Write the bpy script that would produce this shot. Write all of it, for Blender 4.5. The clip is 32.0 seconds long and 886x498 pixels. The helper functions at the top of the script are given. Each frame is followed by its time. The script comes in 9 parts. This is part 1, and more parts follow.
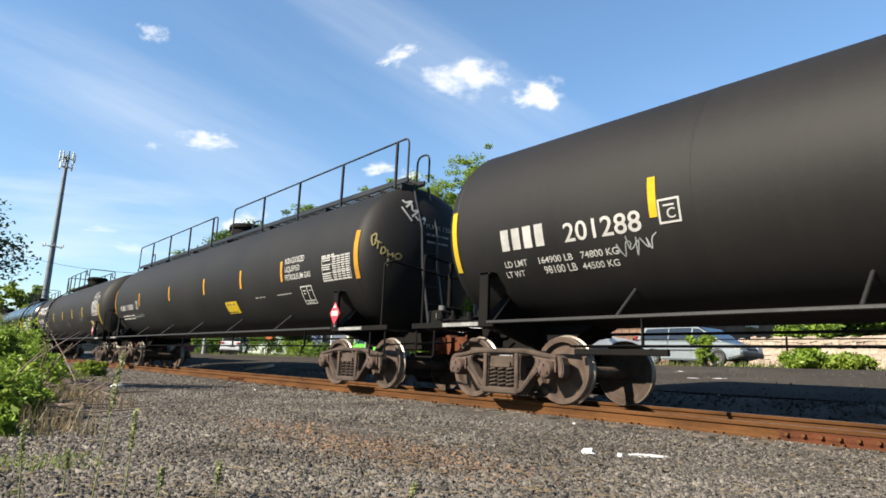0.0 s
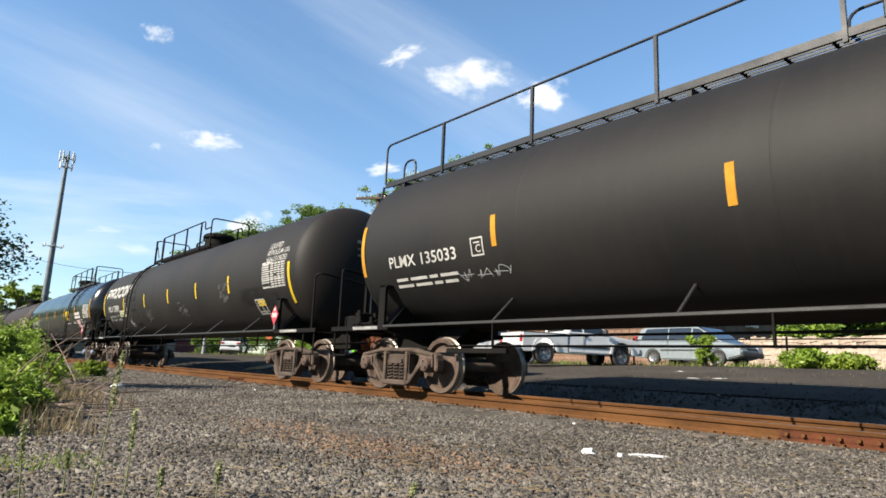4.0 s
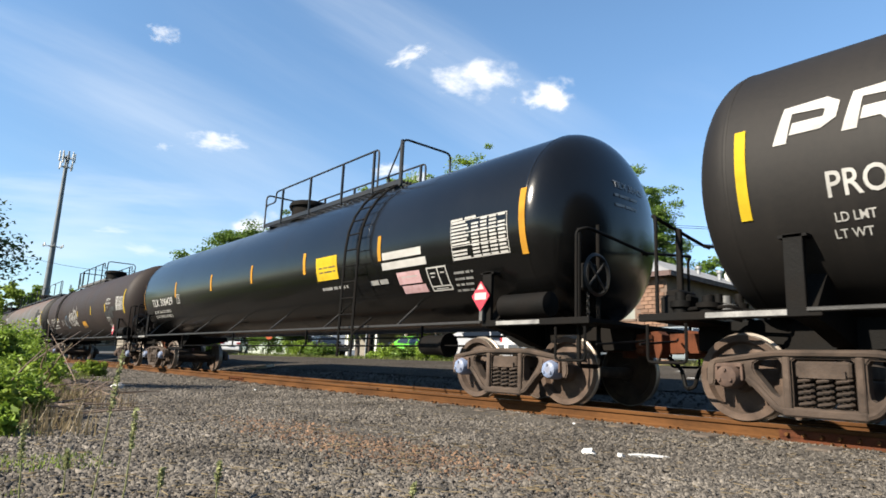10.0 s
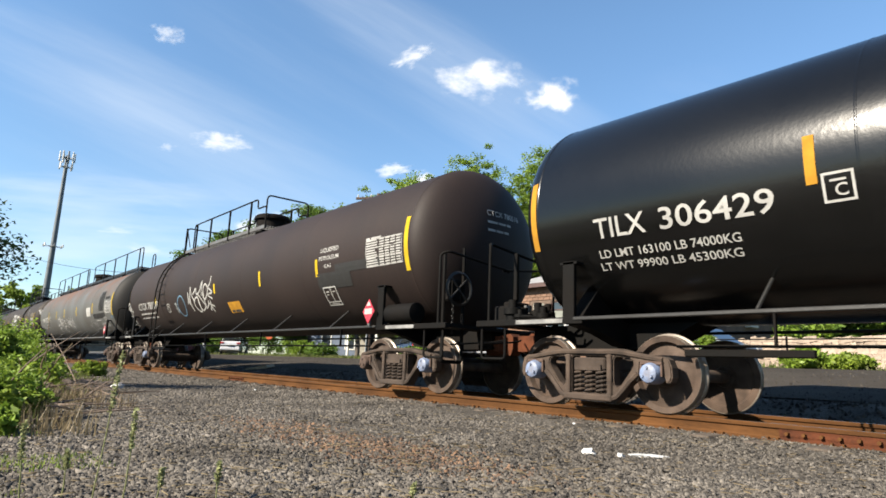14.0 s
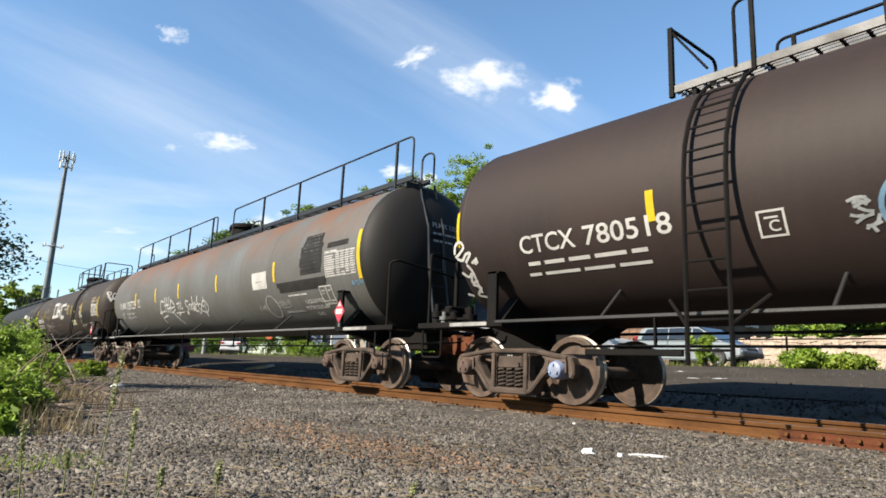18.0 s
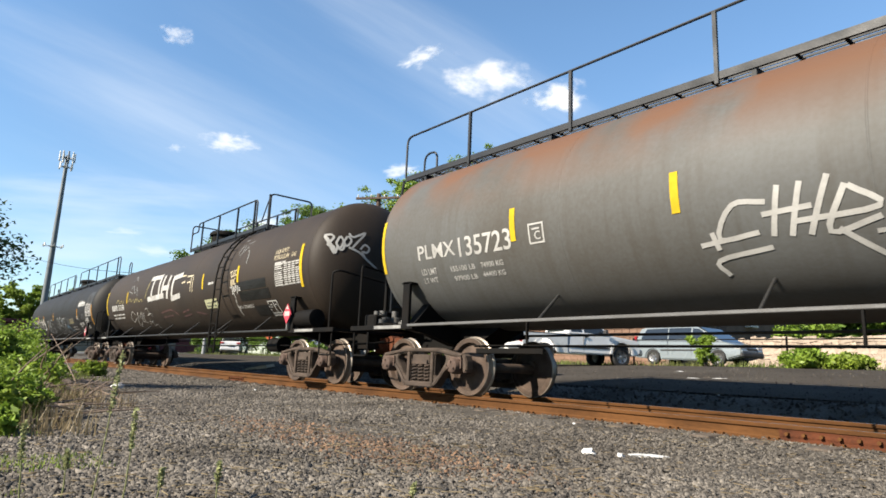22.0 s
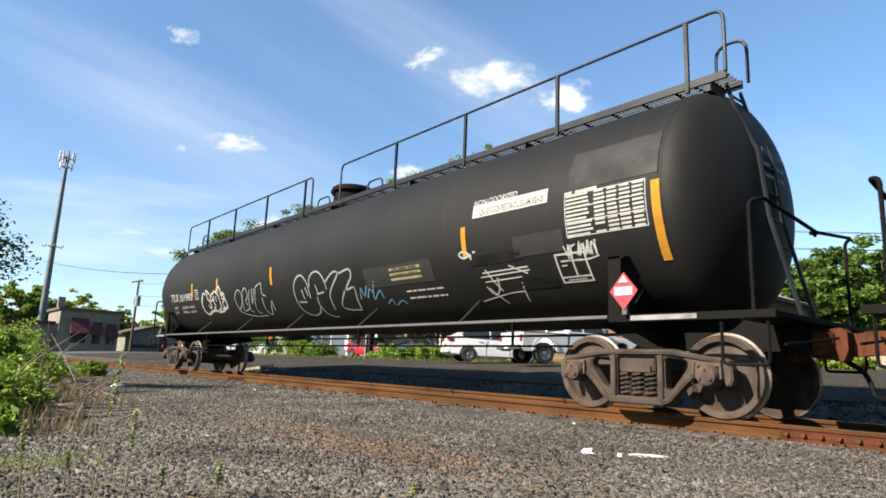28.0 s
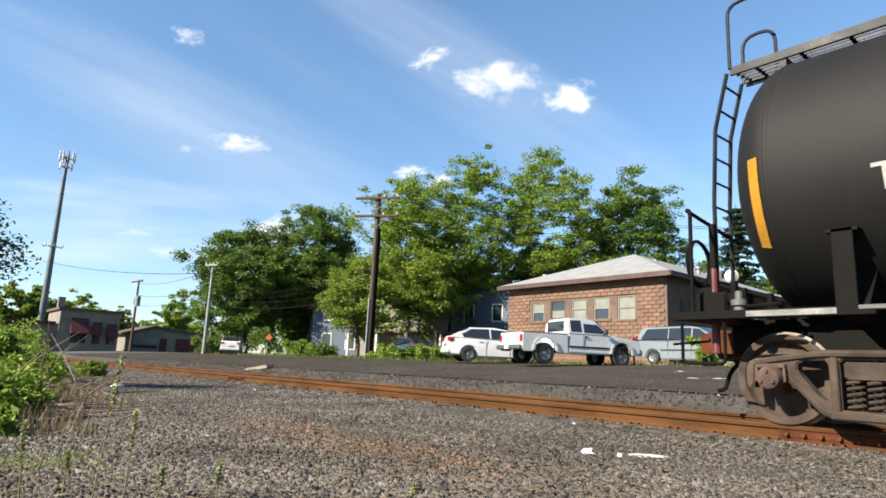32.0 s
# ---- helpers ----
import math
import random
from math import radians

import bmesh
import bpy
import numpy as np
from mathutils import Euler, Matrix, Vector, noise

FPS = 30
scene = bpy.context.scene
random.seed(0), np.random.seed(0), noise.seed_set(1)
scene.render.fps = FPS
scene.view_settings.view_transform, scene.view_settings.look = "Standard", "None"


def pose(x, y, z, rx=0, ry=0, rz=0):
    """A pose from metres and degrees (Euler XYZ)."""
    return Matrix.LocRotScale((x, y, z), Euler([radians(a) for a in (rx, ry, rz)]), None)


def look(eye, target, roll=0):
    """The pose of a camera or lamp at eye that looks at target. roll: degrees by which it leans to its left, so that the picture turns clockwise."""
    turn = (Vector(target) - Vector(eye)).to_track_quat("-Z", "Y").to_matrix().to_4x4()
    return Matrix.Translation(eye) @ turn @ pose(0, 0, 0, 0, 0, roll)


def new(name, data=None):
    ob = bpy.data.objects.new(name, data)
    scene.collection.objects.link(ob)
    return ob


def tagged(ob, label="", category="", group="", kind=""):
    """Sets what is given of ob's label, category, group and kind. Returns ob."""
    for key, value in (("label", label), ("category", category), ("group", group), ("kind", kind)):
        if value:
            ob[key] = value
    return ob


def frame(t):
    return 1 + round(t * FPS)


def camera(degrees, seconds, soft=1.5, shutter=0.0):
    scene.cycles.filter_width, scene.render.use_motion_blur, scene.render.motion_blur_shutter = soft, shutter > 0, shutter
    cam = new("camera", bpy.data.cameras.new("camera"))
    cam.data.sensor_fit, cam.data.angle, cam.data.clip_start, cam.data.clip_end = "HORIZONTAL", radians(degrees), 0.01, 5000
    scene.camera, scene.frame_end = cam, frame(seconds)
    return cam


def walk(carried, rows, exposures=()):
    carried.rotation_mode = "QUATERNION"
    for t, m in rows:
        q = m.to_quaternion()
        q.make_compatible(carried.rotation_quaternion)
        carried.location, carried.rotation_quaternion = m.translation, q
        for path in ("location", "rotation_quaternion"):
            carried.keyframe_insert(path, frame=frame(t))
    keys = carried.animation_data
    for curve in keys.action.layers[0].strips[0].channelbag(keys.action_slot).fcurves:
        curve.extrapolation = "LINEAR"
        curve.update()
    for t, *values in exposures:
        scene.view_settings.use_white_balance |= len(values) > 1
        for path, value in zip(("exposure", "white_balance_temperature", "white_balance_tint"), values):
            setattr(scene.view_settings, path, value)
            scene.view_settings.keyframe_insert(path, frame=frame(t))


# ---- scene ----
from mathutils import Quaternion

# the camera stands still beside the track, low over the gravel
cam = camera(70.93, 32.0, soft=1.65, shutter=0.06)
EYE = Vector((0, 0, 0.4264))
YAW, PITCH, ROLL = radians(39.99), radians(10.78), 2.40
AIM = Vector((-math.cos(YAW) * math.cos(PITCH), math.sin(YAW) * math.cos(PITCH), math.sin(PITCH)))
stand = look(EYE, EYE + AIM, ROLL)
walk(cam, [(0, stand), (32, stand)])

# ---- daylight: low afternoon sun behind the camera, from its left ----
SUN_DIR = Vector((-0.12, -0.825, 0.55)).normalized()
sun_data = bpy.data.lights.new("sun", "SUN")
sun_data.energy, sun_data.angle, sun_data.color = 5.0, radians(0.53), (1.0, 0.90, 0.75)
sun = new("sun", sun_data)
sun.matrix_world = look((0, -30, 40), Vector((0, -30, 40)) - SUN_DIR)

world = bpy.data.worlds.new("sky")
scene.world = world
world.use_nodes = True
wn = world.node_tree.nodes
sky = wn.new("ShaderNodeTexSky")
sky.sky_type, sky.sun_disc = "NISHITA", False
sky.sun_elevation = math.asin(SUN_DIR.z)
sky.sun_rotation = math.atan2(SUN_DIR.x, SUN_DIR.y)
sky.air_density, sky.dust_density, sky.ozone_density = 1.0, 0.15, 1.6
wn["Background"].inputs["Strength"].default_value = 0.065
tint = wn.new("ShaderNodeMix")
tint.data_type, tint.blend_type = "RGBA", "MULTIPLY"
tint.inputs["Factor"].default_value = 1.0
# clearer blue overhead, greyer haze towards the horizon
way = wn.new("ShaderNodeTexCoord")
height = wn.new("ShaderNodeSeparateXYZ")
haze = wn.new("ShaderNodeValToRGB")
haze.color_ramp.elements[0].position, haze.color_ramp.elements[0].color = 0.0, (0.76, 0.84, 0.90, 1)
haze.color_ramp.elements[1].position, haze.color_ramp.elements[1].color = 0.5, (0.92, 1.09, 1.15, 1)
world.node_tree.links.new(way.outputs["Generated"], height.inputs[0])
world.node_tree.links.new(height.outputs["Z"], haze.inputs[0])
world.node_tree.links.new(haze.outputs[0], tint.inputs["B"])
world.node_tree.links.new(sky.outputs[0], tint.inputs["A"])
world.node_tree.links.new(tint.outputs["Result"], wn["Background"].inputs[0])
scene.view_settings.exposure = 1.66


# ---- materials ----
def mat(name, base, rough=0.7, metal=0.0, dark=None, scale=8.0, fine=60.0, amount=0.5, bump=0.2, spec=0.5, grow=0.0, cell=False,
        stretch=(1, 1, 1), by_object=0.0, emit=0.0, coat=0.0, vary=1.0):
    """A painted or natural surface: base and a second colour mixed by noise at two scales, fine relief, varied gloss."""
    m = bpy.data.materials.new(name)
    m.use_nodes = True
    nt, L = m.node_tree, m.node_tree.links
    b = nt.nodes["Principled BSDF"]
    dark = dark or tuple(c * 0.6 for c in base)
    tc = nt.nodes.new("ShaderNodeTexCoord")
    mp = nt.nodes.new("ShaderNodeMapping")
    mp.inputs["Scale"].default_value = stretch
    L.new(tc.outputs["Object"], mp.inputs[0])
    n1 = nt.nodes.new("ShaderNodeTexNoise")
    n1.inputs["Scale"].default_value, n1.inputs["Detail"].default_value = scale, 6
    if cell:
        n2 = nt.nodes.new("ShaderNodeTexVoronoi")
    else:
        n2 = nt.nodes.new("ShaderNodeTexNoise")
        n2.inputs["Detail"].default_value = 3
    n2.inputs["Scale"].default_value = fine
    L.new(mp.outputs[0], n1.inputs["Vector"])
    L.new(mp.outputs[0], n2.inputs["Vector"])
    add = nt.nodes.new("ShaderNodeMath")
    add.operation = "MULTIPLY_ADD"
    add.inputs[1].default_value = 0.35
    L.new(n2.outputs[0], add.inputs[0])
    L.new(n1.outputs[0], add.inputs[2])
    ramp = nt.nodes.new("ShaderNodeValToRGB")
    ramp.color_ramp.elements[0].position, ramp.color_ramp.elements[1].position = 0.67 - 0.25 * amount - 0.08, 0.67 + 0.25 * amount
    ramp.color_ramp.elements[0].color, ramp.color_ramp.elements[1].color = (*dark, 1), (*base, 1)
    L.new(add.outputs[0], ramp.inputs[0])
    colour = ramp.outputs[0]
    if by_object:
        info = nt.nodes.new("ShaderNodeObjectInfo")
        hsv = nt.nodes.new("ShaderNodeHueSaturation")
        mr = nt.nodes.new("ShaderNodeMapRange")
        mr.inputs["To Min"].default_value, mr.inputs["To Max"].default_value = 1 - by_object, 1 + by_object
        L.new(info.outputs["Random"], mr.inputs[0])
        L.new(mr.outputs[0], hsv.inputs["Value"])
        L.new(colour, hsv.inputs["Color"])
        colour = hsv.outputs[0]
    if grow:
        geo = nt.nodes.new("ShaderNodeNewGeometry")
        hsv = nt.nodes.new("ShaderNodeHueSaturation")
        mr = nt.nodes.new("ShaderNodeMapRange")
        mr.inputs["To Min"].default_value, mr.inputs["To Max"].default_value = 1 - grow, 1 + grow
        L.new(geo.outputs["Random Per Island"], mr.inputs[0])
        L.new(mr.outputs[0], hsv.inputs["Value"])
        L.new(colour, hsv.inputs["Color"])
        colour = hsv.outputs[0]
    L.new(colour, b.inputs["Base Color"])
    b.inputs["Metallic"].default_value = metal
    b.inputs["Specular IOR Level"].default_value = spec
    b.inputs["Coat Weight"].default_value = coat
    b.inputs["Coat Roughness"].default_value = 0.08
    rr = nt.nodes.new("ShaderNodeMapRange")
    rr.inputs["From Min"].default_value, rr.inputs["From Max"].default_value = 0.3, 0.7
    rr.inputs["To Min"].default_value, rr.inputs["To Max"].default_value = min(1, rough + 0.12 * vary), max(0.03, rough - 0.1 * vary)
    L.new(n1.outputs[0], rr.inputs[0])
    L.new(rr.outputs[0], b.inputs["Roughness"])
    if emit:
        L.new(colour, b.inputs["Emission Color"])
        b.inputs["Emission Strength"].default_value = emit
    if bump:
        bp = nt.nodes.new("ShaderNodeBump")
        bp.inputs["Strength"].default_value, bp.inputs["Distance"].default_value = bump, 0.02
        L.new(n2.outputs[0], bp.inputs["Height"])
        L.new(bp.outputs[0], b.inputs["Normal"])
    return m


def leaf_mat(name, base, tip):
    m = mat(name, base, 0.55, dark=tip, scale=0.35, fine=3, amount=0.8, bump=0, spec=0.25, grow=0.3)
    nt, L = m.node_tree, m.node_tree.links
    b, out = nt.nodes["Principled BSDF"], nt.nodes["Material Output"]
    tr = nt.nodes.new("ShaderNodeBsdfTranslucent")
    mix = nt.nodes.new("ShaderNodeMixShader")
    mix.inputs[0].default_value = 0.4
    src = b.inputs["Base Color"].links[0].from_socket
    L.new(src, tr.inputs[0])
    L.new(b.outputs[0], mix.inputs[1])
    L.new(tr.outputs[0], mix.inputs[2])
    L.new(mix.outputs[0], out.inputs[0])
    return m


def glass_mat(name, tint=(0.02, 0.025, 0.03), rough=0.05):
    m = bpy.data.materials.new(name)
    m.use_nodes = True
    b = m.node_tree.nodes["Principled BSDF"]
    b.inputs["Base Color"].default_value = (*tint, 1)
    b.inputs["Roughness"].default_value = rough
    b.inputs["Specular IOR Level"].default_value = 0.8
    return m


def tank_mat(name, base, dust, rough=0.45, amount=0.4, rust=0.0, coat=0.0, streak=0.5, vary=0.3, spec=0.22):
    """Tank paint: colour with soft dusty patches, vertical run-down streaks and, where worn, rust along the upper shell."""
    m = mat(name, base, rough, dark=dust, scale=0.9, fine=35, amount=amount, bump=0.05, stretch=(0.6, 1, 0.5), coat=coat, spec=spec, vary=vary)
    nt, L = m.node_tree, m.node_tree.links
    b = nt.nodes["Principled BSDF"]
    src = b.inputs["Base Color"].links[0].from_socket
    tc = nt.nodes.new("ShaderNodeTexCoord")
    mp = nt.nodes.new("ShaderNodeMapping")
    mp.inputs["Scale"].default_value = (5.0, 0.3, 0.35)
    L.new(tc.outputs["Object"], mp.inputs[0])
    ns = nt.nodes.new("ShaderNodeTexNoise")
    ns.inputs["Scale"].default_value, ns.inputs["Detail"].default_value = 1.6, 8
    L.new(mp.outputs[0], ns.inputs["Vector"])
    rp = nt.nodes.new("ShaderNodeMapRange")
    rp.inputs["From Min"].default_value, rp.inputs["From Max"].default_value = 0.5, 0.75
    rp.inputs["To Max"].default_value = streak
    L.new(ns.outputs[0], rp.inputs[0])
    mx = nt.nodes.new("ShaderNodeMix")
    mx.data_type = "RGBA"
    mx.inputs["B"].default_value = (*dust, 1)
    L.new(rp.outputs[0], mx.inputs["Factor"])
    L.new(src, mx.inputs["A"])
    colour = mx.outputs["Result"]
    if rust:
        sx = nt.nodes.new("ShaderNodeSeparateXYZ")
        L.new(tc.outputs["Object"], sx.inputs[0])
        up = nt.nodes.new("ShaderNodeMapRange")
        up.inputs["From Min"].default_value, up.inputs["From Max"].default_value = 2.75, 3.55
        L.new(sx.outputs["Z"], up.inputs[0])
        nr = nt.nodes.new("ShaderNodeTexNoise")
        nr.inputs["Scale"].default_value, nr.inputs["Detail"].default_value = 0.8, 9
        L.new(tc.outputs["Object"], nr.inputs["Vector"])
        mu = nt.nodes.new("ShaderNodeMath")
        mu.operation = "MULTIPLY"
        L.new(up.outputs[0], mu.inputs[0])
        rr = nt.nodes.new("ShaderNodeMapRange")
        rr.inputs["From Min"].default_value, rr.inputs["From Max"].default_value = 0.36, 0.56
        L.new(nr.outputs[0], rr.inputs[0])
        L.new(rr.outputs[0], mu.inputs[1])
        mu2 = nt.nodes.new("ShaderNodeMath")
        mu2.operation = "MULTIPLY"
        mu2.inputs[1].default_value = rust
        L.new(mu.outputs[0], mu2.inputs[0])
        m2 = nt.nodes.new("ShaderNodeMix")
        m2.data_type = "RGBA"
        m2.inputs["B"].default_value = (0.084, 0.043, 0.024, 1)
        L.new(mu2.outputs[0], m2.inputs["Factor"])
        L.new(colour, m2.inputs["A"])
        colour = m2.outputs["Result"]
    L.new(colour, b.inputs["Base Color"])
    return m


GRAVEL = mat("gravel", (0.0760, 0.0685, 0.0590), 0.95, dark=(0.0320, 0.0280, 0.0240), scale=1.2, fine=28, amount=0.7, bump=0.9, cell=True, spec=0.1)
STONE = mat("ballast_stone", (0.1060, 0.0945, 0.0815), 0.9, dark=(0.0430, 0.0380, 0.0325), scale=0.9, fine=40, amount=0.7, bump=0.2, grow=0.5, spec=0.15)
# darker copy of the ballast; the train's shade is put into its colour
SHADED_BANK_STONE = mat("shaded_bank_stone", (0.0560, 0.0495, 0.0430), 0.95, dark=(0.0260, 0.0228, 0.0195), scale=0.9, fine=40, amount=0.7, bump=0.2, grow=0.5, spec=0.05)
LOT = mat("worn_asphalt", (0.0460, 0.0405, 0.0345), 0.97, dark=(0.0270, 0.0235, 0.0200), scale=0.5, fine=40, amount=0.8, bump=0.5, spec=0.05)
GRASS_GROUND = mat("grass_ground", (0.0451, 0.0652, 0.015), 0.9, dark=(0.0602, 0.0502, 0.0251), scale=0.4, fine=12, amount=0.7, bump=0.6)
RUST = mat("rusty_rail", (0.080, 0.0340, 0.0105), 0.88, dark=(0.030, 0.0140, 0.0060), scale=3, fine=50, amount=0.7, bump=0.25, stretch=(0.3, 1, 1), spec=0.12)
RAILTOP = mat("polished_rail", (0.176, 0.15, 0.13), 0.35, 0.8, dark=(0.11, 0.0752, 0.0552), scale=4, fine=80, bump=0.05)
TIE = mat("old_tie", (0.0652, 0.0502, 0.0376), 0.9, dark=(0.0301, 0.0226, 0.0176), scale=3, fine=40, bump=0.6, stretch=(6, 0.7, 2), by_object=0.3)
TRUCK_IRON = mat("dusty_cast_iron", (0.044, 0.0272, 0.0172), 0.88, dark=(0.013, 0.0086, 0.0060), scale=4, fine=50, amount=0.8, bump=0.3, by_object=0.2)
WHEEL_IRON = mat("wheel_iron", (0.050, 0.029, 0.0175), 0.85, dark=(0.015, 0.0095, 0.0066), scale=5, fine=60, amount=0.8, bump=0.2, by_object=0.15)
TREAD = mat("wheel_tread", (0.20, 0.175, 0.15), 0.45, 0.6, dark=(0.11, 0.085, 0.065), scale=4, fine=60, bump=0.05)
BLACK_IRON = mat("black_iron", (0.0020, 0.0019, 0.0018), 0.75, dark=(0.0056, 0.0044, 0.0036), scale=2, fine=40, bump=0.15, spec=0.1)
# lighter black iron; sun along the side rails' top is in the colour
SUNLIT_IRON = mat("sunlit_black_iron", (0.0150, 0.0145, 0.0140), 0.55, dark=(0.0060, 0.0056, 0.0052), scale=3, fine=40, bump=0.1, spec=0.4)
GREY_IRON = mat("grey_iron", (0.0652, 0.0652, 0.0652), 0.6, dark=(0.0401, 0.0376, 0.0351), scale=2, fine=40, bump=0.15)
BLUE_IRON = mat("dark_blue_iron", (0.00401, 0.00552, 0.00853), 0.55, dark=(0.00702, 0.00853, 0.0105), scale=2, fine=40, bump=0.1, spec=0.3)
RED_RUST = mat("red_rust_iron", (0.072, 0.022, 0.009), 0.9, dark=(0.026, 0.011, 0.0065), scale=4, fine=50, bump=0.3, spec=0.15)
BLUE_CAP = mat("blue_bearing_cap", (0.125, 0.171, 0.276), 0.5, dark=(0.1, 0.1, 0.12), scale=6, fine=50)
RUSTY_CAP = mat("rusty_bearing_cap", (0.0577, 0.0331, 0.0226), 0.85, dark=(0.0301, 0.0181, 0.0135), scale=6, fine=50)
WHITE = mat("white_lettering", (0.285, 0.280, 0.266), 0.6, dark=(0.190, 0.186, 0.176), scale=3, fine=50, amount=0.6, bump=0.03, spec=0.2)
SMEAR = mat("chalk_smear", (0.030, 0.029, 0.027), 0.8, dark=(0.012, 0.0115, 0.011), scale=5, fine=40, amount=0.8, bump=0.03)
FADED = mat("faded_white", (0.181, 0.178, 0.171), 0.7, dark=(0.0502, 0.0502, 0.0502), scale=5, fine=40, amount=0.8, bump=0.03)
CHALK = mat("chalk_grey_paint", (0.191, 0.201, 0.201), 0.7, dark=(0.0853, 0.0903, 0.0903), scale=4, fine=40, amount=0.8, bump=0.03)
BLUE_SPRAY = mat("blue_spray", (0.0652, 0.14, 0.211), 0.7, dark=(0.0351, 0.0652, 0.0953), scale=4, fine=40, amount=0.8, bump=0.03)
CREAM_PAINT = mat("cream_lettering", (0.301, 0.261, 0.181), 0.6, dark=(0.201, 0.166, 0.1), scale=3, fine=50, amount=0.6, bump=0.03)
GOLD = mat("tarnished_gold", (0.19, 0.165, 0.075), 0.7, dark=(0.10, 0.08, 0.035), scale=5, fine=40, amount=0.7, bump=0.03, spec=0.2)
YELLOW = mat("yellow_reflector", (0.32, 0.228, 0.008), 0.8, dark=(0.256, 0.176, 0.008), scale=4, fine=80, bump=0.03, spec=0.15)
ORANGE = mat("orange_reflector", (0.296, 0.148, 0.012), 0.8, dark=(0.224, 0.106, 0.012), scale=4, fine=80, bump=0.03, spec=0.15)
RED_SIGN = mat("red_placard", (0.311, 0.0176, 0.0351), 0.4, dark=(0.241, 0.015, 0.0251), scale=4, fine=60, bump=0.02)
PINK = mat("pink_sticker", (0.341, 0.226, 0.236), 0.5, dark=(0.251, 0.15, 0.15), scale=9, fine=60, bump=0.02)
CREAM = mat("cream_sticker", (0.249, 0.249, 0.153), 0.5, dark=(0.201, 0.201, 0.12), scale=9, fine=60, bump=0.02)
PATCH = mat("patch_paint", (0.00451, 0.00441, 0.00426), 0.5, dark=(0.01, 0.00953, 0.00903), scale=3, fine=30, amount=0.8, bump=0.03, spec=0.15)
PATCH_GREY = mat("grey_patch_paint", (0.0135, 0.0125, 0.0115), 0.7, dark=(0.0085, 0.0080, 0.0075), scale=3, fine=30, bump=0.03, spec=0.15)
LIGHT_PATCH = mat("light_patch_paint", (0.0125, 0.0120, 0.0115), 0.65, dark=(0.0092, 0.0088, 0.0084), scale=3, fine=30, bump=0.03, spec=0.3)
INK = mat("black_ink", (0.01, 0.01, 0.01), 0.6, dark=(0.0251, 0.0251, 0.0251), scale=9, fine=60, bump=0)
BARK = mat("bark", (0.0803, 0.0652, 0.0502), 0.9, dark=(0.0351, 0.0276, 0.0226), scale=4, fine=25, bump=0.8, stretch=(1, 1, 0.25))
POLEWOOD = mat("pole_wood", (0.0527, 0.0301, 0.0191), 0.85, dark=(0.0251, 0.015, 0.01), scale=3, fine=30, bump=0.5, stretch=(4, 4, 0.3))
GALV = mat("galvanised_steel", (0.211, 0.221, 0.226), 0.5, 0.4, dark=(0.14, 0.145, 0.15), scale=3, fine=40, bump=0.05)
LEAF_A = leaf_mat("leaves_bright", (0.160, 0.232, 0.0280), (0.104, 0.168, 0.0210))
LEAF_B = leaf_mat("leaves_dark", (0.100, 0.160, 0.0260), (0.062, 0.112, 0.0190))
LEAF_C = leaf_mat("needles", (0.0314, 0.0596, 0.0282), (0.0188, 0.0376, 0.0188))
LEAF_D = leaf_mat("leaves_yellow_green", (0.178, 0.236, 0.0300), (0.118, 0.172, 0.022))
GRASS = leaf_mat("grass_blades", (0.085, 0.117, 0.024), (0.106, 0.101, 0.0373))
DEADWOOD = mat("dead_wood", (0.150, 0.108, 0.080), 0.85, dark=(0.070, 0.048, 0.036), scale=5, fine=40, bump=0.3, by_object=0.35)
SOIL = mat("bare_soil", (0.085, 0.058, 0.040), 0.95, dark=(0.040, 0.027, 0.019), scale=6, fine=40, amount=0.8, bump=0.8)
SEED = leaf_mat("seed_heads", (0.26, 0.265, 0.13), (0.19, 0.21, 0.09))
STRAW = leaf_mat("dry_stalks", (0.188, 0.15, 0.0878), (0.107, 0.0752, 0.0439))


# ---- mesh helpers ----
def bm_box(bm, x0, x1, y0, y1, z0, z1, bevel=0.0):
    r = bmesh.ops.create_cube(bm, size=1)
    for v in r["verts"]:
        v.co = Vector(((x0 + x1) / 2 + v.co.x * (x1 - x0), (y0 + y1) / 2 + v.co.y * (y1 - y0), (z0 + z1) / 2 + v.co.z * (z1 - z0)))
    if bevel:
        es = list({e for v in r["verts"] for e in v.link_edges})
        bmesh.ops.bevel(bm, geom=es, offset=bevel, segments=1, affect="EDGES")
    return bm


def box(x0, x1, y0, y1, z0, z1, bevel=0.0):
    return bm_box(bmesh.new(), x0, x1, y0, y1, z0, z1, bevel)


def bm_tube(bm, pts, r, n=8, r_end=None, caps=True):
    """A round bar along the points."""
    pts = [Vector(p) for p in pts]
    rings, side = [], None
    for i, p in enumerate(pts):
        d = (pts[min(i + 1, len(pts) - 1)] - pts[max(i - 1, 0)]).normalized()
        if side is None:
            side = d.orthogonal().normalized()
        side = (side - d * side.dot(d)).normalized()
        up = d.cross(side)
        k = r if r_end is None else r + (r_end - r) * i / max(1, len(pts) - 1)
        rings.append([bm.verts.new(p + (side * math.cos(a) + up * math.sin(a)) * k) for a in (2 * math.pi * j / n for j in range(n))])
    for a, b in zip(rings, rings[1:]):
        for j in range(n):
            bm.faces.new((a[j], a[(j + 1) % n], b[(j + 1) % n], b[j]))
    if caps:
        bm.faces.new(rings[0][::-1])
        bm.faces.new(rings[-1])
    return bm


def tube(pts, r, n=8, r_end=None):
    return bm_tube(bmesh.new(), pts, r, n, r_end)


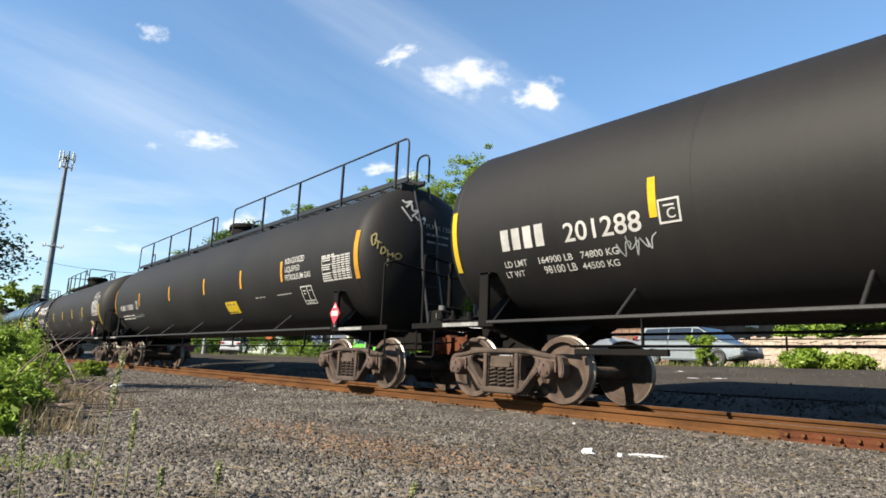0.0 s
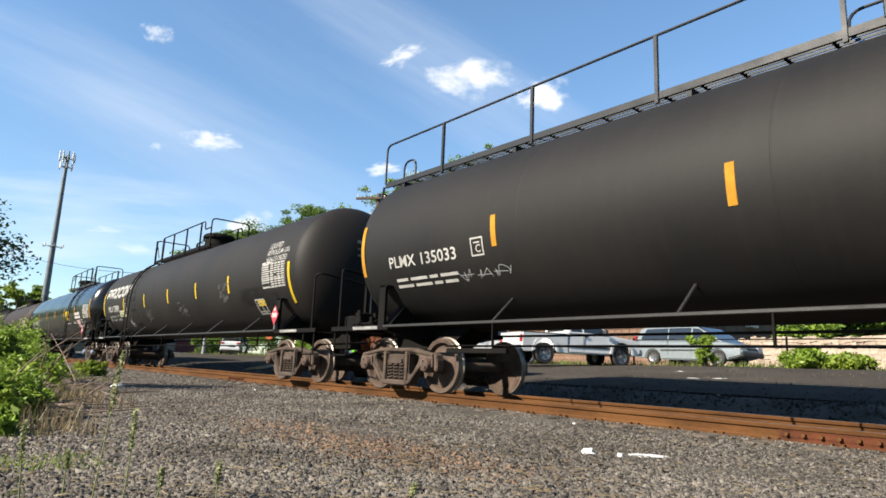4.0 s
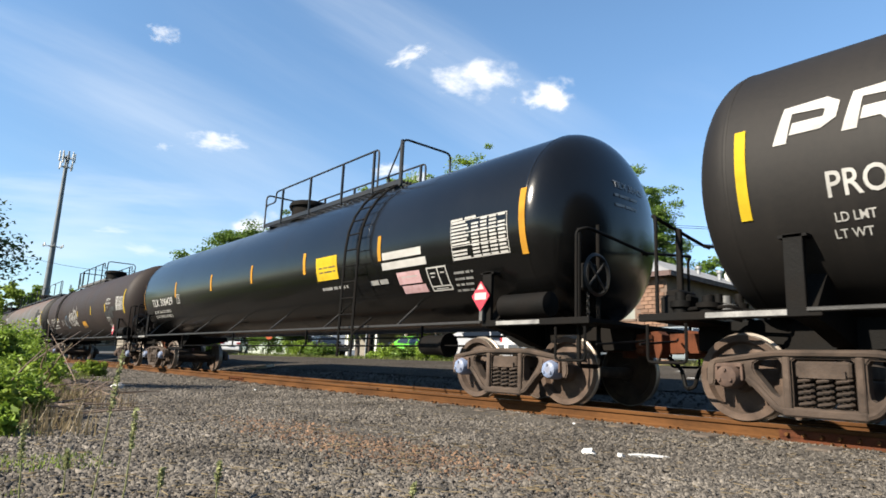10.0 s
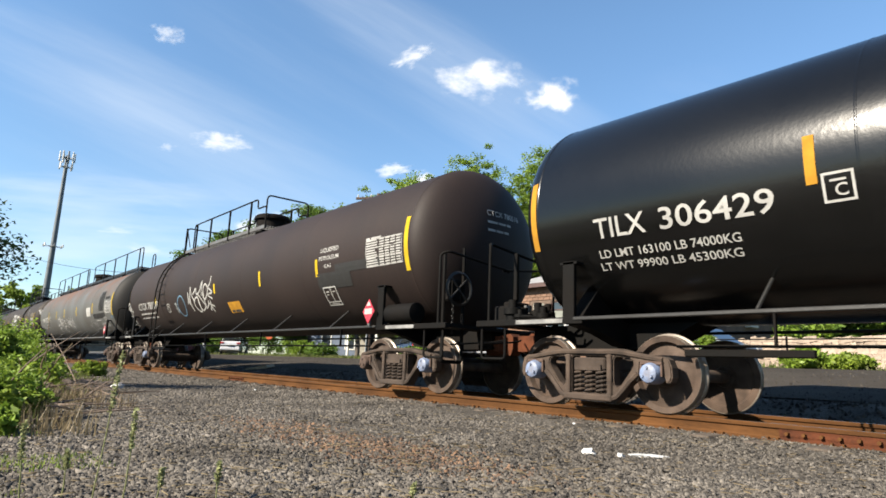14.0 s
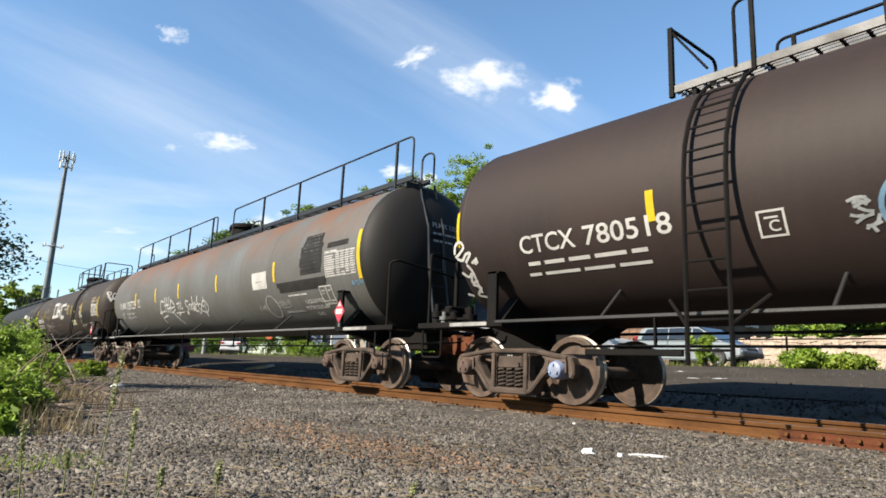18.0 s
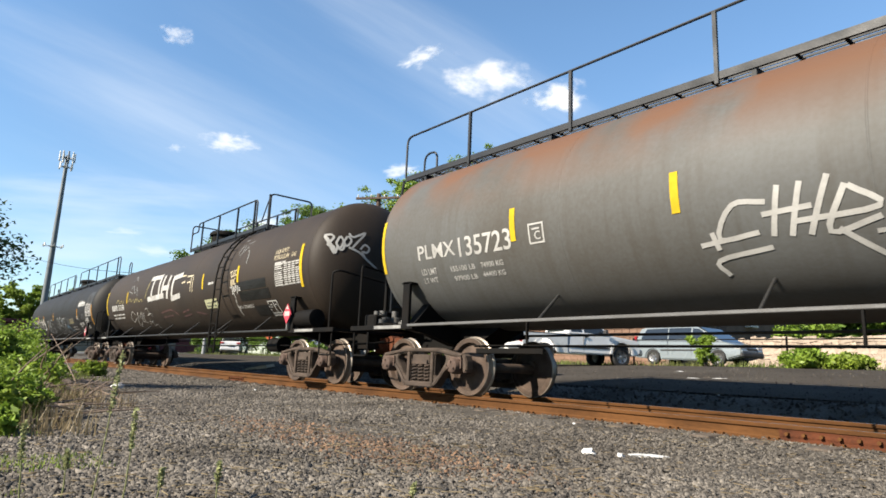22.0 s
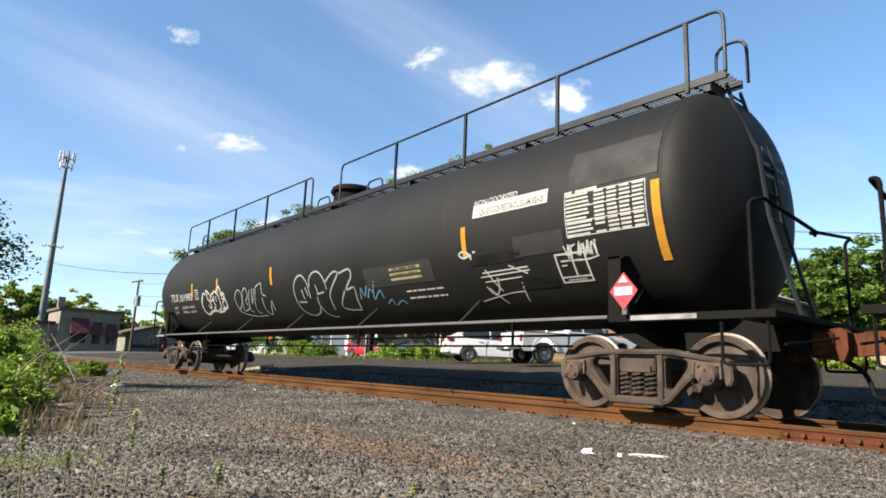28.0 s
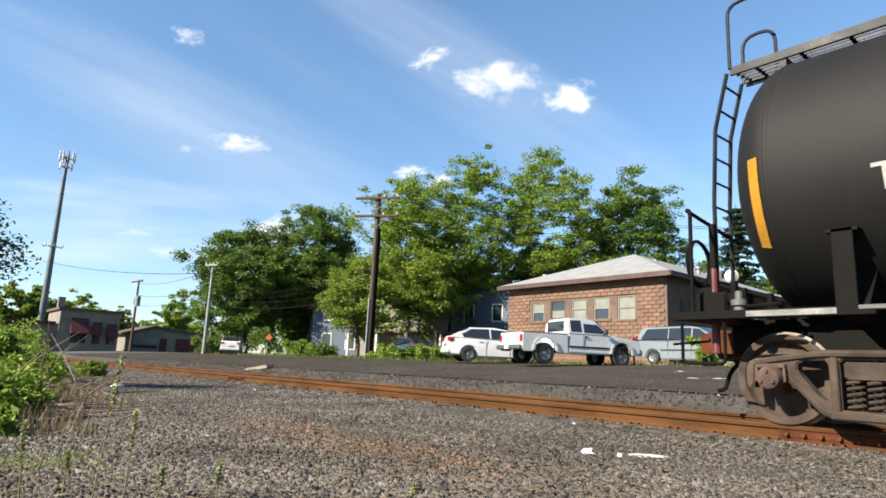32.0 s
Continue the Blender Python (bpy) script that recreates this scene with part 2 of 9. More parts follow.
def bend(pts, r=0.12, n=4):
    """Rounds the corners of a polyline."""
    pts = [Vector(p) for p in pts]
    out = [pts[0]]
    for a, b, c in zip(pts, pts[1:], pts[2:]):
        d0, d1 = (a - b), (c - b)
        k = min(r, d0.length * 0.45, d1.length * 0.45)
        p0, p1 = b + d0.normalized() * k, b + d1.normalized() * k
        for i in range(n + 1):
            t = i / n
            out.append(p0 * (1 - t) ** 2 + b * 2 * t * (1 - t) + p1 * t * t)
    return out + [pts[-1]]


def bm_lathe(bm, prof, axis="x", n=48, centre=(0, 0, 0), caps=True):
    """Turns a profile of (along, radius) round an axis."""
    c = Vector(centre)
    rings = []
    for u, r in prof:
        ring = []
        for j in range(n):
            a = 2 * math.pi * j / n
            p, q = r * math.cos(a), r * math.sin(a)
            ring.append(bm.verts.new(c + Vector({"x": (u, p, q), "y": (q, u, p), "z": (p, q, u)}[axis])))
        rings.append(ring)
    for a, b in zip(rings, rings[1:]):
        for j in range(n):
            bm.faces.new((a[j], a[(j + 1) % n], b[(j + 1) % n], b[j]))
    if caps:
        bm.faces.new(rings[0][::-1])
        bm.faces.new(rings[-1])
    return bm


def lathe(prof, axis="x", n=48, centre=(0, 0, 0), caps=True):
    return bm_lathe(bmesh.new(), prof, axis, n, centre, caps)


def bm_prism(bm, outline, y0, y1, holes=(), plane="xz"):
    """Extrudes an outline in the x-z plane (or another) across y0..y1; holes are outlines cut out of it."""
    def at(p, k):
        return {"xz": (p[0], k, p[1]), "xy": (p[0], p[1], k), "yz": (k, p[0], p[1])}[plane]
    loops = [outline, *holes]
    edges, front = [], []
    for lo in loops:
        vs = [bm.verts.new(at(p, y0)) for p in lo]
        front.append(vs)
        edges += [bm.edges.new((a, b)) for a, b in zip(vs, vs[1:] + vs[:1])]
    got = bmesh.ops.triangle_fill(bm, use_beauty=True, use_dissolve=False, edges=edges)
    faces = [g for g in got["geom"] if isinstance(g, bmesh.types.BMFace)]
    ex = bmesh.ops.extrude_face_region(bm, geom=faces)
    d = Vector(at((0, 0), y1 - y0))
    bmesh.ops.translate(bm, vec=d, verts=[g for g in ex["geom"] if isinstance(g, bmesh.types.BMVert)])
    return bm


def prism(outline, y0, y1, holes=(), plane="xz"):
    return bm_prism(bmesh.new(), outline, y0, y1, holes, plane)


def to_mesh(name, bm, material, smooth=False):
    bmesh.ops.recalc_face_normals(bm, faces=bm.faces[:])
    me = bpy.data.meshes.new(name)
    bm.to_mesh(me)
    bm.free()
    if smooth:
        me.shade_smooth()
        me.set_sharp_from_angle(angle=radians(35))
    for k in (material if isinstance(material, (list, tuple)) else [material]):
        me.materials.append(k)
    return me


def part(name, bm, material, parent=None, label="", smooth=False, at=None):
    """Links a bmesh (or a mesh made before) as one object under a thing or a part."""
    me = bm if isinstance(bm, bpy.types.Mesh) else to_mesh(name, bm, material, smooth)
    ob = new(name, me)
    if parent is not None:
        ob.parent = parent
    if at is not None:
        ob.matrix_basis = at
    if label:
        ob["label"] = label
    return ob


def raw_mesh(name, verts, faces, material, smooth=False):
    me = bpy.data.meshes.new(name)
    me.from_pydata([tuple(v) for v in verts], [], faces)
    me.materials.append(material)
    if smooth:
        me.shade_smooth()
    return me


def quick_mesh(name, verts, tris, material):
    """Many triangles at once, from arrays."""
    me = bpy.data.meshes.new(name)
    verts, tris = np.asarray(verts, np.float32), np.asarray(tris, np.int32)
    me.vertices.add(len(verts))
    me.vertices.foreach_set("co", verts.ravel())
    me.loops.add(tris.size)
    me.loops.foreach_set("vertex_index", tris.ravel())
    me.polygons.add(len(tris))
    me.polygons.foreach_set("loop_start", np.arange(len(tris), dtype=np.int32) * tris.shape[1])
    me.polygons.foreach_set("loop_total", np.full(len(tris), tris.shape[1], np.int32))
    me.update(calc_edges=True)
    me.materials.append(material)
    return me


def thing(name, label, category, at=None, group=""):
    ob = new(name)
    ob.empty_display_size = 0.3
    if at is not None:
        ob.matrix_basis = at
    return tagged(ob, label, category, group)


def structure(name, me, label, category):
    return tagged(new(name, me), label, category, "", "structure")

# ---- the place in numbers ----
YC = 7.712                       # the track's centre line, along x; rail tops at z = 0
TANK_R, TANK_Z = 1.50, 2.58    # tank radius and centre height
WHEEL_R = 0.457


def ease(t, a, b):
    t = min(1.0, max(0.0, (t - a) / (b - a)))
    return t * t * (3 - 2 * t)


def ground_z(x, y):
    """Height of the ground: gravel beside the track, rising to the lot beyond it."""
    z = float(np.interp(y, (-60, 4.6, 6.2, 6.8, 8.7, 9.3, 10.6, 14.0, 17.0, 20.3, 26, 60, 300, 2500),
                        (-0.22, -0.21, -0.19, -0.165, -0.165, -0.11, 0.13, 0.38, 0.56, 0.72, 0.88, 1.0, 1.6, 2.0)))
    z += 0.10 * ease(x, -18, -8) * ease(y, 13, 19)
    return z


# ---- lettering and marks that lie on the tank's near side ----
HEAD_D = 0.66                    # depth of a dished end


def head_x(seam, y, z):
    """Where a dished end that begins at seam has its surface."""
    r = min(0.999, math.hypot(y, z - TANK_Z) / TANK_R)
    return seam + HEAD_D * math.sqrt(1 - r * r)




def wrap(bm, x, z, lean=0.0, lift=0.006, cut=0.09):
    """Lays a flat bmesh (x to the right, y up) on the tank's side with its origin at x, z."""
    ys = [v.co.y for v in bm.verts]
    lo, hi = min(ys), max(ys)
    k = math.ceil(lo / cut) * cut
    while k < hi:
        bmesh.ops.bisect_plane(bm, geom=bm.verts[:] + bm.edges[:] + bm.faces[:], plane_co=(0, k, 0), plane_no=(0, 1, 0))
        k += cut
    for v in bm.verts:
        # arc length upward becomes height
        a0 = math.asin(max(-1, min(1, (z - TANK_Z) / TANK_R)))
        a = a0 + v.co.y / TANK_R
        v.co = Vector((x + v.co.x + lean * v.co.y, -math.cos(a) * (TANK_R + lift), TANK_Z + math.sin(a) * (TANK_R + lift)))
    return bm


def flat_text(words, size, bold=0.0, space=1.0, width=None):
    """A flat bmesh of words in the built-in font, origin at the lower left; size is the height of capitals."""
    cu = bpy.data.curves.new("words", "FONT")
    bold = 0.015 * size
    cu.body, cu.size, cu.offset, cu.space_character = words, size / 0.69, bold, space
    cu.resolution_u = 3
    ob = bpy.data.objects.new("words", cu)
    scene.collection.objects.link(ob)
    me = bpy.data.meshes.new_from_object(ob.evaluated_get(bpy.context.evaluated_depsgraph_get()))
    bm = bmesh.new()
    bm.from_mesh(me)
    bpy.data.objects.remove(ob)
    bpy.data.curves.remove(cu)
    bpy.data.meshes.remove(me)
    if width and bm.verts:
        xs = [v.co.x for v in bm.verts]
        k = width / (max(xs) - min(xs))
        for v in bm.verts:
            v.co.x = (v.co.x - min(xs)) * k
    bmesh.ops.triangulate(bm, faces=bm.faces[:])
    return bm


def flat_rects(rects):
    bm = bmesh.new()
    for x0, y0, x1, y1 in rects:
        bm.faces.new([bm.verts.new(p) for p in ((x0, y0, 0), (x1, y0, 0), (x1, y1, 0), (x0, y1, 0))])
    return bm


def flat_ring(x0, y0, x1, y1, w):
    return [(x0, y0, x1, y0 + w), (x0, y1 - w, x1, y1), (x0, y0 + w, x0 + w, y1 - w), (x1 - w, y0 + w, x1, y1 - w)]




def word_bars(n, h, w, gap, seed=0):
    """Plain bars, as long as words, where small print cannot be read."""
    rng = random.Random(seed)
    rects, x, end = [], 0.0, n * (w + gap)
    while x < end - w:
        l = min(end - x, (w + gap) * rng.choice((2, 3, 4, 5)))
        rects.append((x, h * 0.12, x + l - gap, h * 0.88))
        x += l + gap * 1.6
    return rects


def flat_stroke(pts, w):
    """A flat ribbon along points (x, y)."""
    bm = bmesh.new()
    prev = None
    for i, p in enumerate(pts):
        a, b = pts[max(0, i - 1)], pts[min(len(pts) - 1, i + 1)]
        dx, dy = b[0] - a[0], b[1] - a[1]
        k = w / 2 / max(1e-6, math.hypot(dx, dy))
        l, r = bm.verts.new((p[0] - dy * k, p[1] + dx * k, 0)), bm.verts.new((p[0] + dy * k, p[1] - dx * k, 0))
        if prev:
            bm.faces.new((prev[0], prev[1], r, l))
        prev = (l, r)
    return bm


def smooth_line(pts, k=4):
    """Points on a rounded curve through the given ones."""
    p = [Vector((*q, 0)) for q in pts]
    p = [p[0] * 2 - p[1]] + p + [p[-1] * 2 - p[-2]]
    out = []
    for a, b, c, d in zip(p, p[1:], p[2:], p[3:]):
        for i in range(k):
            t = i / k
            out.append(0.5 * ((2 * b) + (c - a) * t + (2 * a - 5 * b + 4 * c - d) * t * t + (3 * b - a - 3 * c + d) * t ** 3))
    return [(v.x, v.y) for v in out] + [tuple(pts[-1])]


def strokes(lines, width, height, w):
    """Flat ribbons along rounded lines given in parts of the width and height."""
    bm = bmesh.new()
    for ln in lines:
        pts = smooth_line([(x * width, y * height) for x, y in ln])
        tmp = flat_stroke(pts, w)
        me = bpy.data.meshes.new("tmp")
        tmp.to_mesh(me)
        tmp.free()
        bm.from_mesh(me)
        bpy.data.meshes.remove(me)
    return bm


def tag_strokes(width, height, seed, letters=5, w=0.035, fill=0.0):
    """A spray-painted scrawl: tangled zigzags in a row."""
    rng = random.Random(seed)
    lines = []
    for i in range(letters):
        x, ln, up = i + 0.05, [], rng.random() < 0.5
        for q in range(rng.choice((5, 6, 7))):
            ln.append(((x + rng.uniform(-0.25, 0.25)) / letters, (rng.uniform(0.65, 1.05) if up else rng.uniform(-0.05, 0.35))))
            up = not up if rng.random() < 0.8 else up
            x += rng.uniform(0.05, 0.32)
        lines.append(ln)
        if rng.random() < 0.5:
            y = rng.uniform(0.3, 0.7)
            lines.append([((i + 0.1) / letters, y), ((i + 0.9) / letters, y + rng.uniform(-0.1, 0.2))])
    if letters > 3:
        lines.append([(0.05, -0.08), (0.6, -0.14), (1.0, 0.02)])
    return strokes(lines, width, height, w)


# ---- shared meshes of the running gear, each made once ----
def side_frame_mesh():
    """Cast side frame: outline with two windows beside the spring pocket."""
    right = [(0.46, 0.74), (0.64, 0.70), (0.84, 0.665), (1.02, 0.655), (1.10, 0.62), (1.135, 0.53), (1.14, 0.42), (1.11, 0.36), (1.06, 0.36), (1.045, 0.42), (1.035, 0.575), (0.735, 0.575), (0.72, 0.42),
             (0.69, 0.37), (0.63, 0.36), (0.56, 0.30), (0.43, 0.13), (0.37, 0.095)]
    outline = right + [(-x, z) for x, z in right[::-1]]
    window_r = [(0.365, 0.60), (0.395, 0.645), (0.58, 0.635), (0.635, 0.60), (0.64, 0.55), (0.61, 0.49), (0.47, 0.31), (0.41, 0.27), (0.375, 0.30), (0.365, 0.36)]
    window_l = [(-x, z) for x, z in window_r][::-1]
    pocket = [(-0.27, 0.19), (0.27, 0.19), (0.27, 0.62), (0.24, 0.65), (-0.24, 0.65), (-0.27, 0.62)]
    bm = prism(outline, -1.10, -0.96, [window_r, window_l, pocket])
    es = [e for e in bm.edges if len(e.link_faces) == 2 and e.calc_face_angle(0) > 0.6 and max(v.co.y for v in e.verts) < -1.09]
    bmesh.ops.bevel(bm, geom=es, offset=0.014, segments=2, affect="EDGES")
    # raised ribs along the struts, the seat under the springs, stiffening lips beside the pocket
    bm_tube(bm, bend([(-1.03, -1.10, 0.615), (-0.62, -1.105, 0.675), (-0.44, -1.105, 0.70), (0.44, -1.105, 0.70), (0.62, -1.105, 0.675), (1.03, -1.10, 0.615)], 0.1), 0.030, 6)
    for k in (-1, 1):
        bm_tube(bm, bend([(k * 0.70, -1.10, 0.45), (k * 0.60, -1.105, 0.36), (k * 0.42, -1.11, 0.165), (k * 0.34, -1.11, 0.14)], 0.05), 0.032, 6)
        bm_box(bm, min(k * 0.28, k * 0.35), max(k * 0.28, k * 0.35), -1.13, -1.09, 0.17, 0.67, 0.012)
    bm_box(bm, -0.36, 0.36, -1.15, -0.96, 0.10, 0.18, 0.015)
    return to_mesh("side_frame", bm, TRUCK_IRON)


def spring_mesh():
    pts = [(0.062 * math.cos(a), 0.062 * math.sin(a), 0.185 + 0.275 * i / 40) for i, a in ((i, i / 40 * 2 * math.pi * 5) for i in range(41))]
    return to_mesh("spring", tube(pts, 0.017, 6), TRUCK_IRON, True)


def bolster_mesh():
    bm = box(-0.24, 0.24, -1.10, 1.10, 0.47, 0.63, 0.02)
    bm_box(bm, -0.20, 0.20, -1.13, -1.10, 0.47, 0.54)
    bm_box(bm, -0.26, 0.26, -0.85, 0.85, 0.25, 0.47, 0.02)
    bm_lathe(bm, [(0.63, 0.2), (0.74, 0.2)], "z", 20)
    return to_mesh("truck_bolster", bm, TRUCK_IRON)


def wheel_mesh():
    """A wheel with plate, rim and flange on the y axis; the flange faces +y."""
    prof = [(-0.07, 0.06), (-0.07, 0.14), (-0.02, 0.16), (0.02, 0.36), (-0.055, 0.385), (-0.065, 0.452), (-0.06, 0.457), (0.03, 0.460), (0.045, 0.485), (0.065, 0.487),
            (0.072, 0.47), (0.072, 0.39), (0.05, 0.37), (0.045, 0.15), (0.09, 0.13), (0.09, 0.06)]
    bm = lathe(prof, "y", 48)
    me = to_mesh("wheel", bm, [WHEEL_IRON, TREAD], True)
    for p in me.polygons:
        r = math.hypot(p.center.x, p.center.z)
        if r > 0.452:
            p.material_index = 1
    return me


def axle_mesh():
    return to_mesh("axle", lathe([(-1.06, 0.06), (-0.80, 0.075), (-0.6, 0.085), (0, 0.075), (0.6, 0.085), (0.80, 0.075), (1.06, 0.06)], "y", 16), WHEEL_IRON, True)


def bearing_mesh(m):
    bm = lathe([(-1.205, 0.03), (-1.205, 0.075), (-1.185, 0.105), (-1.13, 0.125), (-0.98, 0.125)], "y", 20)
    for i in range(3):
        a = math.radians(90 + 120 * i)
        bm_lathe(bm, [(-1.222, 0.018), (-1.20, 0.018)], "y", 6, (0.065 * math.cos(a), 0, 0.065 * math.sin(a)))
    return to_mesh("bearing", bm, m, True)


def adapter_mesh():
    bm = box(-0.14, 0.14, -1.12, -0.97, 0.555, 0.60, 0.008)
    bm_box(bm, -0.145, -0.118, -1.12, -0.97, 0.42, 0.56, 0.006)
    bm_box(bm, 0.118, 0.145, -1.12, -0.97, 0.42, 0.56, 0.006)
    return to_mesh("adapter", bm, RUSTY_CAP)


GEAR = {"side_frame": side_frame_mesh(), "spring": spring_mesh(), "bolster": bolster_mesh(), "wheel": wheel_mesh(), "axle": axle_mesh(),
        "adapter": adapter_mesh(), "rusty": bearing_mesh(RUSTY_CAP), "blue": bearing_mesh(BLUE_CAP)}
SEAM = {}        # where each car's leading head begins
ROLLING = []     # axles, to be keyed
TRAIN = []       # (car, its centre along the train)


def truck_gear(car, x, caps, label=""):
    """A two-axle truck under the car at x: bolster, two side frames with springs and bearings, two wheelsets."""
    part("truck_bolster", GEAR["bolster"], None, car, at=pose(x, 0, 0))
    for side in (0, 180):
        f = part("side_frame", GEAR["side_frame"], None, car, label, at=pose(x, 0, 0, 0, 0, side))
        for dx in (-0.165, 0.0, 0.165):
            part("spring", GEAR["spring"], None, f, at=pose(dx, -1.055, 0))
        for k, dx in enumerate((-0.885, 0.885)):
            part("bearing", GEAR[caps[k % len(caps)]], None, f, at=pose(dx, 0, WHEEL_R))
            part("adapter", GEAR["adapter"], None, f, at=pose(dx, 0, 0))
    for dx in (-0.885, 0.885):
        a = part("axle", GEAR["axle"], None, car, at=pose(x + dx, 0, WHEEL_R))
        part("wheel", GEAR["wheel"], None, a, "steel wheel with bright worn tread", at=pose(0, -0.755, 0))
        part("wheel", GEAR["wheel"], None, a, "steel wheel with bright worn tread", at=pose(0, 0.755, 0, 0, 0, 180))
        ROLLING.append((a, x + dx))


def coupler_bm():
    bm = prism([(0.0, 0.72), (0.50, 0.72), (0.56, 0.66), (0.86, 0.62), (0.90, 0.70), (0.90, 1.0), (0.84, 1.06), (0.56, 1.02), (0.50, 0.96), (0.0, 0.96)], -0.12, 0.12)
    bm_prism(bm, [(0.55, -0.26), (0.72, -0.28), (0.78, -0.16), (0.72, -0.05), (0.78, 0.10), (0.97, 0.12), (0.99, 0.02), (1.06, 0.04), (1.06, 0.20), (0.92, 0.27), (0.62, 0.25)], 0.70, 1.0, plane="xy")
    bm_box(bm, 0.58, 0.74, -0.30, -0.24, 0.78, 0.93, 0.02)
    bm_box(bm, 0.30, 0.40, -0.16, 0.16, 0.62, 1.03, 0.02)
    return bm


def small_coupler():
    bm = coupler_bm()
    for v in bm.verts:
        v.co.y *= 0.85
        v.co.z = 0.86 + (v.co.z - 0.86) * 0.82
    return bm


COUPLER = to_mesh("coupler", small_coupler(), RED_RUST)


def grate_bm(x0, x1, y0, y1, z, n):
    """Open walkway grating: frame and cross bars."""
    bm = box(x0, x1, y0, y0 + 0.04, z - 0.08, z + 0.02)
    bm_box(bm, x0, x1, y1 - 0.04, y1, z - 0.08, z + 0.02)
    for i in range(n):
        x = x0 + (x1 - x0) * (i + 0.5) / n
        bm_box(bm, x - 0.02, x + 0.02, y0 + 0.04, y1 - 0.04, z - 0.02, z + 0.012)
    for y in np.linspace(y0 + 0.1, y1 - 0.1, 4):
        bm_box(bm, x0, x1, y - 0.008, y + 0.008, z - 0.03, z)
    return bm


def ladder(car, m, rails, rung_n, off=Vector((0, 0, 0))):
    """Two rails along polylines and rungs between them, each a part under the ladder's first rail."""
    first = part("ladder_rail", tube(rails[0], 0.026, 6), m, car)
    part("ladder_rail", tube(rails[1], 0.026, 6), m, first)

    def along(pts, t):
        pts = [Vector(p) for p in pts]
        ls = [(b - a).length for a, b in zip(pts, pts[1:])]
        d = t * sum(ls)
        for a, b, l in zip(pts, pts[1:], ls):
            if d <= l:
                return a.lerp(b, d / l)
            d -= l
        return pts[-1]
    for i in range(rung_n):
        t = (i + 0.5) / rung_n
        part("rung", tube([along(rails[0], t), along(rails[1], t)], 0.014, 6), m, first)


def side_ladder(car, x, w=0.46):
    """Ladder from below the sill up over the tank's shoulder, with braces at its foot."""
    def rail(xx):
        pts = [(xx, -1.66, 0.55), (xx, -1.64, 2.35)]
        for a in (0, 12, 24, 36, 48, 58):
            r = TANK_R + 0.13 - 0.05 * a / 58
            pts.append((xx, -r * math.cos(radians(a)), TANK_Z + r * math.sin(radians(a))))
        return pts
    ladder(car, BLACK_IRON, [rail(x - w / 2), rail(x + w / 2)], 12)
    for d in (-1, 1):
        part("ladder_brace", tube([(x + d * w / 2, -1.66, 0.95), (x + d * (w / 2 + 0.3), -1.45, 1.25)], 0.02, 6), BLACK_IRON, car)


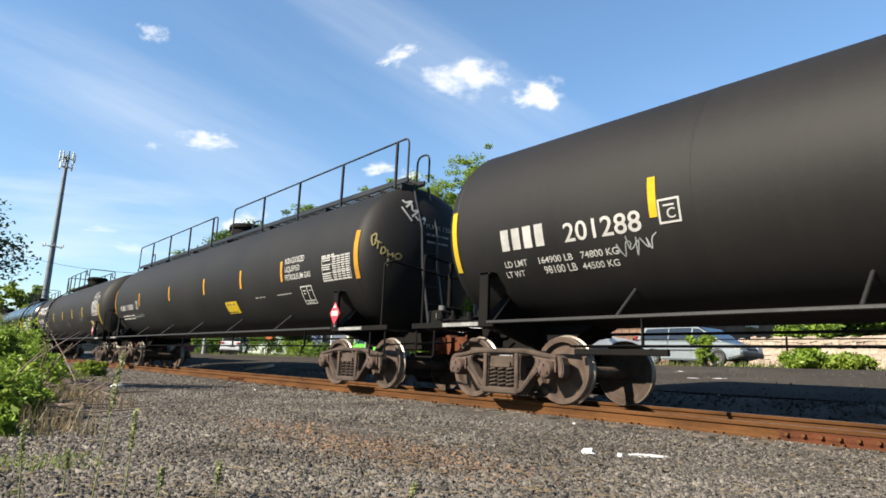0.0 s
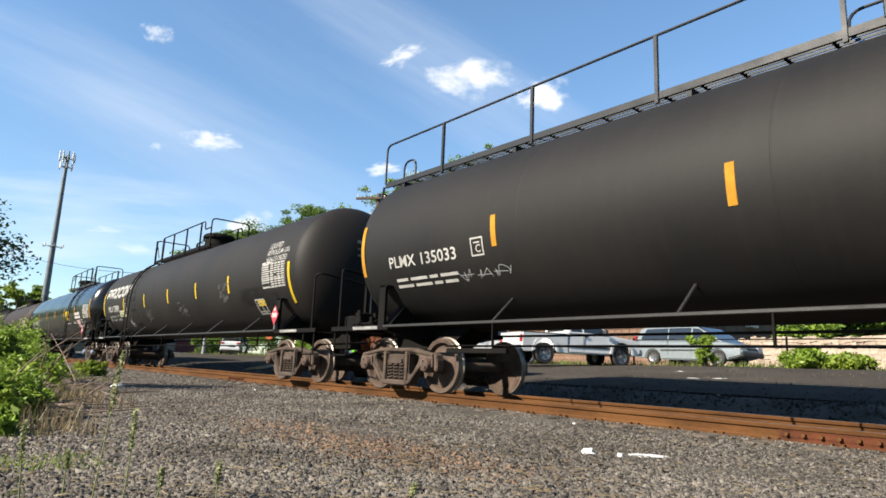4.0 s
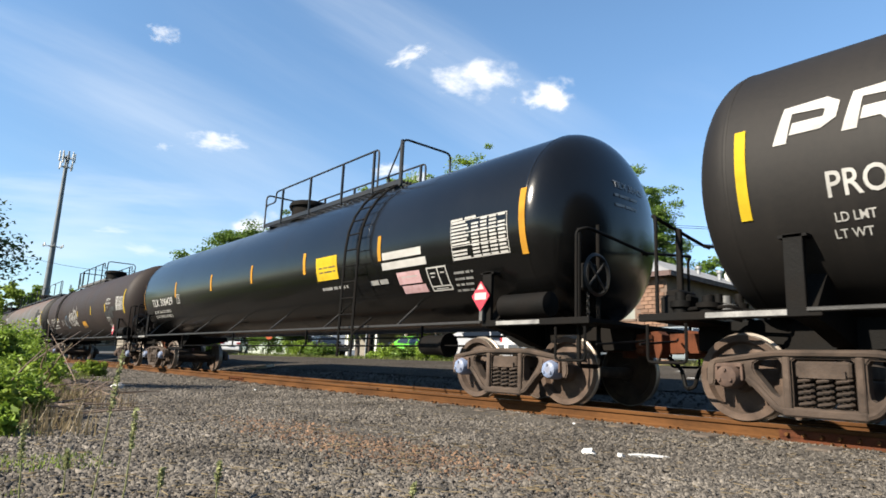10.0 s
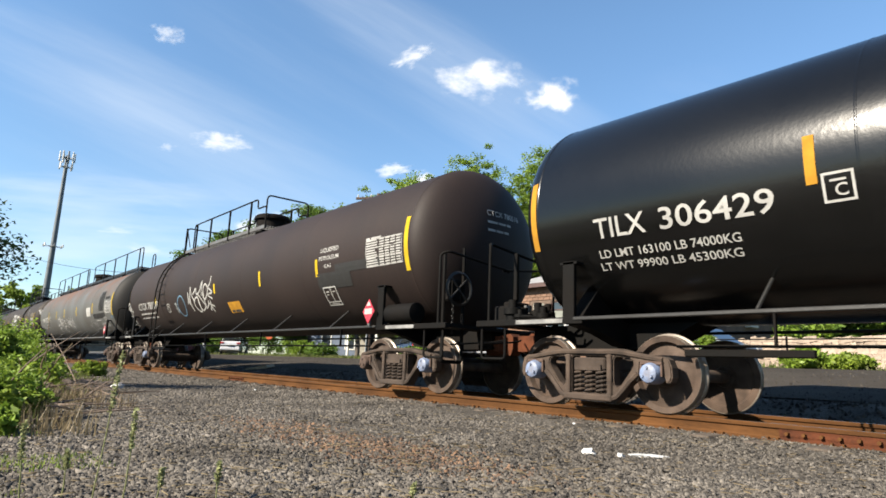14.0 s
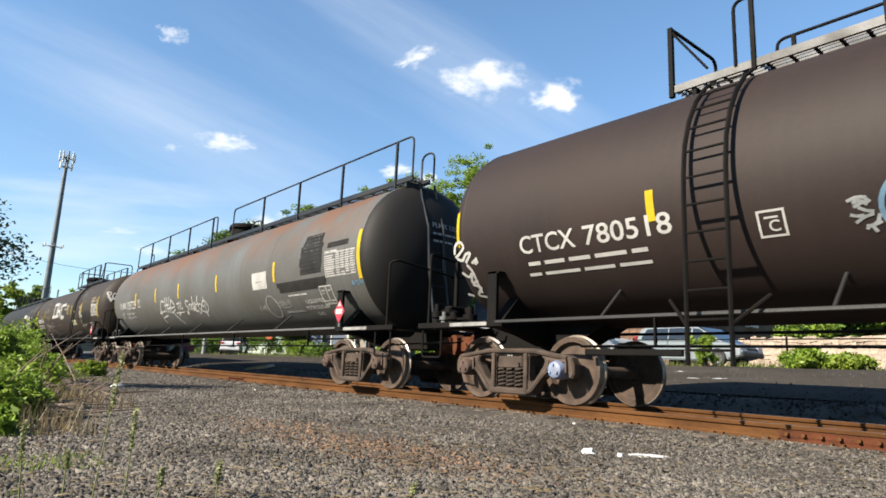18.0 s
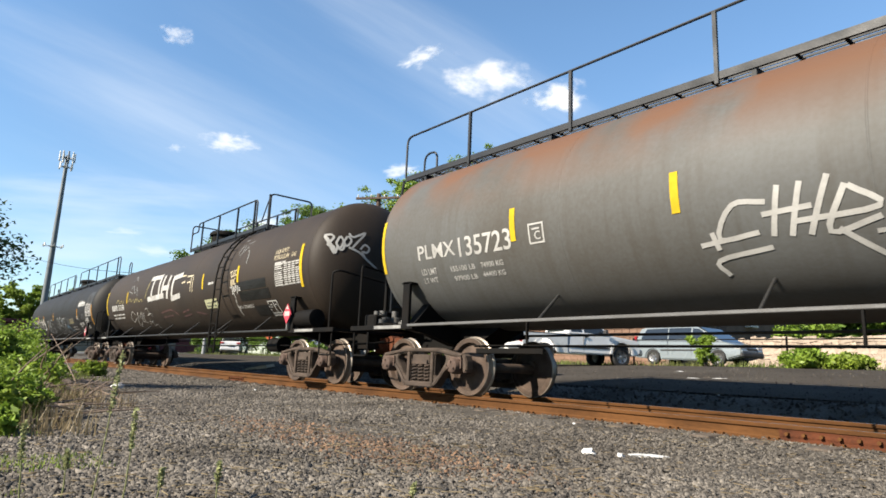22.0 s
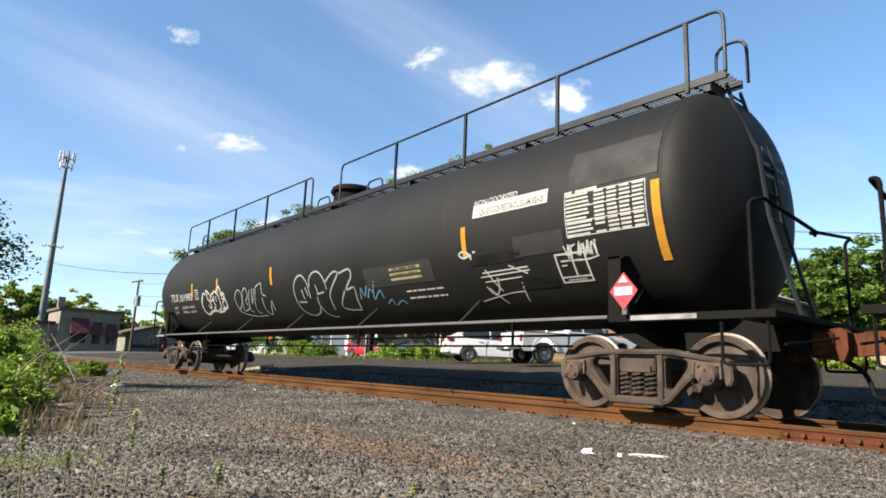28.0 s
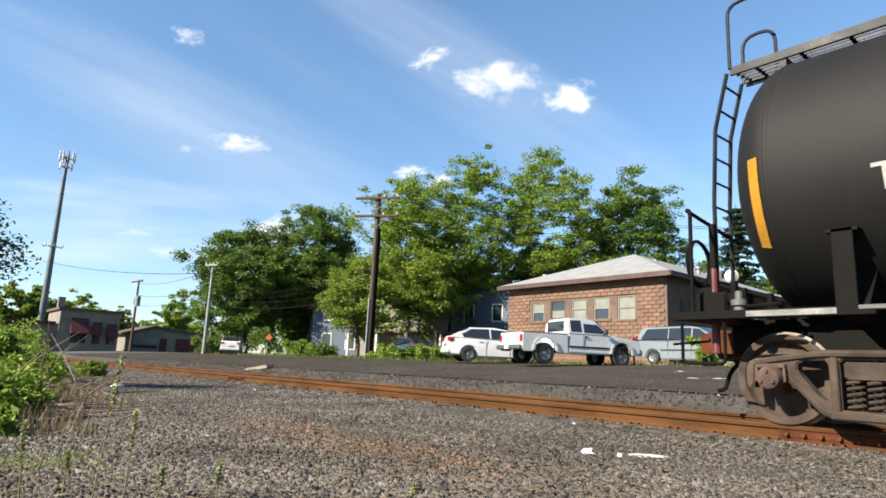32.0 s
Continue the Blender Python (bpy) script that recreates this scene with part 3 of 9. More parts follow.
def tank_car(name, label, x_rear, x_front, paint, iron=BLACK_IRON, rail=BLACK_IRON, style="long", stripe=YELLOW, caps=("rusty",), seed=0, hand=None, housing=None, ends=(0.7, 0.65), heads=None, tape=(2.02, 2.02), head_paint=None, deck=None, steps=None, gear=None, grating=None):
    """A tank car with its origin on the rail tops under its middle; +x is its leading end. style long: walkway all along the top
    and ladders at the ends; short: platform round the manway and a ladder on the side."""
    rng = random.Random(seed)
    car = thing(name, label, "tank car", group="tank cars of the train")
    half = (x_front - x_rear) / 2
    heads = heads or (ends[0] + 0.10, ends[1] + 0.10)
    seams, tips = {-1: half + heads[0], 1: half + heads[1]}, {-1: half + heads[0] + HEAD_D, 1: half + heads[1] + HEAD_D}
    SEAM[car] = seams[1]
    hand = hand or iron
    # tank with dished heads
    n = 20
    prof = []
    for k in (-1, 1):
        cap = [(k * tips[k], 0.02)]
        for i in range(1, n + 1):
            a = math.pi / 2 * i / n
            cap.append((k * (seams[k] + HEAD_D * math.cos(a)), TANK_R * math.sin(a)))
        prof += cap if k < 0 else [(half * q, TANK_R) for q in (-0.75, -0.5, -0.25, 0, 0.25, 0.5, 0.75)] + cap[::-1]
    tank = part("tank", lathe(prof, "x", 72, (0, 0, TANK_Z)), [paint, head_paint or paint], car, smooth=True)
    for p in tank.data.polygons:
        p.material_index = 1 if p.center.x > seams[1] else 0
    # weld bands round the shell
    for k in (-1, 1):
        part("weld_band", lathe([(k * seams[k] - 0.02, TANK_R + 0.001), (k * seams[k] - 0.012, TANK_R + 0.005), (k * seams[k] + 0.012, TANK_R + 0.005), (k * seams[k] + 0.02, TANK_R + 0.001)], "x", 72, (0, 0, TANK_Z), False), paint, tank, smooth=True)
    for q in (-0.62, -0.21, 0.21, 0.62):
        x = half * q
        part("weld_seam", lathe([(x - 0.012, TANK_R + 0.0005), (x - 0.006, TANK_R + 0.003), (x + 0.006, TANK_R + 0.003), (x + 0.012, TANK_R + 0.0005)], "x", 72, (0, 0, TANK_Z), False), paint, tank, smooth=True)
    # stub sills, end platforms and their fittings
    for k in (-1, 1):
        sill = prism([(k * (half + 1.62), 0.76), (k * (half + 1.62), 1.10), (k * (half - 1.15), 1.16), (k * (half - 0.45), 0.80), (k * (half + 0.3), 0.74)], -0.30, 0.30)
        part("stub_sill", sill, iron, car)
        part("body_bolster", prism([(-1.36, 1.02), (-1.36, 1.10), (-1.0, 1.5), (-0.8, 1.4), (0.8, 1.4), (1.0, 1.5), (1.36, 1.10), (1.36, 1.02), (0.9, 0.94), (0.4, 0.80), (-0.4, 0.80), (-0.9, 0.94)], k * half - 0.12, k * half + 0.08, plane="yz"), iron, car)
        x0, x1 = sorted((k * (half - 0.15), k * (half + 1.74)))
        plat = box(x0, x1, -1.44, -1.36, 1.03, 1.115, 0.006)
        bm_box(plat, x0, x1, 1.36, 1.44, 1.03, 1.115, 0.006)
        xa, xb = sorted((k * (half + 1.25), k * (half + 1.74)))
        bm_box(plat, xa, xb, -1.36, 1.36, 1.05, 1.10)
        part("end_platform", plat, iron, car)
        part("coupler", COUPLER, None, car, "rust-red knuckle coupler", at=pose(k * (half + 1.02), 0, 0, 0, 0, 0 if k > 0 else 180))
        for y in (-1.40, 1.40):
            # saddle post with its pad on the tank
            part("saddle_post", box(k * half - 0.16, k * half + 0.02, y - 0.03, y + 0.03, 1.10, 1.83, 0.006), iron, car)
            pad = prism([(k * half - 0.20, 1.79), (k * half - 0.20, 1.82), (k * half + 0.06, 1.82), (k * half + 0.06, 1.79)], y - (0.03 if y < 0 else -0.03), y + (0.25 if y < 0 else -0.25))
            part("saddle_pad", pad, iron, car)
            # end handrail and hanging sill step
            xh = k * (half + 1.52)
            part("handrail", tube(bend([(xh, y, 1.10), (xh, y, 2.23), (k * (half + 1.62), y * 0.93, 2.27), (k * (half + 1.66), 0, 2.12), (k * (half + 1.62), -y * 0.05, 2.10)], 0.14), 0.022), hand, car)
            xs = k * (half + 1.42)
            part("sill_step", tube(bend([(xs - 0.23, y, 1.0), (xs - 0.23, y, 0.58), (xs + 0.23, y, 0.58), (xs + 0.23, y, 1.0)], 0.05, 2), 0.018, 6), iron, car)
        part("uncoupling_rod", tube(bend([(k * (half + 1.78), -1.35, 0.78), (k * (half + 1.8), -0.5, 0.86), (k * (half + 1.9), -0.3, 0.9)], 0.05), 0.014, 6), hand, car)
        part("air_hose", tube(bend([(k * (half + 1.7), 0.35, 0.72), (k * (half + 1.95), 0.33, 0.56), (k * (half + 2.02), 0.3, 0.30), (k * (half + 2.10), 0.25, 0.28)], 0.15), 0.028, 8), BLACK_IRON, car, "black rubber air hose")
        part("reflective_strip", box(*sorted((k * (half + 0.15), k * (half + 0.95))), -1.446, -1.441, 1.045, 1.10), FADED, car, "white reflective strip")
        if style == "long":
            ys = (-0.62, -0.22) if k < 0 else (-0.38, 0.0)
            if k < 0:
                ladder(car, rail, [[(-half - 1.62, y, 1.10), (-half - 1.62, y, 2.5), (-half - 1.57, y, 3.4), (-half - 1.40, y, 4.08)] for y in ys], 10)
            else:
                ladder(car, rail, [[(k * (half + 1.60), y, 1.10), (k * (tips[k] + 0.06), y, 2.3), (k * (tips[k] - 0.02), y, 3.1), (k * (seams[k] + 0.40), y, 3.7), (k * (seams[k] + 0.30), y, 4.08)] for y in ys], 9)
    # running rail along each side, with stays to the shell
    for y in (-1.43, 1.43):
        part("side_rail", box(-half + 0.02, half - 0.16, y - 0.025, y + 0.025, 1.072, 1.115, 0.008), SUNLIT_IRON if gear is None else GREY_IRON, car)
    for x in (-5.68, -2.84, -0.07, 2.84, 5.66) if style == "long" else (-6.25, -3.75, -1.25, 1.25, 3.75, 6.25):
        part("stay", tube([(x, -1.43, 1.09), (x, -1.0, 1.47)], 0.020, 8), SUNLIT_IRON, car)
    # brake gear and pipes hanging under the tank
    part("brake_pipe", tube([(-half + 1.1, -0.9, 0.78), (half - 1.1, -0.9, 0.78)], 0.017, 6), iron, car)
    for x in np.linspace(-half + 2.2, half - 2.2, 4):
        part("pipe_hanger", box(x - 0.012, x + 0.012, -0.92, -0.88, 0.77, 1.16), iron, car)
    part("brake_lever", box(-half + 1.25, -half + 2.6, -1.02, -0.96, 0.66, 0.74, 0.01), iron, car)
    cyl_x = half - 1.9
    if steps and steps > 0:
        part("brake_cylinder", lathe([(cyl_x - 0.34, 0.05), (cyl_x - 0.34, 0.15), (cyl_x - 0.28, 0.17), (cyl_x + 0.25, 0.17), (cyl_x + 0.27, 0.2), (cyl_x + 0.33, 0.2), (cyl_x + 0.33, 0.04)], "x", 20, (0, -0.80, 0.80)), iron, car, smooth=True)
    # brake stand at the trailing end
    bs = box(-half - 1.68, -half - 1.5, -0.95, -0.55, 1.10, 1.44, 0.02)
    bm_box(bs, -half - 1.62, -half - 1.55, -0.80, -0.74, 1.10, 2.2, 0.01)
    part("brake_stand", bs, iron, car)
    gm = gear or iron
    for i in range(9):
        gx, gy, gw, gh = -half - rng.uniform(0.95, 1.5), rng.uniform(-1.3, -0.5), rng.uniform(0.06, 0.14), rng.uniform(0.14, 0.34)
        v = part("valve", lathe([(1.10, gw * 0.7), (1.10 + gh * 0.3, gw * 0.7), (1.10 + gh * 0.34, gw), (1.10 + gh * 0.6, gw), (1.10 + gh * 0.64, gw * 0.5), (1.10 + gh, gw * 0.5)], "z", 12, (gx, gy, 0)), GREY_IRON if gear is GREY_IRON or i == 3 else iron, car, smooth=True)
        part("valve_pipe", tube(bend([(gx, gy, 1.16), (gx + rng.uniform(0.2, 0.4), gy - 0.05, 1.17), (gx + 0.42, gy + 0.2, 1.10)], 0.06), 0.02, 6), iron, v)
    if gear is GEAR_RED:
        part("brake_post", tube([(-half - 1.45, -1.05, 0.70), (-half - 1.45, -1.05, 1.62)], 0.045, 10), gear, car, "dark red brake post")
        part("brake_wheel", lathe([(-half - 1.80, 0.26), (-half - 1.77, 0.29), (-half - 1.74, 0.26)], "x", 24, (0, -0.75, 1.75), False), iron, car)
    part("valve_box", box(-half - 1.58, -half - 1.22, -1.25, -1.02, 1.10, 1.34, 0.03), iron, car)
    # manway housing with lid
    zt = TANK_Z + TANK_R
    hb = lathe([(zt - 0.06, 0.46), (zt + 0.42, 0.46), (zt + 0.42, 0.52), (zt + 0.47, 0.52), (zt + 0.54, 0.47), (zt + 0.58, 0.28), (zt + 0.58, 0.02)], "z", 32)
    hm = part("manway_housing", hb, housing or iron, car, smooth=True)
    part("lid_rim", lathe([(zt + 0.405, 0.535), (zt + 0.44, 0.535)], "z", 32), iron, hm)
    for a in (20, 140, 260):
        ca, sa = math.cos(radians(a)), math.sin(radians(a))
        part("lid_bolt", tube([(0.5 * ca, 0.5 * sa, zt + 0.28), (0.5 * ca, 0.5 * sa, zt + 0.5)], 0.025, 6), iron, hm)
    # walkway with guard rails
    wz = zt + 0.05
    if style == "long":
        L, L1 = half + 1.36, half + 1.0
        spans = [(-L, -0.9), (0.45, L1)]
        part("walkway", grate_bm(-L, L1, -0.62, -0.16, wz, int(L * 4)), rail, car)
        for a, b in spans:
            pts = bend([(a, -0.62, wz), (a, -0.62, wz + 0.84), (b, -0.62, wz + 0.84), (b, -0.62, wz)], 0.16)
            gr = part("guard_rail", tube(pts, 0.022), rail, car)
            k = 4
            for i in range(k):
                x = a + (b - a) * (i + 0.83) / k if a < 0 else 2.62 + 2.12 * i
                part("post", box(x - 0.025, x + 0.025, -0.645, -0.60, wz - 0.14, wz + 0.83), rail, gr)
        for x in (-1.35, 0.95):
            part("grab_iron", tube(bend([(x, -0.2, wz), (x, -0.2, wz + 0.42), (x + 0.6, -0.2, wz + 0.42), (x + 0.6, -0.2, wz)], 0.16), 0.02), rail, car)
        for k in (-1, 1):
            xx = k * ((L if k < 0 else L1) - 0.35)
            part("end_loop", tube(bend([(xx, -0.62 + 0.5, wz), (xx, -0.12, wz + 0.62), (xx + k * 0.4, -0.12, wz + 0.62), (xx + k * 0.4, -0.12, wz)], 0.18), 0.022), rail, car)
        for x in np.linspace(-L + 0.6, L - 0.6, 7):
            part("walkway_bracket", box(x - 0.03, x + 0.03, -0.60, -0.2, zt - 0.13, wz - 0.06), rail, car)
    else:
        x0, x1 = deck
        fore = steps is None or steps > 0          # the ladder's end
        xe, xf, sg = (x1, x0, 1) if fore else (x0, x1, -1)
        near, far = -0.64, 0.64
        for ya, yb, nm in ((near, near + 0.44, "walkway"), (far - 0.44, far, "far_walkway")):
            part(nm, grate_bm(x0, x1, ya, yb, wz, int((x1 - x0) * 4)), grating or rail, car)
        for yy in (near, far):
            gr = part("guard_rail", tube(bend([(xf, yy, wz), (xf, yy, wz + 0.55), (xf + sg * 0.6, yy, wz + 0.55), (xf + sg * 0.6, yy, wz + 0.84), (xe - sg * 0.85, yy, wz + 0.84), (xe - sg * 0.85, yy, wz)], 0.12), 0.022), rail, car)
            for q in (0.16, 0.4, 0.64, 0.84):
                x = xf + (xe - xf) * q
                part("post", box(x - 0.025, x + 0.025, yy - 0.025, yy + 0.02, wz - 0.12, wz + 0.83), rail, gr)
        for xx in (xe, xf):
            part("end_hoop", tube(bend([(xx, near, wz - 0.1), (xx, near, wz + 0.86), (xx, far, wz + 0.86), (xx, far, wz - 0.1)], 0.14), 0.024), rail, car)
        part("gate_post", box(xe - sg * 0.02 - 0.03, xe - sg * 0.02 + 0.03, near - 0.03, near + 0.03, wz - 0.14, wz + 0.84), rail, car)
        part("gate_bar", tube([(xe - sg * 0.02, near, wz + 0.80), (xe - sg * 0.5, near, wz + 0.10)], 0.018, 6), rail, car)
        for x in (x0 + 0.3, x1 - 0.3):
            part("walkway_bracket", box(x - 0.03, x + 0.03, near + 0.03, far - 0.03, zt - 0.25, wz - 0.08), rail, car)
    # gear
    for x in (-half, half):
        truck_gear(car, x, caps)
    # upright reflectors
    for x, z in ((-half - ends[0], tape[0]), (half + ends[1], tape[1])):
        bm = wrap(flat_rects([(-0.055, 0, 0.055, 0.95 if z < 2.2 else 0.56)]), x, z, 0, 0.012)
        sm = seams[1] if x > 0 else seams[-1]
        for v in bm.verts:
            q = math.sqrt(1 - min(0.9, max(0.0, abs(v.co.x) - sm) / HEAD_D) ** 2)
            v.co.y, v.co.z = v.co.y * q, TANK_Z + (v.co.z - TANK_Z) * q
        part("reflector", bm, stripe, tank, "yellow reflective stripe")
    if steps is not None:
        side_ladder(car, steps)
    TRAIN.append((car, (x_front + x_rear) / 2))
    return car, tank, half


def islands(bm):
    """The separate pieces of a bmesh, each as vertices and faces."""
    bm.verts.index_update()
    seen, out = set(), []
    for v0 in bm.verts:
        if v0.index in seen:
            continue
        seen.add(v0.index)
        group, todo = [v0], [v0]
        while todo:
            for e in todo.pop().link_edges:
                for v in e.verts:
                    if v.index not in seen:
                        seen.add(v.index)
                        group.append(v)
                        todo.append(v)
        at = {v.index: i for i, v in enumerate(group)}
        faces = {f for v in group for f in v.link_faces}
        if faces:
            out.append(([v.co.copy() for v in group], sorted([at[v.index] for v in f.verts] for f in faces)))
    return out


PIECES = {"lettering": "letter", "graffiti": "sprayed_stroke", "block_graffiti": "block_stroke", "chalk_smear": "chalk_stroke", "stencil_square": "", "small_lettering": "", "data_table": "", "dark_patch": ""}


def brake_stand(car, half, m=BLACK_IRON):
    """Hand-brake stand on the leading platform: two uprights with a stirrup, wheel, gear box and chain."""
    x = half + 1.42
    frame = tube(bend([(x, -1.22, 2.30), (x, -1.22, 0.52), (x, -0.80, 0.52), (x, -0.80, 2.42)], 0.06), 0.030, 8)
    stand = part("brake_stand", frame, m, car)
    part("gear_box", box(x - 0.12, x + 0.06, -1.12, -0.88, 1.50, 1.86, 0.03), m, stand)
    part("brake_wheel", lathe([(x + 0.10, 0.25), (x + 0.125, 0.29), (x + 0.15, 0.25)], "x", 28, (0, -1.0, 1.70), False), SUNLIT_IRON, stand, smooth=True)
    for i in range(4):
        a = math.pi * (0.25 + 0.5 * i)
        part("wheel_spoke", tube([(x + 0.11, -1.0, 1.70), (x + 0.12, -1.0 + 0.26 * math.cos(a), 1.70 + 0.26 * math.sin(a))], 0.014, 6), SUNLIT_IRON, stand)
    for i in range(10):
        part("chain_link", lathe([(-0.011, 0.020), (0.0, 0.030), (0.011, 0.020)], "y" if i % 2 else "x", 8, (x - 0.02 if i % 2 == 0 else x - 0.02, -1.0, 1.46 - 0.052 * i), False), SUNLIT_IRON, stand)
    part("foot_board", box(x - 0.10, x + 0.12, -1.24, -0.70, 1.10, 1.13), m, stand)


def mark(tank, name, bm, x, z, m, lean=0.0, lift=0.007, label=""):
    """Lays a flat shape on the tank; letters and sprayed strokes become parts of their own, small print one part."""
    bm = wrap(bm, x, z, lean, lift)
    if not PIECES.get(name):
        ob = part(name, bm, m, tank, label)
        return tagged(ob, kind="stuff") if name == "small_lettering" else ob
    ob = None
    for k, (verts, faces) in enumerate(islands(bm)):
        ob = part(PIECES[name], raw_mesh(PIECES[name], verts, faces, m), None, tank, label)
    bm.free()
    return ob


def reflectors(tank, xs, z, h, m):
    for x in xs:
        mark(tank, "reflector", flat_rects([(-0.05, 0, 0.05, h)]), x, z, m, label="short reflective stripe")


def table_panel(tank, x, z, w, h, m=WHITE, seed=0, rows=11):
    """The stencilled test-date table: a light panel with dark rules and entries too small to read."""
    rng = random.Random(seed)
    p = mark(tank, "data_table", flat_rects(flat_ring(0, 0, w, h, 0.012) + [(0, h * 0.34, w, h * 0.36), (0, h * 0.66, w, h * 0.68)]), x, z, m, label="white stencilled data table")
    cells = []
    cols = ((0.02, 0.36), (0.39, 0.53), (0.55, 0.68), (0.70, 0.83), (0.85, 0.98))
    for i in range(rows):
        y = h * (i + 0.22) / rows
        for a, b in cols:
            if rng.random() < 0.97:
                e = a + (b - a) * (rng.uniform(0.85, 1.0) if a > 0.1 else rng.uniform(0.75, 1.0))
                cells.append((a * w, y, e * w, y + h * 0.56 / rows))
    tagged(part("table_entry", wrap(flat_rects(cells), x, z, 0, 0.009), m, p), kind="stuff")
    part("table_title", wrap(flat_rects(word_bars(8, 0.05, w / 22, w / 70, seed)), x, z + h * 0.98, 0, 0.009), m, p)


def plate_symbol(tank, x, z, s=0.42, m=WHITE):
    """A square outline with a small symbol in it."""
    s = min(s, 0.50)
    h, b = s * 0.86, s * 0.055
    r = flat_ring(0, 0, s, h, b) + [(s * 0.52, h * 0.24, s * 0.58, h - b), (b, h * 0.18, s - b, h * 0.24), (s * 0.16, h * 0.72, s * 0.40, h * 0.78), (s * 0.16, h * 0.58, s * 0.34, h * 0.63), (s * 0.66, h * 0.72, s * 0.86, h * 0.77),
                                      (s * 0.2, h * 0.09, s * 0.8, h * 0.13)]
    mark(tank, "stencil_square", flat_rects(r), x, z, m, -0.0, label="white stencilled square")


def letter_square(tank, x, z, s=0.34, m=WHITE):
    s = min(s, 0.27)
    mark(tank, "stencil_square", flat_rects(flat_ring(0, 0, s, s * 1.05, s * 0.09) + [(s * 0.25, s * 0.72, s * 0.75, s * 0.80)]), x, z, m, label="white stencilled square")
    mark(tank, "stencil_letter", flat_text("C", s * 0.42, 0.004), x + s * 0.36, z + s * 0.2, m)


def placard(car, x, z, y=-1.50):
    """Red diamond hazard placard on its steel holder."""
    holder = part("placard_holder", box(x - 0.03, x + 0.03, y + 0.012, y + 0.05, 1.11, z + 0.05), GREY_IRON, car)
    bm = prism([(x - 0.185, z), (x, z - 0.22), (x + 0.185, z), (x, z + 0.22)], y, y + 0.012)
    part("placard", bm, RED_SIGN, holder, "red diamond placard with white panel")
    part("placard_panel", prism([(x - 0.12, z - 0.05), (x + 0.12, z - 0.05), (x + 0.12, z + 0.05), (x - 0.12, z + 0.05)], y - 0.004, y), WHITE, holder)
    part("placard_edge", prism([(x - 0.07, z + 0.10), (x + 0.07, z + 0.10), (x, z + 0.19)], y - 0.004, y), WHITE, holder)


def head_marks(car, half, m=FADED, seed=1, words=""):
    """Small rows of lettering on the leading head, too small to read."""
    rng = random.Random(seed)
    x = SEAM[car]
    for i, (h, w) in enumerate(((0.10, 0.85), (0.055, 0.6), (0.055, 0.55))):
        z = 3.12 - i * 0.15
        rects = word_bars(10 if i == 0 else 12, h, w / 15, w / 60, seed + i)
        bm = flat_text(words, h, 0.003, 1.0, w) if words and i == 0 else flat_rects(rects)
        for v in bm.verts:
            y, zz = -0.25 + v.co.x, z + v.co.y
            v.co = Vector((head_x(x, y, zz) + 0.012, y, zz))
        tagged(part("head_lettering", bm, m, car), kind="stuff")

# ---- ground and track ----
def ground_sheet():
    xs = np.concatenate([[-2500, -900, -400, -200, -120, -80, -60], np.arange(-50, 24, 1.5), [30, 50, 100, 250, 700, 2500]])
    ys = np.concatenate([[-2500, -600, -150, -50, -20, -8], np.arange(-2, 30, 0.6), [34, 40, 50, 70, 110, 200, 400, 900, 2500]])
    verts = [(x, y, ground_z(x, y) + (0.015 * noise.noise((x * 0.7, y * 0.7, 0)) if -50 < x < 24 and -3 < y < 30 else 0)) for y in ys for x in xs]
    nx = len(xs)
    faces = [(j * nx + i, j * nx + i + 1, (j + 1) * nx + i + 1, (j + 1) * nx + i) for j in range(len(ys) - 1) for i in range(nx - 1)]
    me = raw_mesh("ground", verts, faces, GRAVEL, True)
    me.materials.append(GRASS_GROUND)
    for p in me.polygons:
        if p.center.y > 20.5 or p.center.x < -60 or p.center.x > 24:
            p.material_index = 1
    return structure("ground", me, "grey gravel ground beside the track with brown patches", "ground")


ground_sheet()


def lot_sheet():
    """Worn asphalt lot between the track and the street side, following the ground."""
    xs, ys = np.arange(-75, 24, 1.5), np.linspace(10.9, 20.2, 16)
    verts = [(x, y + 0.25 * noise.noise((x * 0.5, 3, 1)) * (1 if y < 11.5 else 0.4), ground_z(x, y) + 0.022) for y in ys for x in xs]
    nx = len(xs)
    faces = [(j * nx + i, j * nx + i + 1, (j + 1) * nx + i + 1, (j + 1) * nx + i) for j in range(len(ys) - 1) for i in range(nx - 1)]
    structure("pavement", raw_mesh("pavement", verts, faces, LOT, True), "worn grey asphalt lot beyond the track", "pavement")


lot_sheet()


def rail_profile():
    half = [(0.075, -0.17), (0.075, -0.158), (0.02, -0.14), (0.010, -0.125), (0.010, -0.055), (0.034, -0.042), (0.037, -0.012), (0.030, -0.001)]
    return half + [(-a, b) for a, b in half[::-1]]


def rail_line(y, x0, x1):
    prof = rail_profile()
    n = len(prof)
    xs = np.linspace(x0, x1, int((x1 - x0) / 4) + 1)
    verts = [(x, y + a, b) for x in xs for a, b in prof]
    faces = [(i * n + j, (i + 1) * n + j, (i + 1) * n + (j + 1) % n, i * n + (j + 1) % n) for i in range(len(xs) - 1) for j in range(n)]
    me = raw_mesh("rail", verts, faces, RUST)
    me.materials.append(RAILTOP)
    for p in me.polygons:
        if p.center.z > -0.004:
            p.material_index = 1
    return me


for y in (YC - 0.755, YC + 0.755):
    r = tagged(new("rail", rail_line(y, -320, 190)), "rust-brown steel rail with a worn bright top", "rail", "rails of the track", "structure")

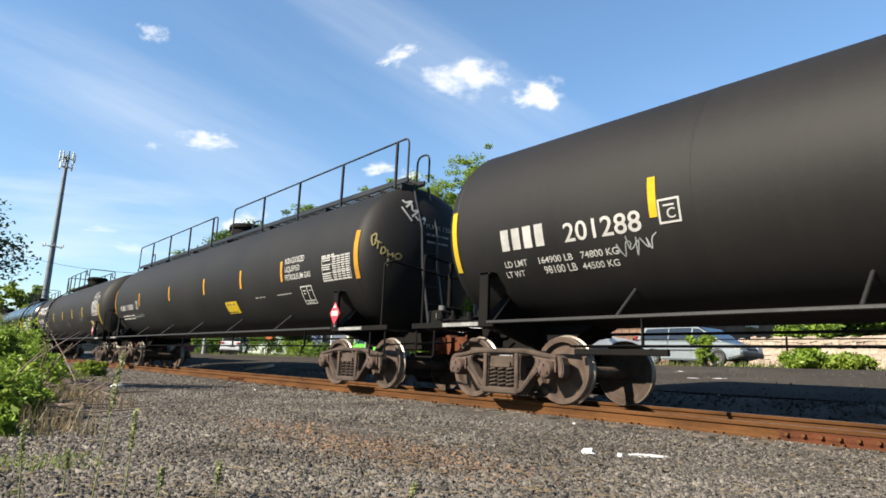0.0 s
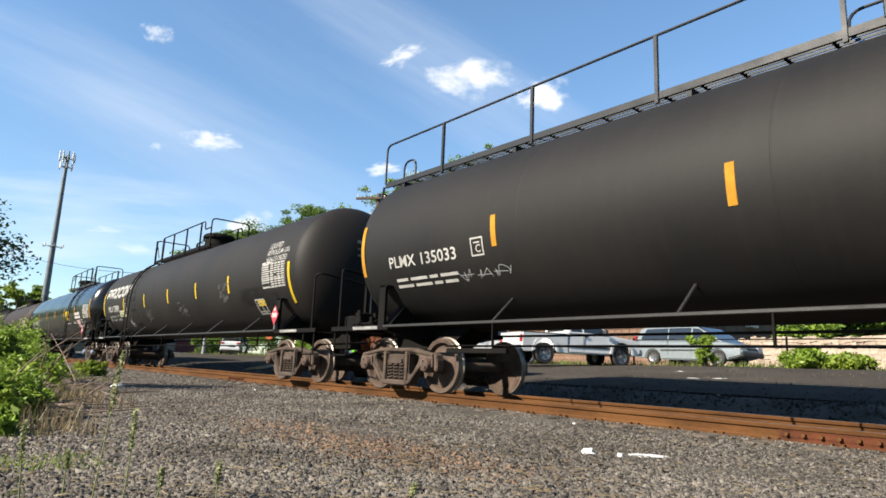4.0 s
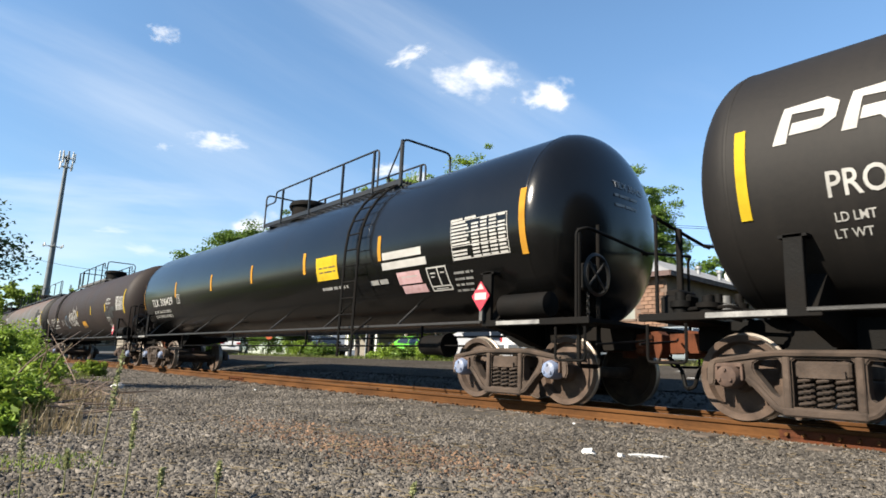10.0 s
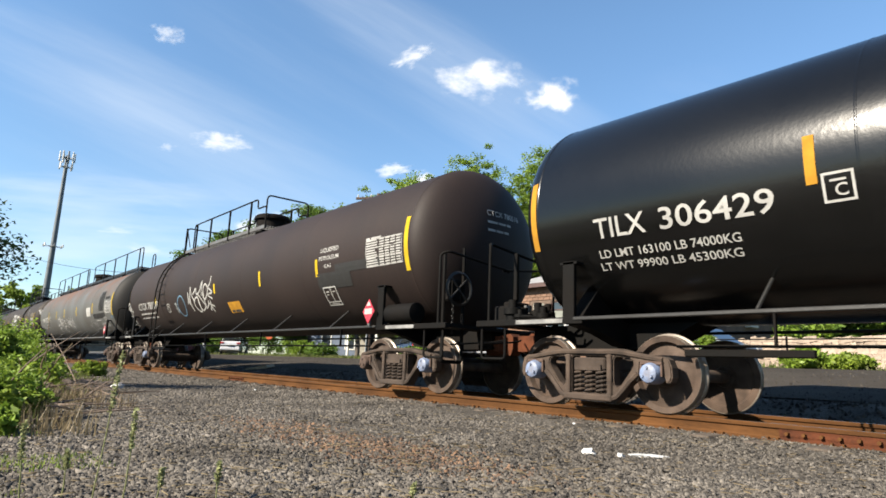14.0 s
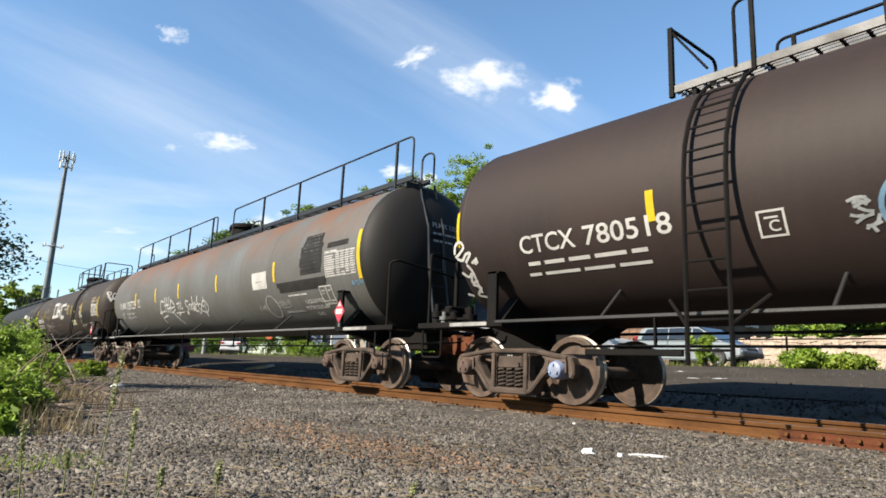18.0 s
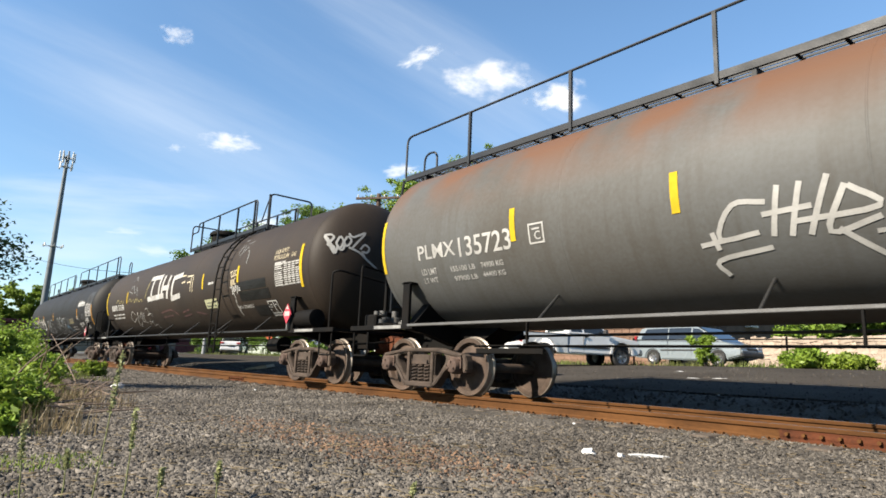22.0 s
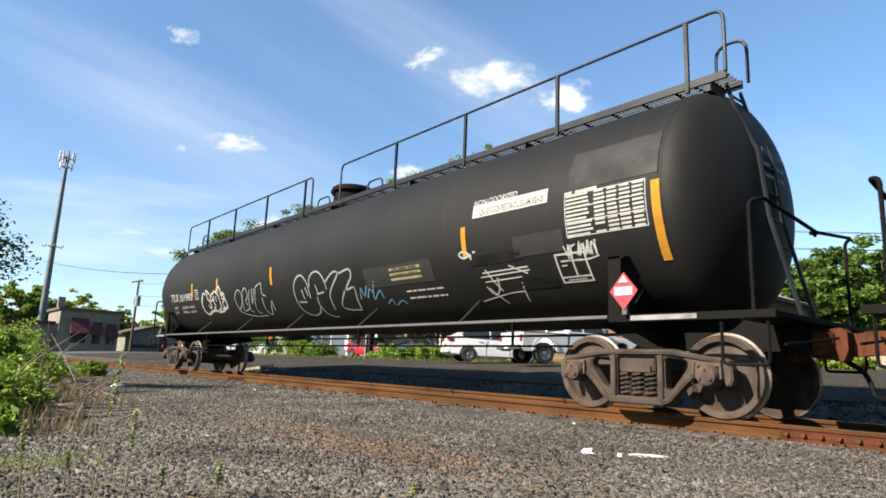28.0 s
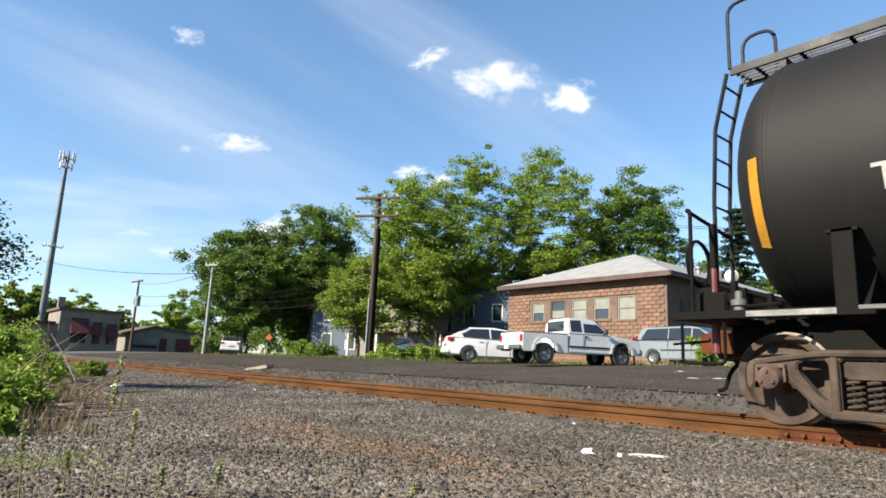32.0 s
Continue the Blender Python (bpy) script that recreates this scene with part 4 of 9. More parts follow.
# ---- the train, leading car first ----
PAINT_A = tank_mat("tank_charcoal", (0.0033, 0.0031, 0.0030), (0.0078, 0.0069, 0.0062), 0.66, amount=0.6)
PAINT_C = tank_mat("tank_grey_black", (0.0047, 0.0041, 0.0037), (0.0104, 0.0086, 0.0072), 0.66, amount=0.6)
PAINT_E = tank_mat("tank_dark_brown", (0.0110, 0.0068, 0.0058), (0.0170, 0.0103, 0.0084), 0.66, amount=0.5)
PAINT_D = tank_mat("tank_gloss_black", (0.00261, 0.00261, 0.00261), (0.00392, 0.00392, 0.00392), 0.21, amount=0.3, streak=0.15, vary=0.15, spec=0.36)
PAINT_F = tank_mat("tank_weathered_grey", (0.0680, 0.0700, 0.0690), (0.042, 0.0370, 0.0300), 0.60, amount=0.8, rust=1.0)
PAINT_G = tank_mat("tank_sooty_brown", (0.0115, 0.0080, 0.0056), (0.0245, 0.0166, 0.0106), 0.66, amount=0.9)

GEAR_RED = mat("red_brake_post", (0.10, 0.012, 0.014), 0.6, dark=(0.05, 0.008, 0.009), scale=5, fine=40, bump=0.1)
CARS = {}
CARS["a"] = tank_car("tank_car", "charcoal black tank car with white lettering and yellow stripes", 67.04, 83.9, PAINT_A, style="short", ends=(0.68, 0.62), heads=(0.66, 0.62), tape=(1.88, 2.02), deck=(-1.3, 5.0), seed=1)
CARS["b"] = tank_car("tank_car", "charcoal black tank car with a long roof walkway and orange stripes", 46.09, 62.85, PAINT_A, rail=BLUE_IRON, style="long", stripe=ORANGE, ends=(0.68, 0.66), heads=(0.66, 0.60), seed=2)
CARS["c"] = tank_car("tank_car", "brown-black tank car with a large white slanted emblem and side ladder", 25.62, 41.96, PAINT_C, style="short", ends=(0.49, 0.43), heads=(0.66, 0.63), tape=(2.02, 1.72), deck=(-5.1, 0.95), steps=-4.22, seed=3)
CARS["d"] = tank_car("tank_car", "glossy clean black tank car with yellow stripes", 4.48, 21.46, PAINT_D, rail=BLUE_IRON, style="short", stripe=ORANGE, caps=("blue",), ends=(0.61, 0.66), heads=(0.55, 0.68), deck=(-1.35, 5.05), steps=4.98, seed=4)
CARS["e"] = tank_car("tank_car", "dark brown tank car with a large white scrawl", -15.79, 0.3, PAINT_E, style="short", caps=("rusty", "blue"), ends=(0.80, 0.70), tape=(2.25, 2.03), heads=(0.68, 0.76), deck=(-5.7, 0.95), grating=GREY_IRON, steps=-4.8, seed=5)
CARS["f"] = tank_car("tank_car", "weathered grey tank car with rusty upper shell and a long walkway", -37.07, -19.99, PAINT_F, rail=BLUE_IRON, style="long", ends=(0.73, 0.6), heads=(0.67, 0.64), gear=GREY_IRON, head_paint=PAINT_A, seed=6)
CARS["g"] = tank_car("tank_car", "sooty brown tank car with block graffiti and a side ladder", -57.7, -41.2, PAINT_G, rail=BLUE_IRON, style="short", ends=(0.5, 0.30), heads=(0.62, 0.61), deck=(-1.5, 4.75), steps=4.2, seed=7)
CARS["h"] = tank_car("tank_car", "charcoal tank car with outline graffiti, last of the train", -78.83, -61.88, PAINT_A, rail=BLUE_IRON, style="long", stripe=ORANGE, ends=(0.8, 0.54), heads=(0.67, 0.59), gear=GEAR_RED, tape=(1.74, 1.74), seed=8)


RED_SPRAY = mat("red_spray", (0.042, 0.010, 0.008), 0.7, dark=(0.013, 0.007, 0.006), scale=4, fine=40, amount=0.8, bump=0.03)




def emblem(tank, x, z, w, h):
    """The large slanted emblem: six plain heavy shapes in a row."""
    k = w / 6
    hook = [(0.0, 0.0), (0.0, 1.0), (0.8, 1.0), (1.0, 0.86), (1.0, 0.52), (0.84, 0.40), (0.18, 0.40)]
    ring = [(0.2, 0.0), (0.0, 0.16), (0.0, 0.84), (0.2, 1.0), (0.8, 1.0), (1.0, 0.84), (1.0, 0.16), (0.8, 0.0), (0.2, 0.0)]
    open_ring = [(1.0, 0.74), (1.0, 0.88), (0.84, 1.0), (0.2, 1.0), (0.0, 0.84), (0.0, 0.16), (0.2, 0.0), (0.84, 0.0), (1.0, 0.12), (1.0, 0.26)]
    t = h * 0.26
    for i, lines in enumerate(((hook,), (hook, [(0.66, 0.37), (0.98, 0.0)]), (ring,), (open_ring,), (ring,), (hook, [(0.66, 0.37), (0.98, 0.0)]))):
        bm = bmesh.new()
        for ln in lines:
            tmp = flat_stroke([(t / 2 + a * (k * 0.88 - t), t / 2 + b * (h - t)) for a, b in ln], t)
            me = bpy.data.meshes.new("tmp")
            tmp.to_mesh(me)
            tmp.free()
            bm.from_mesh(me)
            bpy.data.meshes.remove(me)
        mark(tank, "emblem_shape", bm, x + i * k, z, WHITE, 0.22, 0.009, "heavy white slanted shape")


def ring_mark(tank, x, z, r, m):
    pts = [(r * math.cos(a), r * math.sin(a)) for a in (2 * math.pi * i / 28 for i in range(29))]
    mark(tank, "ring_graffiti", flat_stroke(pts, 0.045), x, z, m, label="sprayed ring")


def head_strokes(car, lines, width, height, y0, z0, w, m, label):
    """Sprayed lines on the leading head, given in parts of the width and height."""
    bm = strokes(lines, width, height, w)
    for v in bm.verts:
        y, z = y0 + v.co.x, z0 + v.co.y
        v.co = Vector((head_x(SEAM[car], y, z) + 0.014, y, z))
    for verts, faces in islands(bm):
        part("sprayed_stroke", raw_mesh("sprayed_stroke", verts, faces, m), None, car, label)
    bm.free()


def smear(tank, x, z, w, h, seed, n=14, m=SMEAR):
    """A scuffed, half-erased patch of chalky strokes."""
    rng = random.Random(seed)
    lines = []
    for i in range(n):
        a, b, q = rng.random() * 0.7, rng.random(), rng.uniform(0.15, 0.45)
        lines.append(((a, b), (a + q * 0.5, min(1, max(0, b + rng.uniform(-0.12, 0.16)))), (a + q, min(1, max(0, b + rng.uniform(-0.2, 0.25))))))
    mark(tank, "chalk_smear", strokes(lines, w, h, 0.03), x, z, m, label="scuffed pale chalk smear")




def overpaint(tank, x, z, w, h, seed, rows=5, flecks=14):
    """A ragged block of dark brush strokes over old stencils, some of which still show."""
    rng = random.Random(seed)
    r = [(rng.uniform(-0.06, 0.03) * w, h * i / rows, w * (1 + rng.uniform(-0.05, 0.04)), h * (i + rng.uniform(0.9, 1.0)) / rows) for i in range(rows)]
    p = mark(tank, "dark_patch", flat_rects(r), x, z, PATCH_GREY, label="dark ragged overpainting")
    if flecks:
        f = []
        for i in range(flecks):
            a, b = rng.uniform(0.02, 0.85) * w, rng.randrange(rows) * h / rows + h * 0.3 / rows
            f.append((a, b, a + rng.uniform(0.03, 0.12), b + 0.028))
        tagged(part("old_stencil", wrap(flat_rects(f), x, z, 0, 0.011), SMEAR, p), kind="stuff")


# ---- lettering, signs and graffiti, car by car (x along the car, z up) ----

car, tank, half = CARS["a"]
for k in range(4):
    mark(tank, "mark_block", flat_rects([(0, 0, 0.146, 0.3)]), -8.13 + 0.211 * k, 2.09, WHITE)
mark(tank, "lettering", flat_text("201288", 0.24, 0.005, 1.0, 1.13), -7.01, 2.09, WHITE)
mark(tank, "lettering", flat_text("LD LMT", 0.09, 0.006, 1.0, 0.42), -8.15, 1.87, WHITE)
mark(tank, "lettering", flat_text("164900 LB", 0.09, 0.006, 1.0, 0.57), -7.52, 1.87, WHITE)
mark(tank, "lettering", flat_text("74800 KG", 0.09, 0.006, 1.0, 0.56), -6.82, 1.87, WHITE)
mark(tank, "lettering", flat_text("LT WT", 0.09, 0.006, 1.0, 0.35), -8.18, 1.74, WHITE)
mark(tank, "lettering", flat_text("98100 LB", 0.11, 0.006, 1.0, 0.54), -7.47, 1.74, WHITE)
mark(tank, "lettering", flat_text("44500 KG", 0.09, 0.006, 1.0, 0.55), -6.84, 1.74, WHITE)
reflectors(tank, (-5.71,), 2.21, 0.47, YELLOW)
letter_square(tank, -5.65, 2.12, 0.32, WHITE)
mark(tank, "graffiti", tag_strokes(0.57, 0.24, 5, 3, 0.015), -6.3, 1.83, CHALK, label="spray-painted scrawl")
head_marks(car, half, FADED, 3, "")

car, tank, half = CARS["b"]
table_panel(tank, 7.76, 2.05, 1.08, 0.49, WHITE, 1)
mark(tank, "lettering", flat_text("NON ODORIZED", 0.13, 0.004, 1.0, 0.89), 6.11, 2.56, WHITE)
mark(tank, "lettering", flat_text("LIQUEFIED", 0.12, 0.004, 1.0, 0.69), 6.11, 2.38, WHITE)
mark(tank, "lettering", flat_text("PETROLEUM GAS", 0.12, 0.004, 1.0, 1.16), 6.1, 2.2, WHITE)
reflectors(tank, (5.92, 3.61, 0.99, -2.17, -5.64), 2.19, 0.46, ORANGE)
mark(tank, "notice_sign", flat_rects([(0, 0, 0.76, 0.35)]), 2.35, 1.62, YELLOW, label="orange notice with small print")
mark(tank, "small_lettering", flat_rects(word_bars(7, 0.05, 0.062, 0.018, 2)), 2.44, 1.82, INK)
mark(tank, "small_lettering", flat_rects(word_bars(9, 0.05, 0.051, 0.015, 3)), 2.35, 1.63, INK)
plate_symbol(tank, 6.71, 1.66, 0.61, WHITE)
placard(car, 8.47, 1.37, -1.52)
mark(tank, "small_lettering", flat_rects(word_bars(14, 0.04, 0.031, 0.009, 1)), 4.33, 1.9, FADED)
mark(tank, "small_lettering", flat_rects(word_bars(20, 0.04, 0.028, 0.008, 2)), 5.54, 1.9, FADED)
mark(tank, "lettering", flat_text("PLMX", 0.19, 0, 1.0, 0.73), -8.25, 2.1, WHITE)
mark(tank, "lettering", flat_text("135033", 0.19, 0.01, 1.0, 0.87), -7.36, 2.1, WHITE)
letter_square(tank, -6.14, 2.09, 0.38, WHITE)
mark(tank, "small_lettering", flat_rects(word_bars(14, 0.07, 0.090, 0.027, 4)), -8.15, 1.86, WHITE)
mark(tank, "small_lettering", flat_rects(word_bars(14, 0.07, 0.088, 0.026, 5)), -8.16, 1.76, WHITE)
mark(tank, "graffiti", tag_strokes(1.07, 0.2, 8, 3, 0.012), -6.52, 1.75, CHALK, label="spray-painted scrawl")
head_marks(car, half, FADED, 5, "PLMX 135033")
head_strokes(car, (((0.11, 0.98), (0.0, 0.87), (0.02, 0.61), (0.1, 0.68), (0.14, 0.94), (0.1, 1.0)), ((0.08, 0.79), (0.29, 0.68)), ((0.19, 0.73), (0.17, 0.5)), ((0.3, 0.56), (0.29, 0.35), (0.43, 0.43), (0.39, 0.55), (0.3, 0.56)), ((0.49, 0.5), (0.53, 0.28)), ((0.48, 0.37), (0.7, 0.34)), ((0.67, 0.42), (0.7, 0.26)), ((0.75, 0.35), (0.91, 0.41), (1.0, 0.3), (0.84, 0.22), (0.75, 0.33)), ((0.53, 0.22), (0.52, 0.0))), 0.53, 0.61, -1.32, 2.28, 0.025, GOLD, "yellow-green sprayed letters")
head_strokes(car, (((0.11, 0.99), (0.23, 0.88), (0.53, 1.0), (0.19, 0.66)), ((0.48, 0.85), (0.47, 0.54), (0.73, 0.58), (0.39, 0.26)), ((0.54, 0.3), (0.73, 0.14), (1.0, 0.3), (0.92, 0.0)), ((0.0, 0.65), (0.16, 0.36), (0.37, 0.07))), 0.47, 0.47, -0.74, 3.19, 0.04, WHITE, "white sprayed loops")

car, tank, half = CARS["c"]
# large slanted emblem of six plain shapes
emblem(tank, -8.35, 2.64, 3.61, 0.48)
mark(tank, "lettering", flat_text("PROX", 0.24, 0, 1.0, 0.7), -7.9, 2.12, WHITE)
mark(tank, "lettering", flat_text("33990", 0.27, 0.005, 1.0, 0.83), -7.08, 2.1, WHITE)
mark(tank, "lettering", flat_text("LD LMT", 0.09, 0.006, 1.0, 0.33), -7.88, 1.9, WHITE)
mark(tank, "lettering", flat_text("103400 LB", 0.09, 0.006, 1.0, 0.46), -7.41, 1.89, WHITE)
mark(tank, "lettering", flat_text("74 100 KG", 0.09, 0.006, 1.0, 0.49), -6.72, 1.9, WHITE)
mark(tank, "lettering", flat_text("LT WT", 0.09, 0.006, 1.0, 0.31), -7.91, 1.76, WHITE)
mark(tank, "lettering", flat_text("99600 LB", 0.08, 0.006, 1.0, 0.43), -7.38, 1.76, WHITE)
mark(tank, "lettering", flat_text("45 200 KG", 0.09, 0.006, 1.0, 0.49), -6.73, 1.76, WHITE)
reflectors(tank, (-5.52,), 2.14, 0.46, YELLOW)
mark(tank, "sticker", flat_rects([(0, 0, 0.86, 0.26)]), -6.21, 1.89, CREAM, label="cream emergency sticker with small print")
mark(tank, "small_lettering", flat_rects(word_bars(9, 0.09, 0.061, 0.018, 7)), -6.13, 1.92, INK)
mark(tank, "small_lettering", flat_rects(word_bars(9, 0.03, 0.040, 0.012, 8)), -6.05, 2.04, INK)
letter_square(tank, -5.35, 2.11, 0.34, WHITE)
mark(tank, "lettering", flat_text("LIQUEFIED", 0.14, 0.008, 1.0, 0.66), 7.38, 3.04, WHITE)
mark(tank, "lettering", flat_text("PETROLEUM GAS", 0.12, 0.008, 1.0, 1.12), 7.39, 2.87, WHITE)
mark(tank, "lettering", flat_text("NON-ODORIZED", 0.12, 0.008, 1.0, 1.05), 7.4, 2.7, WHITE)
table_panel(tank, 7.2, 2.10, 1.19, 0.58, WHITE, 3)
mark(tank, "dark_patch", flat_rects([(0, 0, 1.41, 0.42)]), 5.79, 1.78, PATCH, label="black overpainted patch")
mark(tank, "dark_patch", flat_rects([(0, 0, 0.69, 0.29)]), 7.16, 1.75, PATCH)
mark(tank, "yellow_corner", flat_rects([(0, 0, 0.41, 0.15)]), 6.69, 1.73, YELLOW)
plate_symbol(tank, 6.56, 1.54, 0.64, WHITE)
placard(car, 8.15, 1.43, -1.52)
smear(tank, -2.8, 1.63, 0.9, 0.42, 301)
smear(tank, 0.82, 1.68, 0.74, 0.46, 302, 18)
smear(tank, 4.38, 1.90, 0.74, 0.50, 303, 26)
smear(tank, -5.22, 1.50, 0.5, 0.40, 304, 14, CHALK)
reflectors(tank, (5.11, 2.62, -0.01, -2.7), 2.12, 0.46, YELLOW)
head_marks(car, half, FADED, 7, "")

car, tank, half = CARS["d"]
table_panel(tank, 7.65, 2.07, 1.22, 0.6, WHITE, 5)
mark(tank, "white_bar", flat_rects([(0, 0, 1.11, 0.13)]), 5.77, 2.26, WHITE, label="plain white bar")
mark(tank, "white_bar", flat_rects([(0, 0, 1.25, 0.13)]), 5.73, 2.09, WHITE)
mark(tank, "sticker", flat_rects([(0, 0, 0.64, 0.22)]), 6.11, 1.82, PINK, label="pink and white sticker")
mark(tank, "sticker", flat_rects([(0, 0, 0.65, 0.15)]), 6.16, 1.67, PINK)
mark(tank, "small_lettering", flat_rects(word_bars(7, 0.03, 0.051, 0.015, 46)), 6.22, 1.92, WHITE)
plate_symbol(tank, 6.93, 1.66, 0.66, WHITE)
mark(tank, "small_lettering", flat_rects(word_bars(9, 0.05, 0.038, 0.012, 40)), 7.58, 1.87, FADED)
mark(tank, "small_lettering", flat_rects(word_bars(9, 0.05, 0.037, 0.011, 41)), 7.56, 1.78, FADED)
mark(tank, "small_lettering", flat_rects(word_bars(9, 0.05, 0.036, 0.011, 42)), 7.54, 1.7, FADED)
mark(tank, "small_lettering", flat_rects(word_bars(9, 0.05, 0.034, 0.010, 43)), 7.51, 1.62, FADED)
placard(car, 8.39, 1.46, -1.52)
mark(tank, "notice_sign", flat_rects([(0, 0, 0.83, 0.48)]), 3.38, 2.07, YELLOW, label="yellow notice with small print")
mark(tank, "small_lettering", flat_rects(word_bars(8, 0.04, 0.063, 0.019, 42)), 3.49, 2.3, INK)
mark(tank, "small_lettering", flat_rects(word_bars(8, 0.04, 0.062, 0.019, 43)), 3.5, 2.21, INK)
mark(tank, "small_lettering", flat_rects(word_bars(12, 0.08, 0.065, 0.019, 44)), 3.48, 1.87, FADED)
mark(tank, "small_lettering", flat_rects(word_bars(8, 0.12, 0.056, 0.017, 45)), 5.24, 1.85, FADED)
reflectors(tank, (5.68, 2.86), 2.26, 0.46, ORANGE)
reflectors(tank, (2.87, 0.14, -2.59), 2.27, 0.45, ORANGE)
reflectors(tank, (-5.66,), 2.26, 0.48, ORANGE)
mark(tank, "lettering", flat_text("TILX", 0.24, 0, 1.0, 0.7), -8.14, 2.07, WHITE)
mark(tank, "lettering", flat_text("306429", 0.24, 0.005, 1.0, 1.25), -7.26, 2.07, WHITE)
letter_square(tank, -5.58, 2.07, 0.37, WHITE)
mark(tank, "lettering", flat_text("LD LMT 163100 LB 74000KG", 0.1, 0.006, 1.0, 1.74), -8.14, 1.84, WHITE)
mark(tank, "lettering", flat_text("LT WT 99900 LB 45300KG", 0.1, 0.006, 1.0, 1.75), -8.17, 1.7, WHITE)
head_marks(car, half, WHITE, 9, "TILX 306429")
part("air_tank", lathe([(half + 0.1, 0.04), (half + 0.13, 0.17), (half + 0.98, 0.17), (half + 1.01, 0.04)], "x", 20, (0, -1.25, 1.32)), BLACK_IRON, car, smooth=True)
brake_stand(car, half)

car, tank, half = CARS["e"]
table_panel(tank, 7.5, 2.18, 1.12, 0.51, WHITE, 6)
mark(tank, "lettering", flat_text("LIQUEFIED", 0.09, 0.006, 1.0, 0.71), 5.8, 2.64, WHITE)
mark(tank, "lettering", flat_text("PETROLEUM", 0.08, 0.006, 1.0, 0.77), 5.76, 2.48, WHITE)
mark(tank, "lettering", flat_text("GAS", 0.07, 0.006, 1.0, 0.28), 5.96, 2.32, WHITE)
reflectors(tank, (5.64, 2.85), 2.17, 0.36, YELLOW)
mark(tank, "graffiti", strokes((((0.0, 0.33), (0.04, 0.39), (0.07, 0.72), (0.08, 0.47), (0.14, 0.3), (0.18, 0.56), (0.24, 0.88), (0.27, 0.65), (0.39, 0.43), (0.4, 0.24), (0.5, 0.09), (0.63, 0.0), (0.7, 0.1), (0.69, 0.38), (0.64, 0.5), (0.5, 0.48), (0.4, 0.36)), ((0.17, 0.32), (0.24, 0.04)), ((0.37, 0.61), (0.46, 0.69), (0.59, 0.79), (0.61, 0.61), (0.81, 0.69), (0.97, 1.0), (0.89, 0.52)), ((0.65, 0.57), (0.68, 0.22), (0.78, 0.04), (1.0, 0.19), (0.85, 0.42), (0.68, 0.62))), 1.35, 0.90, 0.05), -2.34, 1.75, WHITE, label="large white sprayed scrawl")
mark(tank, "graffiti", strokes((((0.1, 0.44), (0.14, 0.72), (0.34, 0.81), (0.56, 0.71), (0.53, 0.55), (0.26, 0.41), (0.07, 0.43), (0.0, 0.61)), ((0.11, 0.44), (0.1, 0.19), (0.15, 0.14), (0.44, 0.25), (0.48, 0.34), (0.53, 0.26), (0.96, 0.17)), ((0.45, 0.05), (0.64, 0.2), (0.68, 0.36), (0.66, 0.18), (0.79, 0.0)), ((0.92, 1.0), (0.86, 0.82), (0.66, 0.7), (1.0, 0.58), (0.96, 0.54), (0.55, 0.5), (0.96, 0.38))), 0.73, 1.04, 0.05), -1.03, 1.71, WHITE, label="large white sprayed scrawl")
reflectors(tank, (-0.1,), 2.18, 0.27, YELLOW)
reflectors(tank, (-5.53,), 2.17, 0.36, YELLOW)
smear(tank, -3.62, 1.78, 0.36, 0.34, 311, 10, CHALK)
letter_square(tank, -4.39, 1.84, 0.45, WHITE)
mark(tank, "notice_sign", flat_rects([(0, 0, 0.78, 0.32)]), 0.64, 1.64, ORANGE, label="orange notice with small print")
mark(tank, "small_lettering", flat_rects(word_bars(9, 0.1, 0.054, 0.016, 53)), 0.72, 1.64, INK)
ring_mark(tank, -3.0, 1.97, 0.33, BLUE_SPRAY)
mark(tank, "lettering", flat_text("CTCX", 0.24, 0, 1.0, 0.94), -7.58, 2.02, WHITE)
mark(tank, "lettering", flat_text("780518", 0.24, 0.01, 1.0, 1.20), -6.50, 2.02, WHITE)
mark(tank, "small_lettering", flat_rects(word_bars(16, 0.07, 0.093, 0.028, 55)), -7.5, 1.85, WHITE)
mark(tank, "small_lettering", flat_rects(word_bars(16, 0.06, 0.092, 0.028, 56)), -7.54, 1.72, WHITE)
placard(car, 7.75, 1.36, -1.52)
mark(tank, "grey_smear", flat_rects([(0, 0, 1.28, 0.33)]), 5.63, 1.91, LIGHT_PATCH)
plate_symbol(tank, 5.75, 1.59, 1.10, WHITE)
mark(tank, "grey_smear", flat_rects([(0, 0, 1.58, 0.18)]), 6.37, 2.18, LIGHT_PATCH)
mark(tank, "graffiti", strokes((((0.02, 0.81), (0.12, 0.96), (0.33, 1.0), (0.47, 0.91), (0.24, 0.81), (0.04, 0.76)), ((0.1, 0.74), (0.33, 0.7), (0.53, 0.79), (0.73, 0.79), (0.45, 0.65)), ((0.71, 0.63), (0.98, 0.7)), ((0.84, 0.61), (1.0, 0.65)), ((0.16, 0.5), (0.41, 0.41), (0.59, 0.47), (0.45, 0.31), (0.73, 0.33)), ((0.43, 0.27), (0.73, 0.2), (0.47, 0.07), (0.84, 0.0)), ((0.0, 0.1), (0.24, 0.06)), ((0.47, 0.62), (0.65, 0.47), (0.67, 0.1))), 0.49, 0.94, 0.045), -8.95, 1.51, WHITE, label="pale sprayed scrawl")
mark(tank, "lettering", flat_text("NON-ODORIZED", 0.08, 0.006, 1.0, 0.44), 3.12, 1.19, FADED)
head_marks(car, half, WHITE, 11, "CTCX 780518")
brake_stand(car, half)
